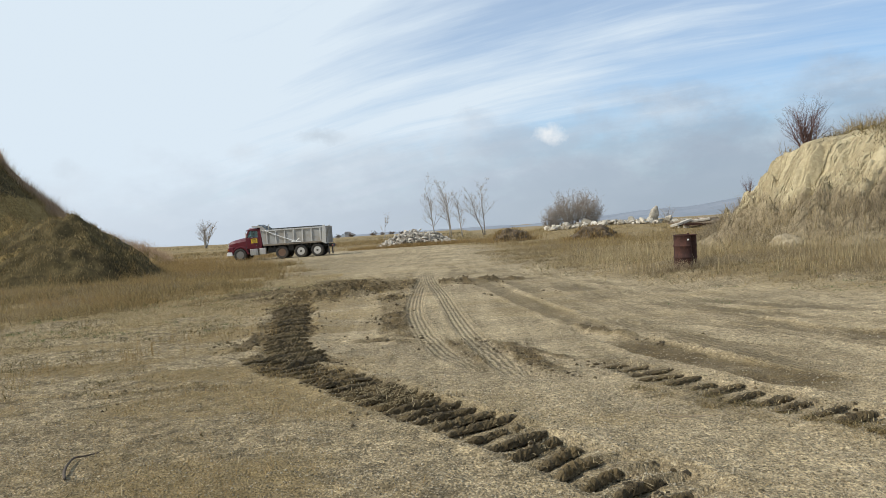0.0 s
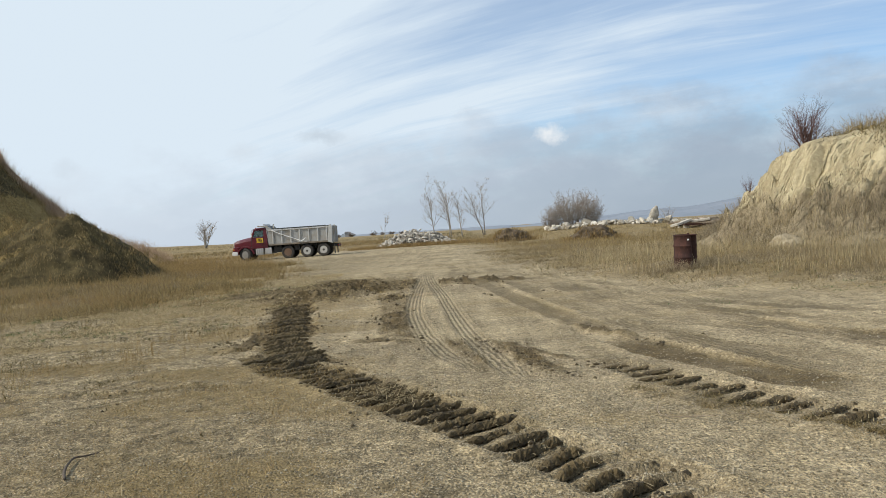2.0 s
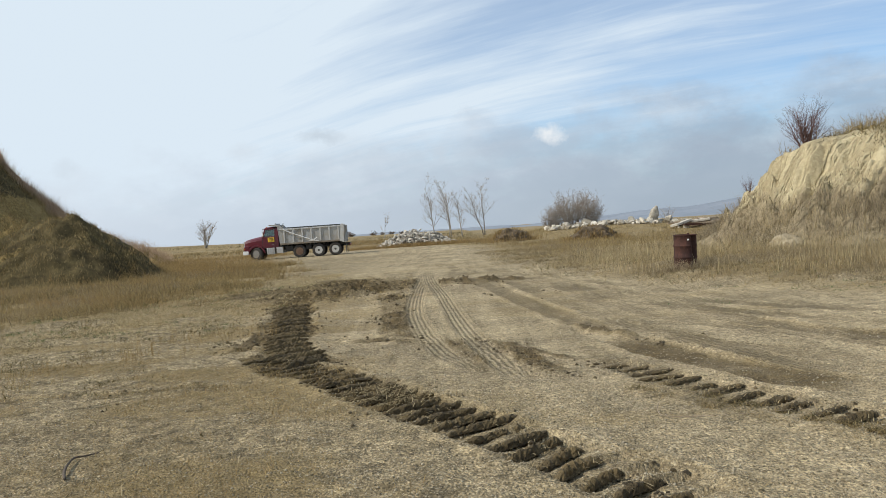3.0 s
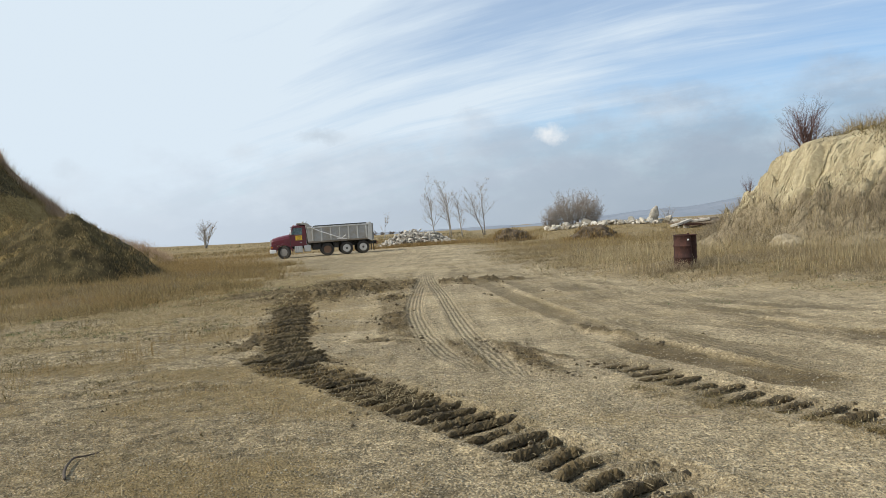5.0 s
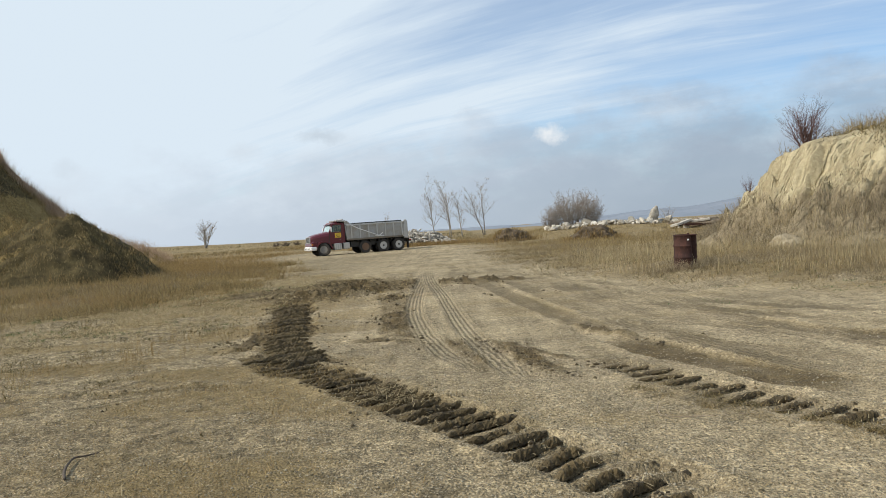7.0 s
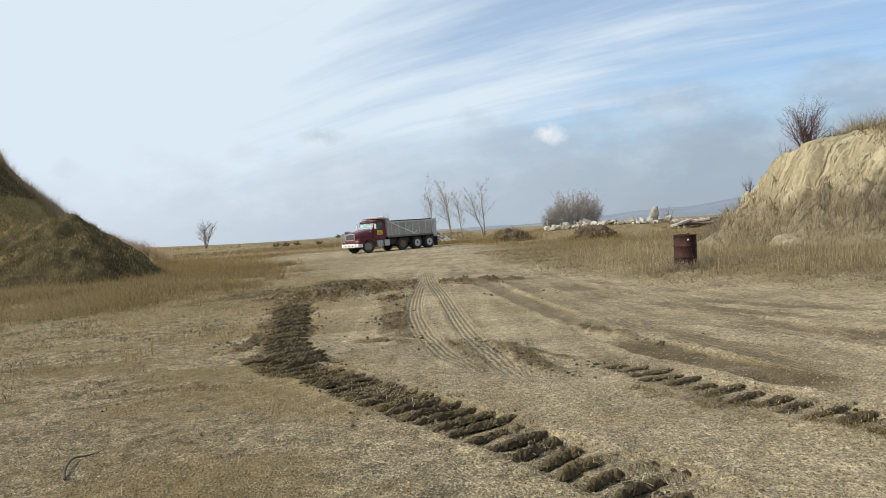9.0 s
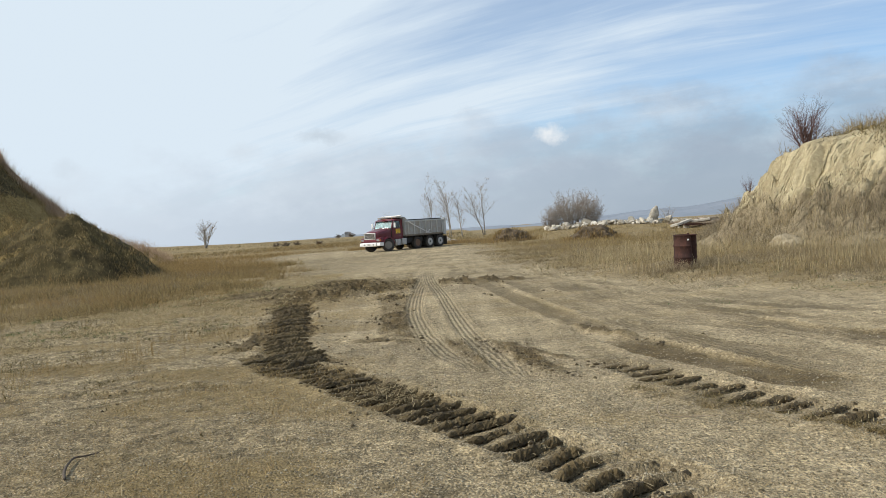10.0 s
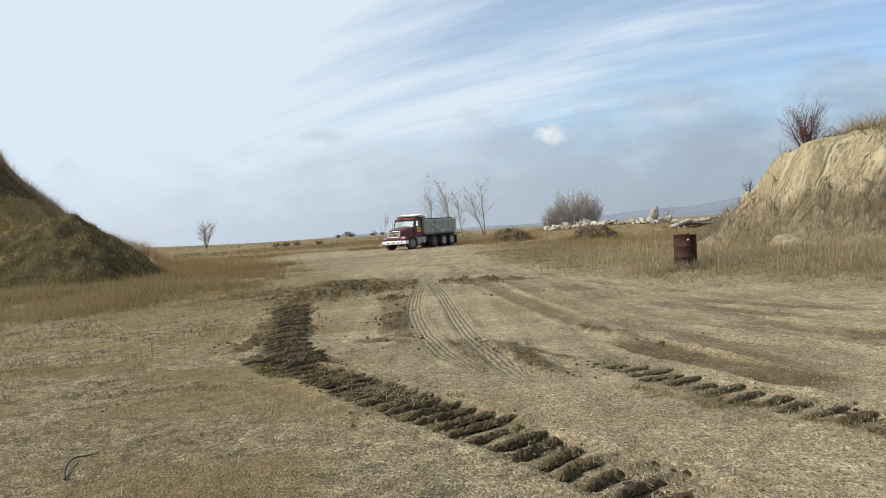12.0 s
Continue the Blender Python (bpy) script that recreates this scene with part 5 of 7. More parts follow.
# ---- ridges of mud pressed up by the loader's lugs ----
def lump_mesh(name, seed, length, width, height):
    """A ragged wall of pressed mud along x: steep and broken in front (-y), sloping off behind."""
    rng = random.Random(seed)
    bm = bmesh.new()
    n = 37
    off = Vector((seed * 3.7, seed * 1.3, 0))
    section = ((-0.56, -0.02), (-0.50, 0.30), (-0.44, 0.66), (-0.30, 0.95), (-0.08, 1.0), (0.14, 0.80), (0.34, 0.40), (0.55, -0.10))
    rings = []
    for i in range(n):
        u = -1 + 2 * i / (n - 1)
        x = u * length / 2
        taper = max(0.12, 1 - abs(u) ** 4) * (0.80 + 0.30 * noise.noise(Vector((u * 3.1, seed * 2.7, 0.5)))) * (0.86 + 0.28 * rng.random())
        ring = []
        for yy, zz in section:
            p = Vector((x, yy * width * (0.6 + 0.4 * taper), zz * height * taper - 0.012))
            q = noise.noise(p * 14 + off) * 0.020 + noise.noise(p * 45 + off) * 0.014 + noise.noise(p * 120 + off) * 0.007
            k = 1.0 if 0.1 < zz else 0.35
            ring.append(bm.verts.new(p + Vector((q * 0.5, -q * k, q * k * 0.7)) + Vector((0, 0.022 * math.sin(2.4 * u + seed), 0))))
        rings.append(ring)
    for a, b in zip(rings, rings[1:]):
        for j in range(len(section) - 1):
            bm.faces.new((a[j], a[j + 1], b[j + 1], b[j]))
    bm.faces.new(rings[0])
    bm.faces.new(rings[-1])
    bmesh.ops.recalc_face_normals(bm, faces=bm.faces)
    mesh = bpy.data.meshes.new(name)
    bm.to_mesh(mesh)
    bm.free()
    mesh.materials.append(M["mud"])
    return mesh


LUMPS = [lump_mesh("mud_ridge", s, 0.68, 0.095, 0.066) for s in range(10)]


def lug_track(curve, name, label, first, last, step, angle, size, grade, shift=None, lift=0.0):
    """One track: a row of ridges across a curve, each in front of the plate that its lug pressed."""
    root = tagged(new(name), label, "wheel track", kind="structure")
    rng = random.Random(7)
    seg = np.hypot(*np.diff(curve, axis=0).T)
    run = np.concatenate([[0], np.cumsum(seg)])
    k = 0
    while first + step * k < min(last, run[-1] - 0.05):
        s = first + step * k + rng.uniform(-0.02, 0.02)
        k += 1
        i = max(0, int(np.searchsorted(run, s)) - 1)
        p = curve[i] + (curve[i + 1] - curve[i]) * (s - run[i]) / seg[i]
        head = math.atan2(*(curve[i + 1] - curve[i])[::-1])
        long, high = size(s) * rng.uniform(0.85, 1.12), grade(s) * rng.uniform(0.8, 1.2)
        ob = new("mud_ridge", rng.choice(LUMPS))
        ob.parent = root
        turn = math.degrees(head) + angle + rng.uniform(-5, 5)
        slide = (shift(s) if shift else 0.0) + rng.uniform(-0.05, 0.05)
        x, y = p[0] + slide * math.cos(radians(turn)), p[1] + slide * math.sin(radians(turn))
        z = float(land(np.array([x]), np.array([y]))[0])
        ob.matrix_basis = pose(x, y, z - 0.014 + lift, rng.uniform(-4, 4), rng.uniform(-3, 3), turn) @ Matrix.Diagonal((long, rng.uniform(0.8, 1.15), high, 1))
    return root


lug_track(LOADER_LEFT, "wheel_track", "dark muddy loader track with pressed lug ridges", LUG_FIRST, 8.2, LUG_STEP, 90, lambda s: 1.25 - 0.58 * min(1, max(0, (s - 5.0) / 2.2)),
          lambda s: 0.55 + 0.55 * min(1, max(0, (s - 1.0) / 3)), lambda s: -0.16 * min(1, max(0, (s - 6.0) / 1.2)))
lug_track(LOADER_RIGHT, "wheel_track", "brown loader track with pressed lug ridges", LUG_FIRST, 4.0, LUG_STEP, 90, lambda s: 0.82 - 0.25 * min(1, max(0, (s - 2.6) / 1.2)),
          lambda s: 0.35 + 0.50 * min(1, max(0, (s - 0.6) / 1.6)))
lug_track(TURN_LEFT, "wheel_track", "dark churned track with fine lug ridges", 0.3, 8.4, 0.27, -72, lambda s: 1.5 - 0.35 * min(1, s / 2.0), lambda s: 1.3, None, 0.015)


def clod_row(label, curve, spread, count, big, seed):
    root = tagged(new("turned_earth"), label, "mud", kind="structure")
    rng = random.Random(seed)
    for _ in range(count):
        p = curve[rng.randrange(len(curve))]
        x, y = p[0] + rng.gauss(0, spread), p[1] + rng.gauss(0, spread)
        ob = new("clod", rng.choice(CLODS))
        ob.parent = root
        s = 0.15 * big * rng.uniform(0.25, 1.3)
        ob.matrix_basis = pose(x, y, float(land(np.array([x]), np.array([y]))[0]) - 0.012, rng.uniform(-20, 20), rng.uniform(-20, 20), rng.uniform(0, 360)) @ Matrix.Diagonal((s, s, s * rng.uniform(0.7, 1.1), 1))


clod_row("dark clods thrown up at the turn", TURN_BACK, 0.8, 240, 0.42, 1)
clod_row("dark clods thrown up at the turn", BACK_ARM, 0.45, 90, 0.40, 11)
clod_row("dark clods along the turning wheel", TURN_LEFT, 0.36, 200, 0.42, 2)
clod_row("dark clods of an inner wheel turn", TURN_INNER, 0.20, 120, 0.42, 3)
clod_row("small row of dark clods", ROW_MID, 0.10, 80, 0.42, 4)
clod_row("small row of dark clods", ROW_OUTER, 0.06, 50, 0.42, 14)
clod_row("low crest of brown clods", CREST, 0.08, 90, 0.38, 5)
clod_row("dark clods where a wheel spun", INNER_FOOT, 0.16, 60, 0.35, 6)
clod_row("crumbled clods in the loader track", LOADER_LEFT, 0.24, 150, 0.30, 7)
clod_row("few late clods beside the track", LATE_CLODS, 0.08, 16, 0.26, 15)
clod_row("crumbled clods in the loader track", LOADER_RIGHT, 0.22, 110, 0.30, 8)


def crumbs(count, seed):
    """Crumbled moist soil lying wherever the wheels have churned, one joined mesh."""
    rng = np.random.RandomState(seed)
    x, y = rng.uniform(-6.5, 3.6, count), rng.uniform(6.0, 25.5, count)
    h, mud, tread, _ = tracks(x, y)
    blur = tracks(x + rng.normal(0, 0.22, count), y + rng.normal(0, 0.3, count))[1]
    clot = 0.15 + 0.85 * smooth(fractal(x, y, 2.4, 19, 3), 0.42, 0.60)
    keep = (rng.rand(count) < smooth(np.maximum(blur, mud), 0.2, 0.9) * clot * (0.10 + 0.90 * ((x < 1.15) | ((y > 19.3) & (x < 1.9))))) & (tread < 0.1)
    x, y, h = x[keep], y[keep], h[keep]
    k = len(x)
    s = (0.007 + 0.036 * rng.rand(k) ** 3) * (0.6 + 0.4 * smooth(y, 9, 17))
    shape = np.array([(1, 0, 0), (0, 1, 0), (-1, 0, 0), (0, -1, 0), (0, 0, 0.75), (0, 0, -0.5)], float)
    v = shape[None] * s[:, None, None] * rng.uniform(0.5, 1.5, (k, 6, 3))
    a = rng.rand(k) * 6.28
    c, d = np.cos(a)[:, None], np.sin(a)[:, None]
    v = np.stack([v[..., 0] * c - v[..., 1] * d, v[..., 0] * d + v[..., 1] * c, v[..., 2]], -1)
    v = v + np.stack([x, y, land(x, y) + h + s * 0.2], 1)[:, None, :]
    f = np.array([(0, 1, 4), (1, 2, 4), (2, 3, 4), (3, 0, 4), (1, 0, 5), (2, 1, 5), (3, 2, 5), (0, 3, 5)])
    tris = (np.arange(k)[:, None, None] * 6 + f[None]).reshape(-1, 3)
    ob = link_mesh("soil_crumbs", array_mesh("soil_crumbs", v.reshape(-1, 3), None, tris), M["crumb"], smooth=False)
    tagged(ob, "crumbled dark soil churned up by wheels", "soil", kind="stuff")


crumbs(75000, 9)


def pebbles(count, seed):
    """Small stones and crumbs of soil strewn over the near yard, one joined mesh."""
    rng = np.random.RandomState(seed)
    y = 3.6 + 15.0 * rng.rand(count) ** 1.5
    x = rng.uniform(-0.66, 0.66, count) * y
    s = 0.003 + 0.010 * rng.rand(count) ** 4
    shape = np.array([(1, 0, 0), (0, 1, 0), (-1, 0, 0), (0, -1, 0), (0, 0, 0.8), (0, 0, -0.5)], float)
    v = shape[None] * s[:, None, None] * rng.uniform(0.6, 1.4, (count, 6, 3))
    a = rng.rand(count) * 6.28
    c, d = np.cos(a)[:, None], np.sin(a)[:, None]
    v = np.stack([v[..., 0] * c - v[..., 1] * d, v[..., 0] * d + v[..., 1] * c, v[..., 2]], -1)
    h, *_ = tracks(x, y)
    v = v + np.stack([x, y, land(x, y) + h + s * 0.25], 1)[:, None, :]
    f = np.array([(0, 1, 4), (1, 2, 4), (2, 3, 4), (3, 0, 4), (1, 0, 5), (2, 1, 5), (3, 2, 5), (0, 3, 5)])
    tris = (np.arange(count)[:, None, None] * 6 + f[None]).reshape(-1, 3)
    ob = link_mesh("pebbles", array_mesh("pebbles", v.reshape(-1, 3), None, tris), M["pebble"], smooth=False)
    tagged(ob, "strewn pebbles and soil crumbs on the yard", "gravel", kind="stuff")


pebbles(60000, 5)


# ---- stones ----
SLABS = [rock_mesh("chunk", s, M["concrete"], 0.14, 0.55) for s in range(8)]
ROCKS = [rock_mesh("boulder", s + 40, M["stone"], 0.10, 0.85) for s in range(7)]


def rubble_pile(x0, x1, yc, top, count, seed):
    root = tagged(new("rubble_pile"), "heap of pale broken concrete chunks in dry grass", "rubble")
    rng = random.Random(seed)
    xc, half = (x0 + x1) / 2, (x1 - x0) / 2
    for _ in range(count):
        u, v = rng.uniform(-1, 1), rng.uniform(-1, 1)
        roof = max(0.0, 1 - abs(u) ** 1.9) * (1 - 0.8 * v * v)
        x, y = xc + u * half, yc + v * 2.2
        base = float(land(np.array([x]), np.array([y]))[0])
        s = rng.uniform(0.26, 0.64)
        ob = new("chunk", rng.choice(SLABS))
        ob.parent = root
        z = base + top * roof * rng.uniform(0.55, 1.0) - 0.05
        ob.matrix_basis = pose(x, y, max(z, base + 0.08), rng.uniform(-60, 60), rng.uniform(-60, 60), rng.uniform(0, 360)) @ Matrix.Diagonal((s * rng.uniform(0.8, 1.5), s, s * rng.uniform(0.6, 1.0), 1))
    # smaller fragments between them, joined
    bm = bmesh.new()
    for _ in range(240):
        u, v = rng.uniform(-1.05, 1.05), rng.uniform(-1, 0.4)
        roof = max(0.0, 1 - abs(u) ** 1.9) * (1 - 0.8 * v * v)
        s = rng.uniform(0.10, 0.30)
        place = pose(xc + u * half, yc + v * 2.3, max(0.0, top * roof * rng.uniform(0.8, 1.05)), rng.uniform(-60, 60), rng.uniform(-60, 60), rng.uniform(0, 360)) @ Matrix.Diagonal((s * rng.uniform(0.9, 2.2), s, s * 0.7, 1))
        got = bmesh.ops.create_icosphere(bm, subdivisions=1, radius=0.5, matrix=place)["verts"]
        for w in got:
            w.co += Vector((rng.uniform(-1, 1), rng.uniform(-1, 1), rng.uniform(-1, 1))) * s * 0.12
    tagged(part("fragments", bm, M["concrete"], root), kind="stuff")
    # a core under the chunks
    bm = bmesh.new()
    bmesh.ops.create_icosphere(bm, subdivisions=3, radius=1)
    for v in bm.verts:
        n = 1 + 0.25 * noise.noise(v.co * 2.3)
        v.co = Vector((v.co.x * half * 0.86 * n + xc, v.co.y * 2.0 * n + yc, max(v.co.z, -0.1) * top * 0.82 * n - 0.15))
    part("core", bm, M["concrete"], root)


rubble_pile(-6.5, 1.2, 75.5, 1.5, 300, 3)


def boulder(x, y, s, seed, sink=0.2, tall=1.0):
    rng = random.Random(seed)
    ob = new("boulder", ROCKS[seed % len(ROCKS)])
    z = float(level(np.array([x]), np.array([y]))[0])
    ob.matrix_basis = pose(x, y, z + s * tall * (0.40 - sink), rng.uniform(-15, 15), rng.uniform(-15, 15), rng.uniform(0, 360)) @ Matrix.Diagonal((s * rng.uniform(0.9, 1.35), s, s * tall, 1))
    return tagged(ob, "pale weathered boulder lying in dry grass", "boulder", "row of boulders")


rng = random.Random(11)
for k in range(112):
    u = k / 111
    boulder(11.2 + 12.5 * u + rng.uniform(-0.4, 0.4), 77 - 4 * u + rng.uniform(-1.6, 1.6), rng.uniform(0.22, 0.60) + 0.30 * (rng.random() < 0.22), k, 0.10, rng.uniform(0.8, 1.35))


def standing_stone(x, y, height):
    bm = bmesh.new()
    bmesh.ops.create_icosphere(bm, subdivisions=3, radius=0.5)
    for v in bm.verts:
        p = v.co.copy()
        w = 0.62 * (1 - 0.45 * (p.z + 0.5) ** 2.0)
        n = 1 + 0.20 * noise.noise(p * 3.1 + Vector((4, 1, 7)))
        v.co = Vector((p.x * w * 1.9 * n + 0.55 * p.z, p.y * w * 1.4 * n, p.z * height * n + height * 0.42))
    ob = part("standing_stone", bm, M["stone"], None)
    ob.location = (x, y, float(land(np.array([x]), np.array([y]))[0]))
    ob.rotation_euler = (0, radians(5), 0.4)
    tagged(ob, "tall upright white boulder among the stones", "boulder")


standing_stone(21.3, 74, 1.9)


# ---- heaps of dug earth ----
def earth_heap(x, y, rx, ry, h, seed, label, mat="heap"):
    bm = bmesh.new()
    bmesh.ops.create_icosphere(bm, subdivisions=5, radius=1)
    bmesh.ops.delete(bm, geom=[v for v in bm.verts if v.co.z < -0.25], context="VERTS")
    off = Vector((seed * 5.1, seed * 2.3, 0))
    for v in bm.verts:
        n = 1 + 0.28 * noise.noise(v.co * 1.7 + off) + 0.14 * noise.noise(v.co * 5 + off) + 0.06 * noise.noise(v.co * 13 + off)
        v.co = Vector((v.co.x * rx * n, v.co.y * ry * n, v.co.z * h * n))
    ob = part("earth_heap", bm, M[mat], None, smooth=True)
    ob.location = (x, y, float(level(np.array([x]), np.array([y]))[0]) - 0.02)
    tagged(ob, label, "earth heap")
    if mat != "heap":
        return
    r = np.random.RandomState(seed)
    k = 2600
    u, w = r.normal(0, 0.62, k), r.normal(0, 0.62, k)
    rr = np.hypot(u, w)
    gx, gy = x + u * rx, y + w * ry
    gz = land(gx, gy) + h * np.sqrt(np.maximum(0, 1 - rr ** 2)) * 0.86
    sel = ((rr > 0.85) | ((u < -0.45) & (r.rand(k) < 0.8)) | (r.rand(k) < 0.08))
    blades("heap_grass", gx[sel], gy[sel], gz[sel], 0.15 + 0.40 * r.rand(sel.sum()), 0.022 + 0.02 * r.rand(sel.sum()), M["ochre"], "ochre grass on the earth heap", "grass", seed + 300)


earth_heap(6.2, 66, 1.75, 1.6, 1.12, 3, "dark earth heap with ochre grass")
earth_heap(11.35, 24.4, 0.55, 0.5, 0.36, 8, "small pale lump of loess among dead weeds", "loess")
earth_heap(11.3, 55, 1.55, 1.4, 1.02, 5, "dark earth heap beside ochre grass")


# ---- bare trees ----
def bare_tree(name, x, y, height, seed, label, category, stems=1, spread=0.35, upright=0.6, twig="twig", base_r=None, levels=4, z=None, lean=(0.0, 0.0), forks=(3, 5), start=0.25, limbs=3, limb=1.0):
    """Tapered stems that fork again and again into fine twigs."""
    rng = random.Random(seed)
    root = tagged(new(name), label, category)
    zb = float(level(np.array([x]), np.array([y]))[0]) if z is None else z
    root.location = (x, y, zb)
    bms = [bmesh.new(), bmesh.new()]
    base_r = base_r or height * 0.016

    def grow(p, d, length, r, depth):
        n = 5 if depth == 0 else 4 if depth < 3 else 3
        pts, rad, q, dd = [p.copy()], [r], p.copy(), d.copy()
        for i in range(n):
            dd = (dd + Vector((rng.gauss(0, 0.10), rng.gauss(0, 0.10), rng.gauss(0.03, 0.06) + 0.05 * upright))).normalized()
            q = q + dd * length / n
            pts.append(q.copy())
            rad.append(max(r * (1 - 0.75 * (i + 1) / n), (0.0045 if y < 60 else 0.0062) * height / 8))
        add_tube(bms[0 if depth < 2 else 1], pts, rad, 7 if depth == 0 else 5 if depth == 1 else 3)
        if depth >= levels:
            return
        kids = rng.randint(*forks) + (limbs if depth == 0 else 0)
        for _ in range(kids):
            t = rng.uniform(start if depth == 0 else 0.2, 1.0)
            i = min(int(t * n), n - 1)
            o = pts[i].lerp(pts[i + 1], t * n - i)
            a = rng.uniform(0, 2 * math.pi)
            side = Vector((math.cos(a), math.sin(a), 0))
            k = (dd * (0.75 + 0.3 * upright) + side * rng.uniform(0.5, 1.1) * (spread * 2.2)).normalized()
            grow(o, k, length * rng.uniform(0.38, 0.62) * (1.12 - 0.45 * t) * (limb if depth == 0 else 1.0), rad[i] * (0.62 if limb == 1.0 else 0.45), depth + 1)

    for s in range(stems):
        a = 2 * math.pi * s / max(stems, 1) + rng.uniform(0, 1)
        out = 0.0 if stems == 1 else rng.uniform(0.05, 1.0) * spread * 1.6
        d = Vector((math.cos(a) * out + lean[0], math.sin(a) * out + lean[1], 1)).normalized()
        o = Vector((math.cos(a), math.sin(a), 0)) * (0.0 if stems == 1 else 0.05 * height * rng.random())
        grow(o - Vector((0, 0, 0.12)), d, height * rng.uniform(0.66, 0.88) * (0.6 if stems == 1 and spread > 0.5 else 1.0), base_r, 0)
    part("trunk", bms[0], M["bark" if twig == "twig" else twig], root, smooth=True)
    part("crown", bms[1], M[twig], root, smooth=True)
    return root


LABEL = "slender bare grey tree in dry pasture"
for x, y, h, seed, lean in ((-0.99, 108, 9.0, 1, -0.11), (1.1, 108, 8.9, 2, 0.04), (1.45, 109, 9.1, 3, 0.02), (2.98, 107, 8.4, 4, -0.09), (6.1, 108, 7.8, 5, -0.30), (6.3, 108, 8.3, 6, 0.06)):
    bare_tree("tree", x, y, h, seed, LABEL, "tree", 1, 0.42, 0.55, base_r=0.095, levels=3, lean=(lean, 0), forks=(4, 6), start=0.2, limbs=10, limb=0.68)
bare_tree("tree", -9.4, 120, 4.4, 8, "small thin bare tree in dry pasture", "tree", 1, 0.28, 0.8, levels=3, base_r=0.06)
bare_tree("tree", -54.5, 170, 6.7, 9, "lone bare tree with a broad crown in the field", "tree", 4, 0.5, 0.6, levels=3, base_r=0.15, forks=(4, 6))
for x, y, h, seed in ((14.4, 98, 3.0, 21), (15.6, 99, 3.9, 22), (16.8, 98, 4.5, 23), (18.2, 100, 5.2, 24), (19.2, 98, 5.0, 25), (20.3, 99, 3.7, 26)):
    bare_tree("bush", x, y, h, seed, "large bare grey thicket behind the stones", "bush", 14, 0.42, 0.75, "thicket", 0.04, 3, forks=(4, 6), start=0.12)
bare_tree("shrub", 15.3, 30.6, 2.15, 31, "bare reddish shrub on top of the bank", "shrub", 13, 0.5, 0.8, "red_twig", 0.026, 3, forks=(4, 5), start=0.08)
bare_tree("shrub", 13.2, 31.5, 0.9, 33, "small bare reddish sapling on the bank edge", "shrub", 5, 0.4, 0.9, "red_twig", 0.012, 2)
bare_tree("shrub", -26.0, 47, 1.1, 35, "small pinkish bare shrub on the mound", "shrub", 7, 0.5, 0.7, "red_twig", 0.014, 2)
bare_tree("bush", 24.5, 80, 2.0, 37, "small thin grey bush behind the white stone", "bush", 6, 0.5, 0.7, levels=2, base_r=0.03)
for x, y, h, s in ((-29.5, 131, 1.1, 41), (-27.6, 130, 1.2, 42), (-25.8, 131, 1.0, 43), (-21.4, 128, 1.1, 44), (-33, 235, 1.6, 45), (-29, 236, 1.9, 46), (-22, 238, 2.0, 47), (-16, 236, 1.6, 48), (-19, 236, 1.3, 51), (-12.5, 230, 1.5, 52), (-9, 226, 1.3, 53)):
    bare_tree("bush", x, y, h, s, "low brown scrub in the pasture", "bush", 16, 1.6, 0.1, "far_scrub", 0.06, 2, forks=(5, 7), start=0.05)


# ---- rusty drum ----
def steel_drum(x, y):
    z = float(land(np.array([x]), np.array([y]))[0])
    root = tagged(new("steel_drum"), "rusty brown oil drum standing in dry grass", "drum")
    root.matrix_basis = pose(x, y, z - 0.02, 1.0, 0.8, 25)
    R, H = 0.292, 0.89
    bm = bmesh.new()
    prof = [(R - 0.02, 0.0), (R + 0.012, 0.0), (R + 0.014, 0.012), (R + 0.004, 0.026)]
    for zc in (0.30, 0.60):
        prof += [(R, zc - 0.035), (R + 0.015, zc - 0.012), (R + 0.017, zc), (R + 0.015, zc + 0.012), (R, zc + 0.035)]
    prof += [(R, H - 0.03), (R + 0.006, H - 0.022)]
    add_lathe(bm, prof, 48, "z")
    for v in bm.verts:
        n = noise.noise(Vector((v.co.x * 3, v.co.y * 3, v.co.z * 2.2))) * 0.012
        v.co.x *= 1 + n
        v.co.y *= 1 + n
        # one side is stove in from rim to foot
        a = math.atan2(v.co.y, v.co.x) - radians(-52 - 25)
        a = (a + math.pi) % (2 * math.pi) - math.pi
        d = 1 - 0.55 * math.exp(-(a / 0.26) ** 2) * min(1.0, 0.35 + v.co.z)
        v.co.x *= d
        v.co.y *= d
    part("shell", bm, M["rust"], root, smooth=True)
    bm = bmesh.new()
    add_lathe(bm, [(R - 0.006, H - 0.02), (R + 0.013, H - 0.02), (R + 0.017, H - 0.005), (R + 0.010, H + 0.006), (R - 0.006, H + 0.004), (R - 0.010, H - 0.018)], 48, "z")
    part("rim", bm, M["rust"], root, smooth=True)
    bm = bmesh.new()
    add_lathe(bm, [(R - 0.006, H - 0.024), (R - 0.008, H - 0.014), (0.0, H - 0.012)][:2] + [(0.05, H - 0.012)], 32, "z")
    part("lid", bm, M["rust"], root)
    bm = bmesh.new()
    add_lathe(bm, [(0.034, H - 0.014), (0.034, H + 0.03), (0.026, H + 0.045)], 12, "z", (0.16, 0.05, 0))
    part("bung", bm, M["rust"], root)
    bm = bmesh.new()
    a = radians(-118)
    add_box(bm, (-0.022, -0.004, -0.02), (0.022, 0.004, 0.02), 0.003, Matrix.Translation(((R + 0.004) * math.cos(a), (R + 0.004) * math.sin(a), H - 0.12)) @ Matrix.Rotation(a + math.pi / 2, 4, "Z"))
    part("tag", bm, M["white_dot"], root, "small white tag near the rim")


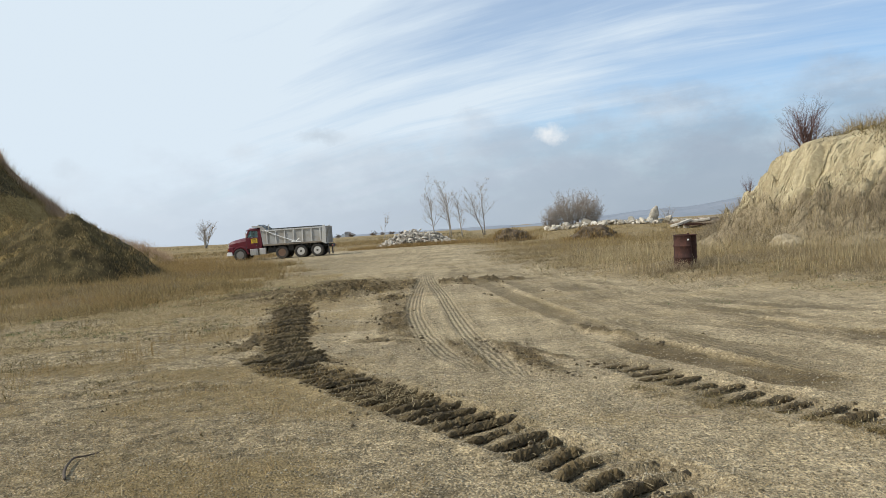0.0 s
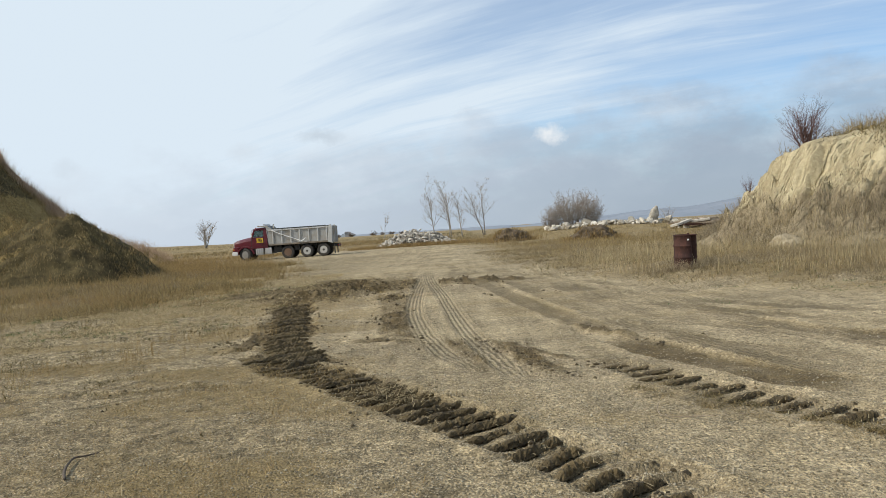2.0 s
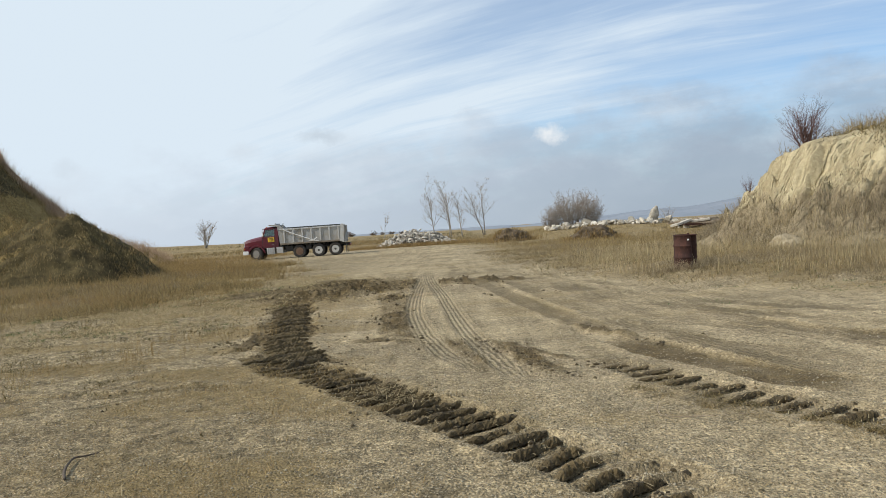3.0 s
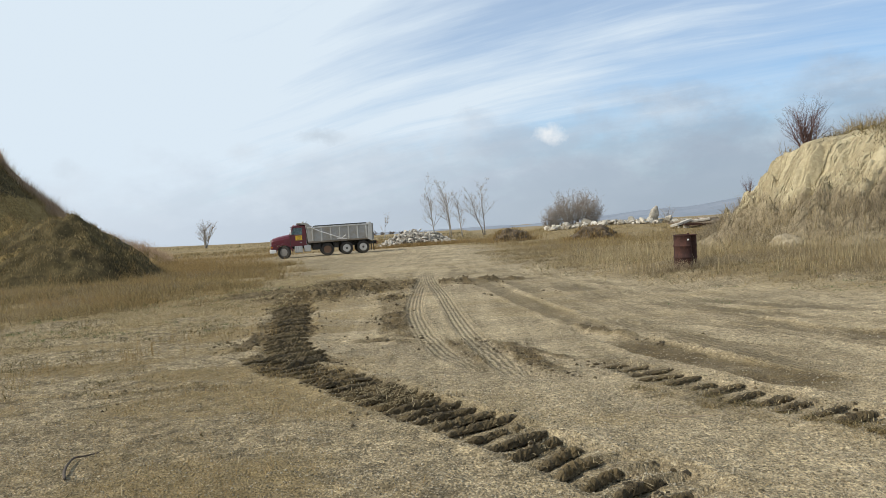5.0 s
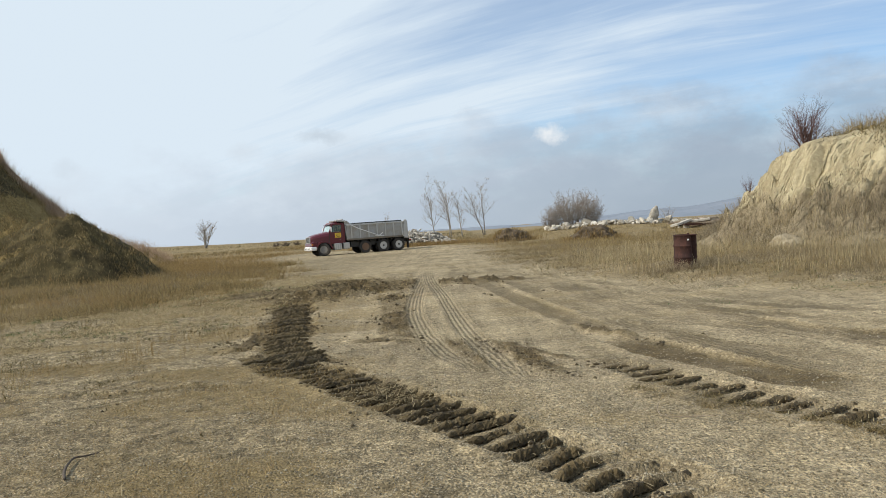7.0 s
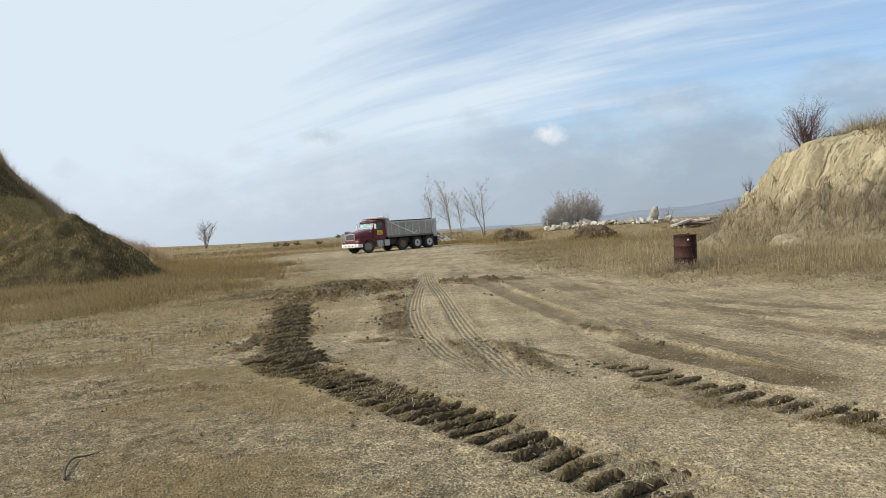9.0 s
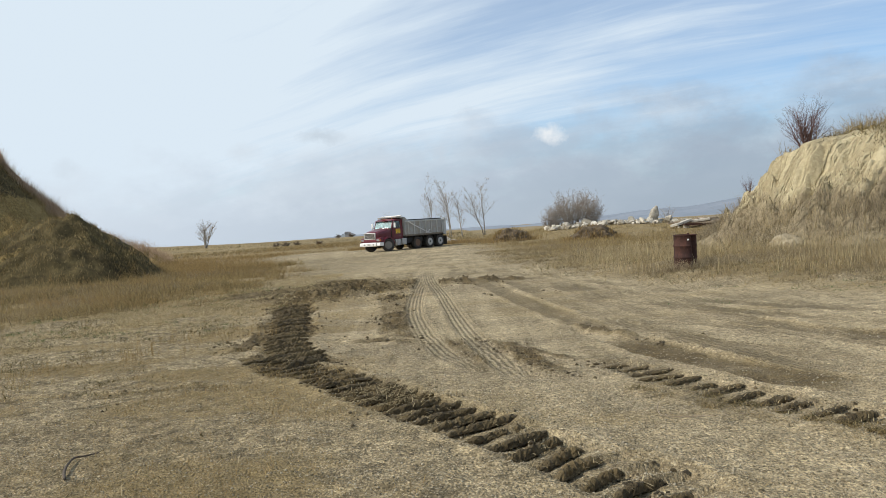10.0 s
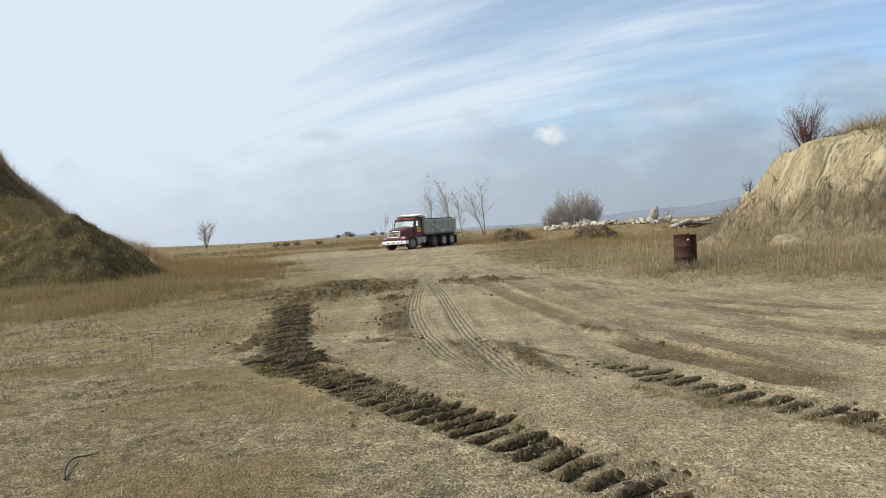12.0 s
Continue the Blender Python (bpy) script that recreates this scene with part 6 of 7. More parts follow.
steel_drum(6.42, 19.6)


# ---- stacked slabs and timbers by the stones ----
def slab_stack(x, y):
    z = float(land(np.array([x]), np.array([y]))[0])
    root = tagged(new("slab_stack"), "rusty flat slabs and timbers stacked low in the grass", "debris pile")
    root.location = (x, y, z)
    rng = random.Random(5)
    for k in range(7):
        bm = bmesh.new()
        w = rng.uniform(2.6, 4.6)
        add_box(bm, (-w / 2, -0.16, -0.07), (w / 2, 0.16, 0.07), 0.015)
        ob = part("timber", bm, M["rust" if k % 3 == 0 else "plank"], root)
        ob.matrix_basis = pose(rng.uniform(-0.5, 0.5), -0.9 + 0.33 * k, 0.24 + 0.07 * (k % 3), 0, rng.uniform(-9, 5), rng.uniform(-7, 7))
    for k in range(5):
        bm = bmesh.new()
        add_box(bm, (-0.8, -0.5, -0.10), (0.8, 0.5, 0.10), 0.03)
        ob = part("slab", bm, M["plank" if k % 2 else "concrete"], root)
        ob.matrix_basis = pose(-1.6 + 0.85 * k, rng.uniform(-0.4, 0.4), 0.44 + 0.08 * k * (k < 4), rng.uniform(-10, 10), -14 + 5 * k, rng.uniform(-20, 20))
    for k in (-1.4, 0.1, 1.5):
        bm = bmesh.new()
        add_box(bm, (k - 0.2, -1.0, -0.1), (k + 0.2, 1.2, 0.20), 0.03)
        part("block", bm, M["concrete"], root)


slab_stack(22.3, 64)


# ---- twig in the foreground ----
def fallen_twig(points, r, label, mat="plank"):
    bm = bmesh.new()
    line = along(points, 0.03)
    add_tube(bm, [tuple(p) for p in line], [float(q) for q in np.interp(np.linspace(0, 1, len(line)), np.linspace(0, 1, len(r)), r)], 6)
    tagged(part("fallen_twig", bm, M[mat], None, smooth=True), label, "twig")


fallen_twig([(-2.93, 5.44, 0.012), (-3.0, 5.57, 0.02), (-3.06, 5.73, 0.028), (-3.1, 5.93, 0.03), (-3.05, 5.99, 0.022), (-2.98, 6.1, 0.012)], [0.010, 0.012, 0.010, 0.008, 0.005], "crooked dark twig lying on the gravel", "dead_twig")
fallen_twig([(1.78, 6.35, 0.05), (1.72, 6.2, 0.03), (1.75, 6.02, 0.012), (2.2, 5.93, 0.012), (2.75, 5.95, 0.014)], [0.003, 0.004, 0.005, 0.005, 0.003], "thin pale stalk lying in the wheel tracks")


# ---- far farm on the rise ----
def far_shed(x, y, w, d, h):
    z = float(land(np.array([x]), np.array([y]))[0]) - 0.3
    root = tagged(new("farm_shed"), "far grey farm shed on the rise", "shed")
    root.location = (x, y, z)
    bm = bmesh.new()
    add_box(bm, (-w / 2, -d / 2, 0), (w / 2, d / 2, h), 0.03)
    part("wall", bm, M["tin"], root)
    bm = bmesh.new()
    add_prism(bm, [(-w / 2 - 0.3, h), (0, h + w * 0.22), (w / 2 + 0.3, h), (w / 2 + 0.3, h - 0.1), (0, h + w * 0.22 - 0.1), (-w / 2 - 0.3, h - 0.1)], -d / 2 - 0.2, d / 2 + 0.2)
    part("roof", bm, M["roof_grey"], root)
    bm = bmesh.new()
    add_box(bm, (-1.0, -d / 2 - 0.06, 0), (1.0, -d / 2 + 0.02, 2.2), 0.02)
    part("door", bm, M["roof_grey"], root)


far_shed(-33.3, 262, 4.4, 2.4, 1.1)


# ---- dump truck: x forward, y to its left, the middle of the tandem at the origin ----
def wheel(name, at, width, rim_mat, parent, dual=False, mirror=1):
    """A tyre with its rim and hub; the outer face points to the truck's side."""
    R, w = 0.52, width
    bm = bmesh.new()
    for off in ((0.0, -w - 0.06) if dual else (0.0,)):
        o = off * mirror
        prof = [(0.30, -0.42 * w), (0.40, -0.5 * w), (0.475, -0.49 * w), (0.51, -0.40 * w), (R, -0.28 * w), (R, 0.28 * w), (0.51, 0.40 * w), (0.475, 0.49 * w), (0.40, 0.5 * w), (0.30, 0.42 * w)]
        add_lathe(bm, [(r, h + o) for r, h in prof], 32)
        for k in range(24):
            a = 2 * math.pi * k / 24
            for side in (-1, 1):
                add_box(bm, (-0.028, -0.20 * w, -0.010), (0.028, 0.20 * w, 0.012), 0, Matrix.Translation((0, o + side * 0.24 * w, 0)) @ Matrix.Rotation(a + side * 0.06, 4, "Y") @ Matrix.Translation((0, 0, R)))
    tyre = part("wheel", bm, M["rubber"], parent, "dusty black truck tyre")
    tyre.location = at
    out = mirror * 0.5 * w
    bm = bmesh.new()
    dish = 0.13 if dual else -0.02
    add_lathe(bm, [(0.315, out * 0.94), (0.312, out * 1.0), (0.300, out * 1.0), (0.285, out * 0.86), (0.255, out * 0.8 - mirror * dish * 0.8), (0.21, out * 0.8 - mirror * dish)], 28)
    part("rim", bm, rim_mat, tyre)
    bm = bmesh.new()
    add_lathe(bm, [(0.215, out * 0.8 - mirror * (dish - 0.006)), (0.16, out * 0.8 - mirror * (dish * 1.1 - 0.012)), (0.12, out * 0.8 - mirror * (dish * 1.1 - 0.012))], 24)
    # disc and hub of dual wheels are darker than the rim
    part("disc", bm, M["hub_dark"] if dual else rim_mat, tyre)
    bm = bmesh.new()
    add_lathe(bm, [(0.105, out * 0.8 - mirror * (dish * 1.1)), (0.10, out * 0.9), (0.075, out * 1.02), (0.02, out * 1.06)], 16)
    for k in range(10):
        a = 2 * math.pi * k / 10
        add_lathe(bm, [(0.017, out * 0.8 - mirror * dish * 1.12), (0.016, out * 0.8 - mirror * (dish * 1.05 - 0.04))], 6, "y", (0.165 * math.cos(a), 0, 0.165 * math.sin(a)))
    part("hub", bm, M["hub_dark"] if dual else rim_mat, tyre)
    return tyre


def bevelled(outline_lo_hi, bevel):
    bm = bmesh.new()
    for lo, hi in outline_lo_hi:
        add_box(bm, lo, hi, bevel)
    return bm


def skin(bm, sections):
    """Joins cross-sections of equal point count into one closed hull."""
    rings = [[bm.verts.new(p) for p in sec] for sec in sections]
    k = len(rings[0])
    for a, b in zip(rings, rings[1:]):
        for i in range(k):
            bm.faces.new((a[i], a[(i + 1) % k], b[(i + 1) % k], b[i]))
    bm.faces.new(rings[0][::-1])
    bm.faces.new(rings[-1])


def hood_section(x, half, z0, z1, crown, shoulder):
    """A hood's cross-section: flat sides, rounded shoulders, crowned top."""
    pts = []
    for y, z in ((-half, z0), (-half, z1 - shoulder), (-half * 0.93, z1 - shoulder * 0.35), (-half * 0.72, z1), (0, z1 + crown),
                 (half * 0.72, z1), (half * 0.93, z1 - shoulder * 0.35), (half, z1 - shoulder), (half, z0)):
        pts.append((x, y, z))
    return pts


def dump_truck():
    truck = tagged(new("dump_truck"), "dark red dump truck with a ribbed grey steel box, backing up", "dump truck")
    # chassis
    bm = bevelled([((-1.9, -0.48, 0.72), (6.6, -0.38, 0.98)), ((-1.9, 0.38, 0.72), (6.6, 0.48, 0.98)), ((3.2, -0.4, 0.74), (3.35, 0.4, 0.94)),
                   ((0.0, -0.4, 0.74), (0.12, 0.4, 0.94)), ((-1.9, -0.5, 0.70), (-1.78, 0.5, 0.98)), ((1.2, -0.4, 0.74), (1.35, 0.4, 0.94))], 0.012)
    part("chassis", bm, M["frame_black"], truck)
    for x in (5.76, 2.26, 0.685, -0.685):
        bm = bmesh.new()
        add_lathe(bm, [(0.09, -0.85), (0.09, -0.3), (0.20, -0.16), (0.22, 0), (0.20, 0.16), (0.09, 0.3), (0.09, 0.85)], 14, "y", (x, 0, 0.52))
        part("axle", bm, M["frame_black"], truck)
    # cab shell with open windows
    W = 1.06
    floor_z, sill_z, roof_z = 0.95, 1.90, 2.62
    for side in (-1, 1):
        y = side * W
        yo, yi = (y, y - side * 0.05)
        lo, hi = min(yo, yi), max(yo, yi)
        bm = bmesh.new()
        add_prism(bm, [(3.98, floor_z), (5.22, floor_z), (5.22, sill_z), (3.98, sill_z)], lo, hi, 0.01)
        add_prism(bm, [(3.98, sill_z - 0.01), (4.22, sill_z - 0.01), (4.22, roof_z - 0.1), (3.98, roof_z - 0.1)], lo, hi, 0.01)
        add_prism(bm, [(5.12, sill_z - 0.01), (5.24, sill_z - 0.01), (4.98, roof_z - 0.1), (4.88, roof_z - 0.1)], lo, hi, 0.008)
        add_prism(bm, [(4.2, roof_z - 0.16), (4.98, roof_z - 0.16), (4.95, roof_z - 0.06), (3.98, roof_z - 0.06)], lo, hi, 0.008)
        part("cab_side", bm, M["red_paint"], truck)
        # door
        bm = bmesh.new()
        y2 = side * (W + 0.022)
        add_prism(bm, [(4.24, 1.02), (5.12, 1.02), (5.14, 1.50), (5.14, sill_z - 0.03), (4.24, sill_z - 0.03)], min(y, y2), max(y, y2), 0.012)
        door = part("door", bm, M["red_paint"], truck)
        bm = bevelled([((4.30, min(y2, y2 + side * 0.03), 1.22), (4.44, max(y2, y2 + side * 0.03), 1.255))], 0.008)
        part("handle", bm, M["chrome"], door, "chrome door handle")
        bm = bmesh.new()
        y3 = side * (W + 0.034)
        add_box(bm, (4.27, min(y2, y3), 1.43), (4.80, max(y2, y3), 1.81), 0.004)
        part("sign", bm, M["yellow"], door, "yellow company sign on the door")
        for z0, z1, x0, x1 in ((1.70, 1.74, 4.36, 4.70), (1.60, 1.64, 4.34, 4.72), (1.50, 1.54, 4.40, 4.66)):
            bm = bmesh.new()
            y4 = side * (W + 0.039)
            add_box(bm, (x0, min(y3, y4), z0), (x1, max(y3, y4), z1))
            part("sign_bar", bm, M["sign_ink"], door)
        # side window
        bm = bmesh.new()
        yg0, yg1 = side * (W - 0.035), side * (W - 0.027)
        add_prism(bm, [(4.22, sill_z - 0.02), (5.16, sill_z - 0.02), (4.92, roof_z - 0.15), (4.22, roof_z - 0.15)], min(yg0, yg1), max(yg0, yg1))
        g = part("side_window", bm, M["side_glass"], truck)
        g.visible_shadow = False
        # mirror on its bracket
        bm = bmesh.new()
        add_tube(bm, [(5.05, side * (W - 0.01), 1.82), (5.16, side * (W + 0.24), 1.86), (5.16, side * (W + 0.27), 2.40), (5.02, side * (W - 0.01), 2.46)], 0.016, 6)
        br = part("mirror_bracket", bm, M["chrome"], truck)
        bm = bmesh.new()
        add_box(bm, (5.10, side * (W + 0.26) - 0.09, 1.94), (5.17, side * (W + 0.26) + 0.09, 2.34), 0.02)
        part("mirror", bm, M["white_paint"], br, "white mirror housing")
    bm = bmesh.new()
    add_prism(bm, [(3.93, floor_z), (4.0, floor_z), (4.0, roof_z - 0.06), (3.93, roof_z - 0.06)], -W, W, 0.015)
    part("cab_back", bm, M["red_paint"], truck)
    bm = bmesh.new()
    add_prism(bm, [(3.94, floor_z - 0.06), (5.6, floor_z - 0.06), (5.6, floor_z + 0.01), (3.94, floor_z + 0.01)], -W + 0.05, W - 0.05)
    add_prism(bm, [(5.18, floor_z), (5.26, floor_z), (5.26, sill_z + 0.02), (5.18, sill_z + 0.02)], -W + 0.05, W - 0.05)
    part("cab_floor", bm, M["seat"], truck)
    # roof, crowned
    bm = bmesh.new()
    skin(bm, [[(x, y, z) for y, z in ((-W * s, roof_z - 0.10), (-W * s, roof_z - 0.02 + dz), (-W * 0.86 * s, roof_z + 0.035 + dz), (0, roof_z + 0.07 + dz), (W * 0.86 * s, roof_z + 0.035 + dz), (W * s, roof_z - 0.02 + dz), (W * s, roof_z - 0.10))]
              for x, s, dz in ((3.93, 0.99, -0.02), (4.05, 1.0, 0.0), (4.80, 1.0, 0.0), (4.96, 0.98, -0.035), (5.04, 0.95, -0.075))])
    part("roof", bm, M["red_paint"], truck, smooth=False)
    # sun visor and marker lamps
    bm = bmesh.new()
    add_prism(bm, [(4.94, roof_z - 0.02), (5.20, roof_z - 0.10), (5.20, roof_z - 0.12), (4.94, roof_z - 0.07)], -W * 0.92, W * 0.92)
    part("sun_visor", bm, M["red_paint"], truck)
    for y in (-0.8, -0.22, 0.0, 0.22, 0.8):
        bm = bmesh.new()
        add_box(bm, (4.84, y - 0.04, roof_z + 0.015), (4.92, y + 0.04, roof_z + 0.075), 0.015)
        part("marker_lamp", bm, M["amber"], truck)
    # windscreen and its frame
    for s in (-1, 1):
        bm = bmesh.new()
        add_tube(bm, [(5.26, s * (W - 0.05), sill_z - 0.02), (4.98, s * (W - 0.09), roof_z - 0.08)], 0.045, 8)
        part("windscreen_post", bm, M["red_paint"], truck)
    bm = bmesh.new()
    a = [(5.27, -W + 0.08, sill_z), (5.33, 0, sill_z), (5.27, W - 0.08, sill_z), (4.99, W - 0.1, roof_z - 0.1), (5.05, 0, roof_z - 0.1), (4.99, -W + 0.1, roof_z - 0.1)]
    front = [bm.verts.new(p) for p in a]
    back = [bm.verts.new((x - 0.012, y, z)) for x, y, z in a]
    for q in ((0, 1, 4, 5), (1, 2, 3, 4)):
        bm.faces.new([front[i] for i in q])
        bm.faces.new([back[i] for i in q][::-1])
    for i in range(6):
        bm.faces.new((front[i], front[(i + 1) % 6], back[(i + 1) % 6], back[i]))
    w = part("windscreen", bm, M["glass"], truck)
    w.visible_shadow = False
    # seats and wheel inside
    for y in (-0.52, 0.52):
        bm = bevelled([((4.15, y - 0.25, 1.25), (4.65, y + 0.25, 1.42)), ((4.08, y - 0.25, 1.38), (4.24, y + 0.25, 2.12))], 0.05)
        part("seat", bm, M["seat"], truck)
    bm = bmesh.new()
    ring = [(4.92 + 0.08 * math.cos(a), 0.52 + 0.22 * math.sin(a), 1.80 + 0.2 * math.cos(a)) for a in np.linspace(0, 2 * math.pi, 17)]
    add_tube(bm, ring, 0.018, 6)
    part("steering_wheel", bm, M["seat"], truck)
    bm = bevelled([((5.02, -W + 0.08, 1.60), (5.24, W - 0.08, 1.90))], 0.03)
    part("dashboard", bm, M["seat"], truck)
    # hood falling forward
    bm = bmesh.new()
    skin(bm, [hood_section(5.22, 0.98, 1.10, 1.93, 0.05, 0.28), hood_section(5.7, 0.94, 1.10, 1.86, 0.05, 0.28), hood_section(6.25, 0.86, 1.12, 1.76, 0.05, 0.26),
              hood_section(6.62, 0.78, 1.12, 1.66, 0.05, 0.22), hood_section(6.76, 0.72, 1.10, 1.57, 0.04, 0.18)])
    part("hood", bm, M["red_paint"], truck, smooth=False)
    # fenders arching over the front wheels
    for s in (-1, 1):
        bm = bmesh.new()
        outer = [(5.76 + 0.74 * math.cos(a), 0.50 + 0.72 * math.sin(a)) for a in np.linspace(math.radians(4), math.radians(176), 15)]
        inner = [(5.76 + 0.62 * math.cos(a), 0.50 + 0.62 * math.sin(a)) for a in np.linspace(math.radians(176), math.radians(4), 15)]
        y0, y1 = s * 0.74, s * 1.17
        add_prism(bm, outer + inner, min(y0, y1), max(y0, y1), 0.02)
        add_prism(bm, [(6.36, 0.80), (6.80, 0.80), (6.78, 1.12), (6.56, 1.22), (6.30, 1.16)], min(s * 0.66, s * 1.14), max(s * 0.66, s * 1.14), 0.04)
        part("fender", bm, M["red_paint"], truck)
        bm = bevelled([((6.76, min(s * 0.76, s * 1.10), 0.90), (6.835, max(s * 0.76, s * 1.10), 1.06))], 0.03)
        part("headlight", bm, M["lamp"], truck, "clear headlight")
        bm = bevelled([((6.66, min(s * 1.10, s * 1.155), 0.92), (6.80, max(s * 1.10, s * 1.155), 1.04))], 0.02)
        part("turn_signal", bm, M["amber"], truck)
        # tool box, tank and steps below the doors
        bm = bevelled([((4.28, min(s * 0.62, s * 1.16), 0.42), (4.92, max(s * 0.62, s * 1.16), 0.96))], 0.05)
        tank = part("fuel_tank", bm, M["alloy"], truck, "dull aluminium step tank")
        for x in (4.42, 4.60, 4.78):
            bm = bevelled([((x - 0.02, min(s * 1.155, s * 1.175), 0.42), (x + 0.02, max(s * 1.155, s * 1.175), 0.96))], 0.004)
            part("strap", bm, M["dark_chrome"], tank)
        bm = bevelled([((3.60, min(s * 0.62, s * 1.14), 0.46), (4.14, max(s * 0.62, s * 1.14), 0.98))], 0.03)
        part("tool_box", bm, M["alloy"], truck, "dull aluminium tool box")
        bm = bevelled([((-1.60, min(s * 0.70, s * 1.2), 0.14), (-1.57, max(s * 0.70, s * 1.2), 0.92))], 0.004)
        part("mud_flap", bm, M["rubber"], truck, "black rubber mud flap")
        bm = bevelled([((-1.92, min(s * 0.55, s * 0.95), 0.76), (-1.86, max(s * 0.55, s * 0.95), 0.90))], 0.01)
        part("tail_light", bm, M["red_lens"], truck)
    # grille, bars and bumper
    bm = bevelled([((6.70, -0.60, 1.10), (6.80, 0.60, 1.56))], 0.05)
    grille = part("grille", bm, M["grille"], truck, "dark grille in a chrome surround")
    bm = bevelled([((6.72, -0.64, 1.52), (6.84, 0.64, 1.60)), ((6.72, -0.62, 1.06), (6.84, 0.62, 1.12)), ((6.72, -0.66, 1.08), (6.84, -0.57, 1.58)), ((6.72, 0.57, 1.08), (6.84, 0.66, 1.58))], 0.028)
    part("surround", bm, M["alloy"], grille, "chrome grille surround")
    for k in range(6):
        z = 1.15 + k * 0.062
        bm = bevelled([((6.79, -0.57, z), (6.815, 0.57, z + 0.022))], 0.005)
        part("grille_bar", bm, M["dark_chrome"], grille)
    bm = bmesh.new()
    add_prism(bm, [(6.55, 0.80), (6.80, 0.80), (6.84, 0.90), (6.80, 1.07), (6.55, 1.07)], -0.72, 0.72, 0.03)
    part("nose_panel", bm, M["red_paint"], truck)
    bm = bmesh.new()
    add_prism(bm, [(6.62, 0.48), (6.90, 0.48), (6.94, 0.54), (6.94, 0.74), (6.90, 0.80), (6.62, 0.80)], -0.80, 0.80, 0.015)
    for s in (-1, 1):
        add_prism(bm, [(6.40, 0.50), (6.84, 0.50), (6.88, 0.56), (6.86, 0.74), (6.80, 0.79), (6.40, 0.78)], min(s * 0.78, s * 1.20), max(s * 0.78, s * 1.20), 0.03)
    bumper = part("bumper", bm, M["white_paint"], truck, "white front bumper")
    bm = bevelled([((6.935, -0.20, 0.58), (6.952, 0.14, 0.70))], 0.003)
    part("plate", bm, M["alloy"], bumper)
    for y in (-0.55, 0.5):
        bm = bevelled([((6.93, y - 0.09, 0.58), (6.955, y + 0.09, 0.68))], 0.01)
        part("fog_lamp", bm, M["lamp"], bumper)
    # exhaust stack behind the cab
    bm = bmesh.new()
    add_tube(bm, [(3.86, -1.16, 0.95), (3.86, -1.16, 2.75), (3.84, -1.16, 2.88), (3.78, -1.16, 2.96)], [0.075, 0.075, 0.065, 0.065], 12)
    part("exhaust_stack", bm, M["chrome"], truck)
    # box: floor, sides, ribs, front wall, shield, tailgate
    bx0, bx1, zb, zt, hw = -1.45, 3.80, 1.18, 2.36, 1.20
    bm = bevelled([((bx0, -hw, zb - 0.08), (bx1, hw, zb + 0.04))], 0.015)
    for k in range(14):
        add_box(bm, (bx0 + 0.2 + k * 0.37, -hw + 0.1, zb - 0.2), (bx0 + 0.28 + k * 0.37, hw - 0.1, zb - 0.06))
    # floor and crossmembers take the chassis black for a darker underside
    part("box_floor", bm, M["frame_black"], truck)
    # dark hoist frame and wheel guards, added to deepen the shade under the box
    bm = bevelled([((bx0 + 0.1, -0.62, 0.96), (bx1 - 0.05, 0.62, zb - 0.08)), ((2.75, -0.95, 0.55), (3.45, 0.95, 1.0)), ((1.3, -0.9, 0.62), (1.75, 0.9, 1.05))], 0.02)
    part("hoist_frame", bm, M["frame_black"], truck)
    for s in (-1, 1):
        bm = bevelled([((bx0, min(s * hw, s * (hw - 0.05)), zb - 0.02), (bx1, max(s * hw, s * (hw - 0.05)), zt))], 0.008)
        side = part("box_side", bm, M["box_steel"], truck)
        bm = bevelled([((bx0, min(s * (hw - 0.055), s * (hw - 0.065)), zb + 0.04), (bx1 - 0.02, max(s * (hw - 0.055), s * (hw - 0.065)), zt - 0.02))], 0.0)
        part("lining", bm, M["box_inner"], side)
        bm = bevelled([((bx0 - 0.02, min(s * (hw - 0.07), s * (hw + 0.075)), zt - 0.03), (bx1, max(s * (hw - 0.07), s * (hw + 0.075)), zt + 0.09))], 0.02)
        part("top_rail", bm, M["rail_steel"], side)
        bm = bevelled([((bx0, min(s * hw, s * (hw + 0.07)), zb - 0.05), (bx1, max(s * hw, s * (hw + 0.07)), zb + 0.09))], 0.02)
        part("bottom_rail", bm, M["rail_rust"], side, "muddy lower rail")
        for k in range(7):
            x = bx0 + 0.42 + k * 0.74
            bm = bevelled([((x - 0.055, min(s * hw, s * (hw + 0.07)), zb + 0.09), (x + 0.055, max(s * hw, s * (hw + 0.07)), zt - 0.03))], 0.02)
            part("rib", bm, M["rail_steel"], side)
        # dark tarpaulin bundled under the rail
        bm = bevelled([((bx0 + 0.40, min(s * (hw - 0.28), s * (hw - 0.04)), zt - 0.02), (bx1 - 0.55, max(s * (hw - 0.28), s * (hw - 0.04)), zt + 0.19))], 0.05)
        part("side_tarp", bm, M["tarp"], side, "dark tarpaulin bundled inside the rail")
        # rear corner post, taller than the rail
        bm = bmesh.new()
        add_prism(bm, [(bx0 - 0.02, zb - 0.18), (bx0 + 0.36, zb - 0.02), (bx0 + 0.22, zt), (bx0 + 0.20, zt + 0.20), (bx0 + 0.02, zt + 0.20), (bx0 - 0.06, zt)], min(s * (hw - 0.03), s * (hw + 0.09)), max(s * (hw - 0.03), s * (hw + 0.09)), 0.015)
        part("corner_post", bm, M["rail_steel"], side)
        # tarpaulin arm lying along the side
        bm = bmesh.new()
        ya = s * (hw + 0.13)
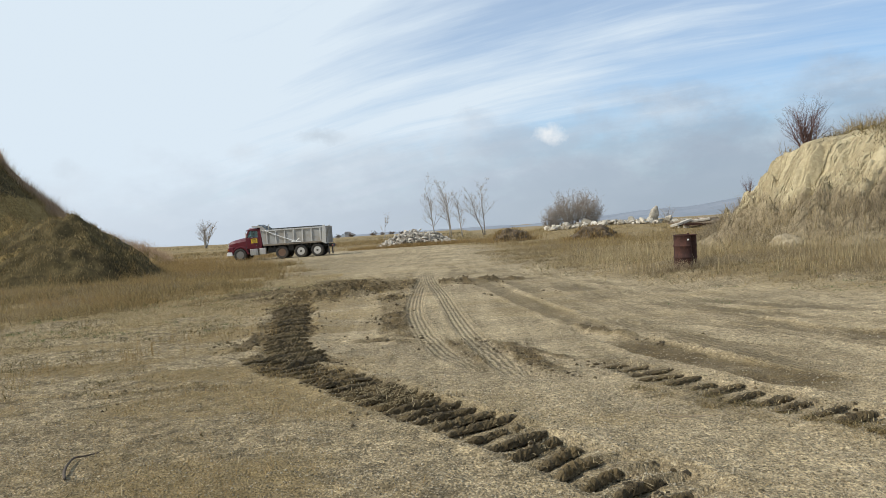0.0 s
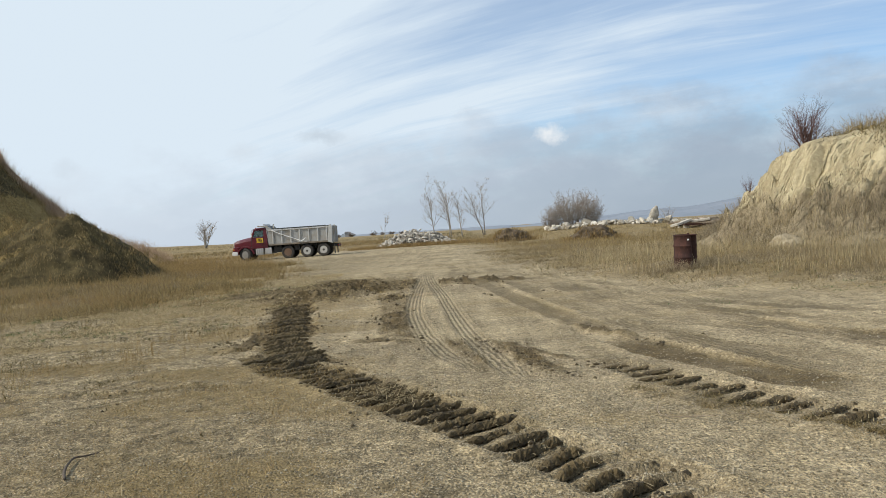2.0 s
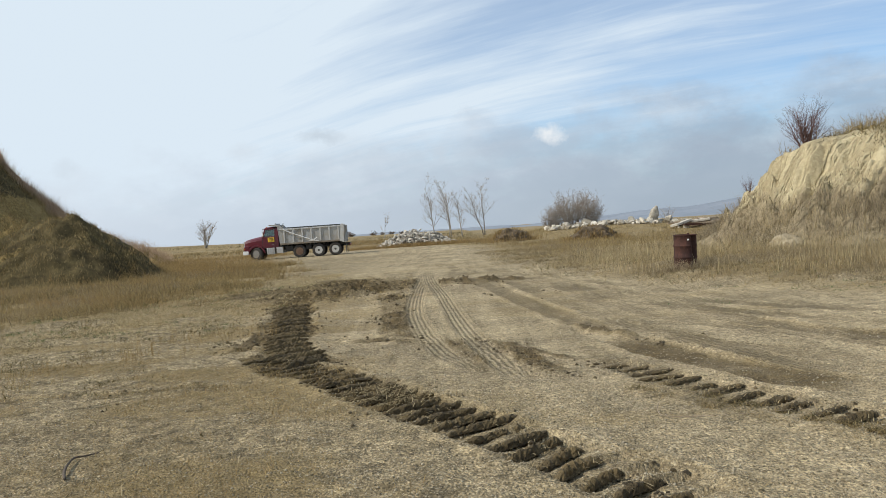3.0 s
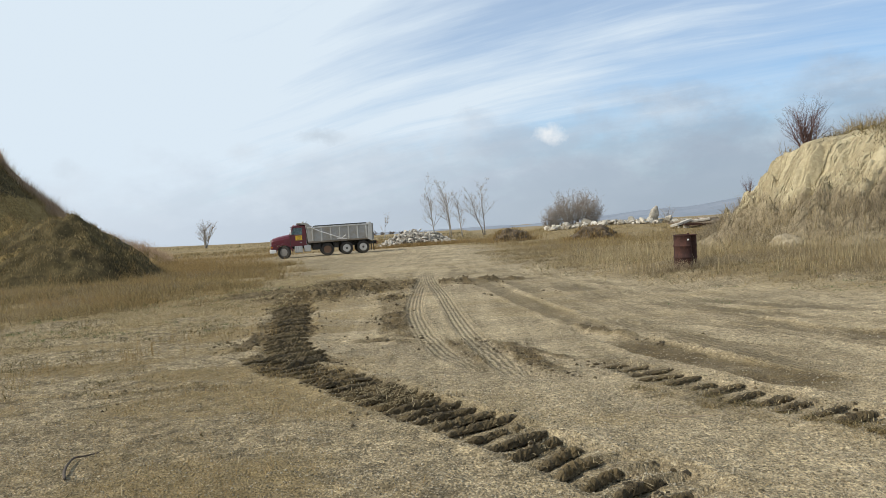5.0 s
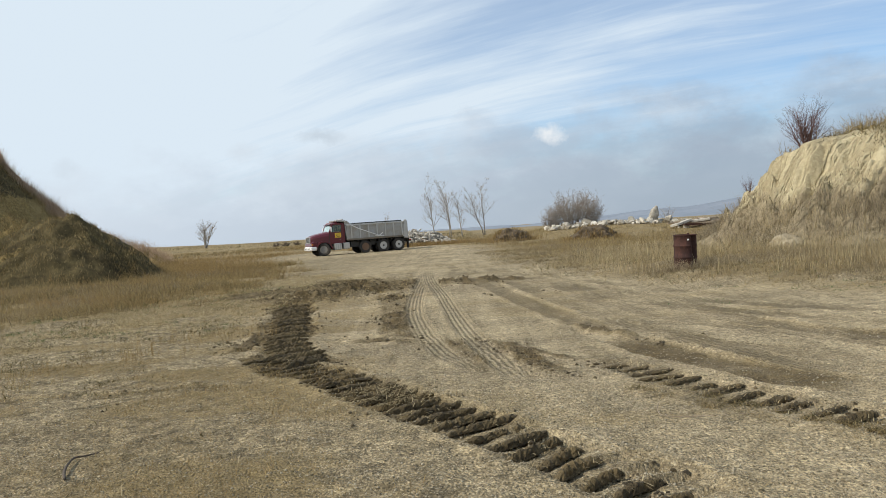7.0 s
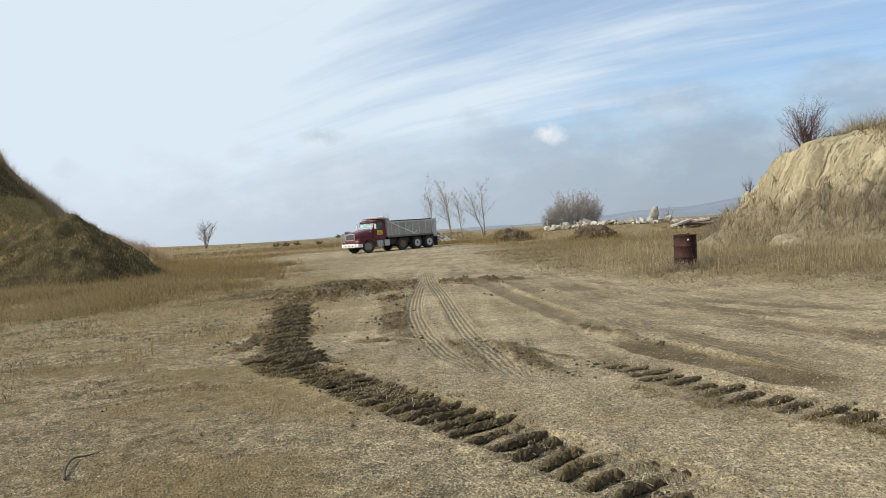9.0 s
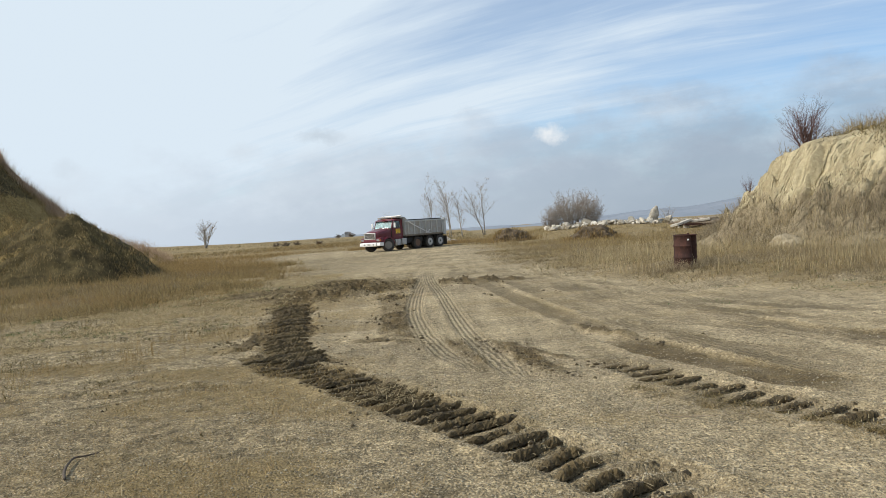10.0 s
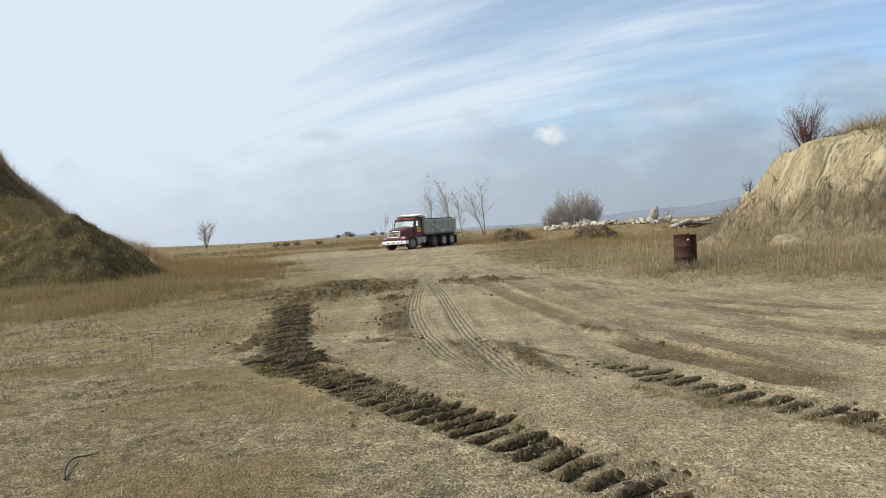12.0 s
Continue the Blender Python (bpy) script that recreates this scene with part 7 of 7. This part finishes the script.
        add_tube(bm, [(3.5, ya, 2.40), (2.85, ya, 2.08), (1.05, ya, 1.36)], 0.032, 8)
        add_tube(bm, [(1.05, ya, 1.36), (0.72, ya, 1.60)], 0.030, 8)
        add_tube(bm, [(1.42, ya, 1.36), (0.62, ya, 1.30)], 0.026, 8)
        part("tarp_arm", bm, M["white_paint"], truck, "pale tarp arm along the box side")
    bm = bmesh.new()
    add_prism(bm, [(bx1 - 0.06, zb), (bx1, zb), (bx1 + 0.16, 2.74), (bx1 + 0.10, 2.74)], -hw, hw, 0.01)
    part("box_front", bm, M["box_steel"], truck)
    bm = bmesh.new()
    add_prism(bm, [(bx1 + 0.05, 2.64), (bx1 + 0.80, 2.74), (bx1 + 0.84, 2.78), (bx1 + 0.84, 2.84), (bx1 + 0.05, 2.80)], -hw + 0.04, hw - 0.04, 0.012)
    for s in (-1, 1):
        add_prism(bm, [(bx1 - 0.45, zt + 0.05), (bx1 + 0.12, zt + 0.05), (bx1 + 0.14, 2.74), (bx1 - 0.02, 2.78)], min(s * (hw - 0.01), s * (hw + 0.035)), max(s * (hw - 0.01), s * (hw + 0.035)), 0.01)
    part("cab_shield", bm, M["box_steel"], truck, "steel cab shield over the roof")
    bm = bmesh.new()
    add_tube(bm, [(bx1 + 0.30, -hw + 0.05, 2.885), (bx1 + 0.30, hw - 0.05, 2.885)], 0.055, 10)
    part("tarp_roll", bm, M["alloy"], truck, "dull roller for the tarpaulin")
    bm = bmesh.new()
    add_prism(bm, [(bx0 - 0.13, zb - 0.14), (bx0 - 0.05, zb - 0.14), (bx0 - 0.05, zt + 0.10), (bx0 - 0.11, zt + 0.10)], -hw + 0.02, hw - 0.02, 0.01)
    gate = part("tailgate", bm, M["box_steel"], truck)
    for k in range(5):
        y = -0.98 + k * 0.49
        bm = bevelled([((bx0 - 0.19, y - 0.05, zb - 0.12), (bx0 - 0.12, y + 0.05, zt + 0.08))], 0.015)
        part("rib", bm, M["box_steel"], gate)
    # wheels: steer pair, lift pair, tandem duals
    wheels = []
    for s in (-1, 1):
        wheels.append((wheel("wheel", (5.76, s * 1.03, 0.52), 0.34, M["steel_rim"], truck, False, s), True, (5.76, s * 1.03, 0.52)))
        wheels.append((wheel("wheel", (2.26, s * 1.05, 0.52), 0.28, M["rim_rust"], truck, False, s), False, (2.26, s * 1.05, 0.52)))
        for x in (0.685, -0.685):
            wheels.append((wheel("wheel", (x, s * 1.08, 0.52), 0.27, M["rim_white"], truck, True, s), False, (x, s * 1.08, 0.52)))
    return truck, wheels


truck, truck_wheels = dump_truck()


# ---- what moves ----
# the tandem's middle on the ground: seconds, x, y, heading
DRIVE = [(0.0, -11.01, 62.13, 178.8), (0.5, -11.01, 62.13, 178.8), (1.0, -10.98, 62.13, 179.0), (1.5, -10.84, 62.13, 179.6), (2.0, -10.54, 62.13, 180.6), (2.5, -10.12, 62.15, 182.0),
         (3.0, -9.64, 62.18, 183.7), (3.5, -9.18, 62.22, 185.6), (4.0, -8.69, 62.28, 187.5), (4.5, -8.15, 62.37, 189.6), (5.0, -7.53, 62.50, 191.9), (5.5, -6.83, 62.68, 194.4),
         (6.0, -6.11, 62.90, 197.2), (6.5, -5.46, 63.15, 200.1), (7.0, -4.81, 63.44, 203.6), (7.5, -4.16, 63.79, 207.6), (8.0, -3.53, 64.18, 211.9), (8.5, -2.95, 64.62, 216.3),
         (9.0, -2.42, 65.08, 220.9), (9.5, -1.95, 65.56, 225.4), (10.0, -1.54, 66.04, 229.5), (10.5, -1.16, 66.51, 233.2), (11.0, -0.90, 66.93, 235.8), (11.5, -0.67, 67.32, 237.6), (12.0, -0.50, 67.67, 238.7)]


def motions():
    rows = [(t, pose(x, y, float(land(np.array([x]), np.array([y]))[0]), 0, 0, a)) for t, x, y, a in DRIVE]
    walk(truck, rows)
    # way rolled backwards by the tandem, and the steer angle that the turn needs
    rolled, steer, way = [0.0], [], 0.0
    for (t0, x0, y0, a0), (t1, x1, y1, a1) in zip(DRIVE, DRIVE[1:]):
        step = math.hypot(x1 - x0, y1 - y0)
        way -= step
        rolled.append(way)
        steer.append(math.degrees(math.atan(5.76 * radians(a1 - a0) / max(step, 0.05))) if step > 0.04 else 0.0)
    steer = [steer[0]] + steer
    steer = [max(-34.0, min(34.0, -s)) for s in steer]
    for ob, steers, (x, y, z) in truck_wheels:
        rows = []
        for (t, *_), w, s in zip(DRIVE, rolled, steer):
            turn = Matrix.Rotation(radians(s if steers else 0.0), 4, "Z") @ Matrix.Rotation(w / 0.52, 4, "Y")
            rows.append((t, Matrix.Translation((x, y, z)) @ turn))
        walk(ob, rows)


motions()
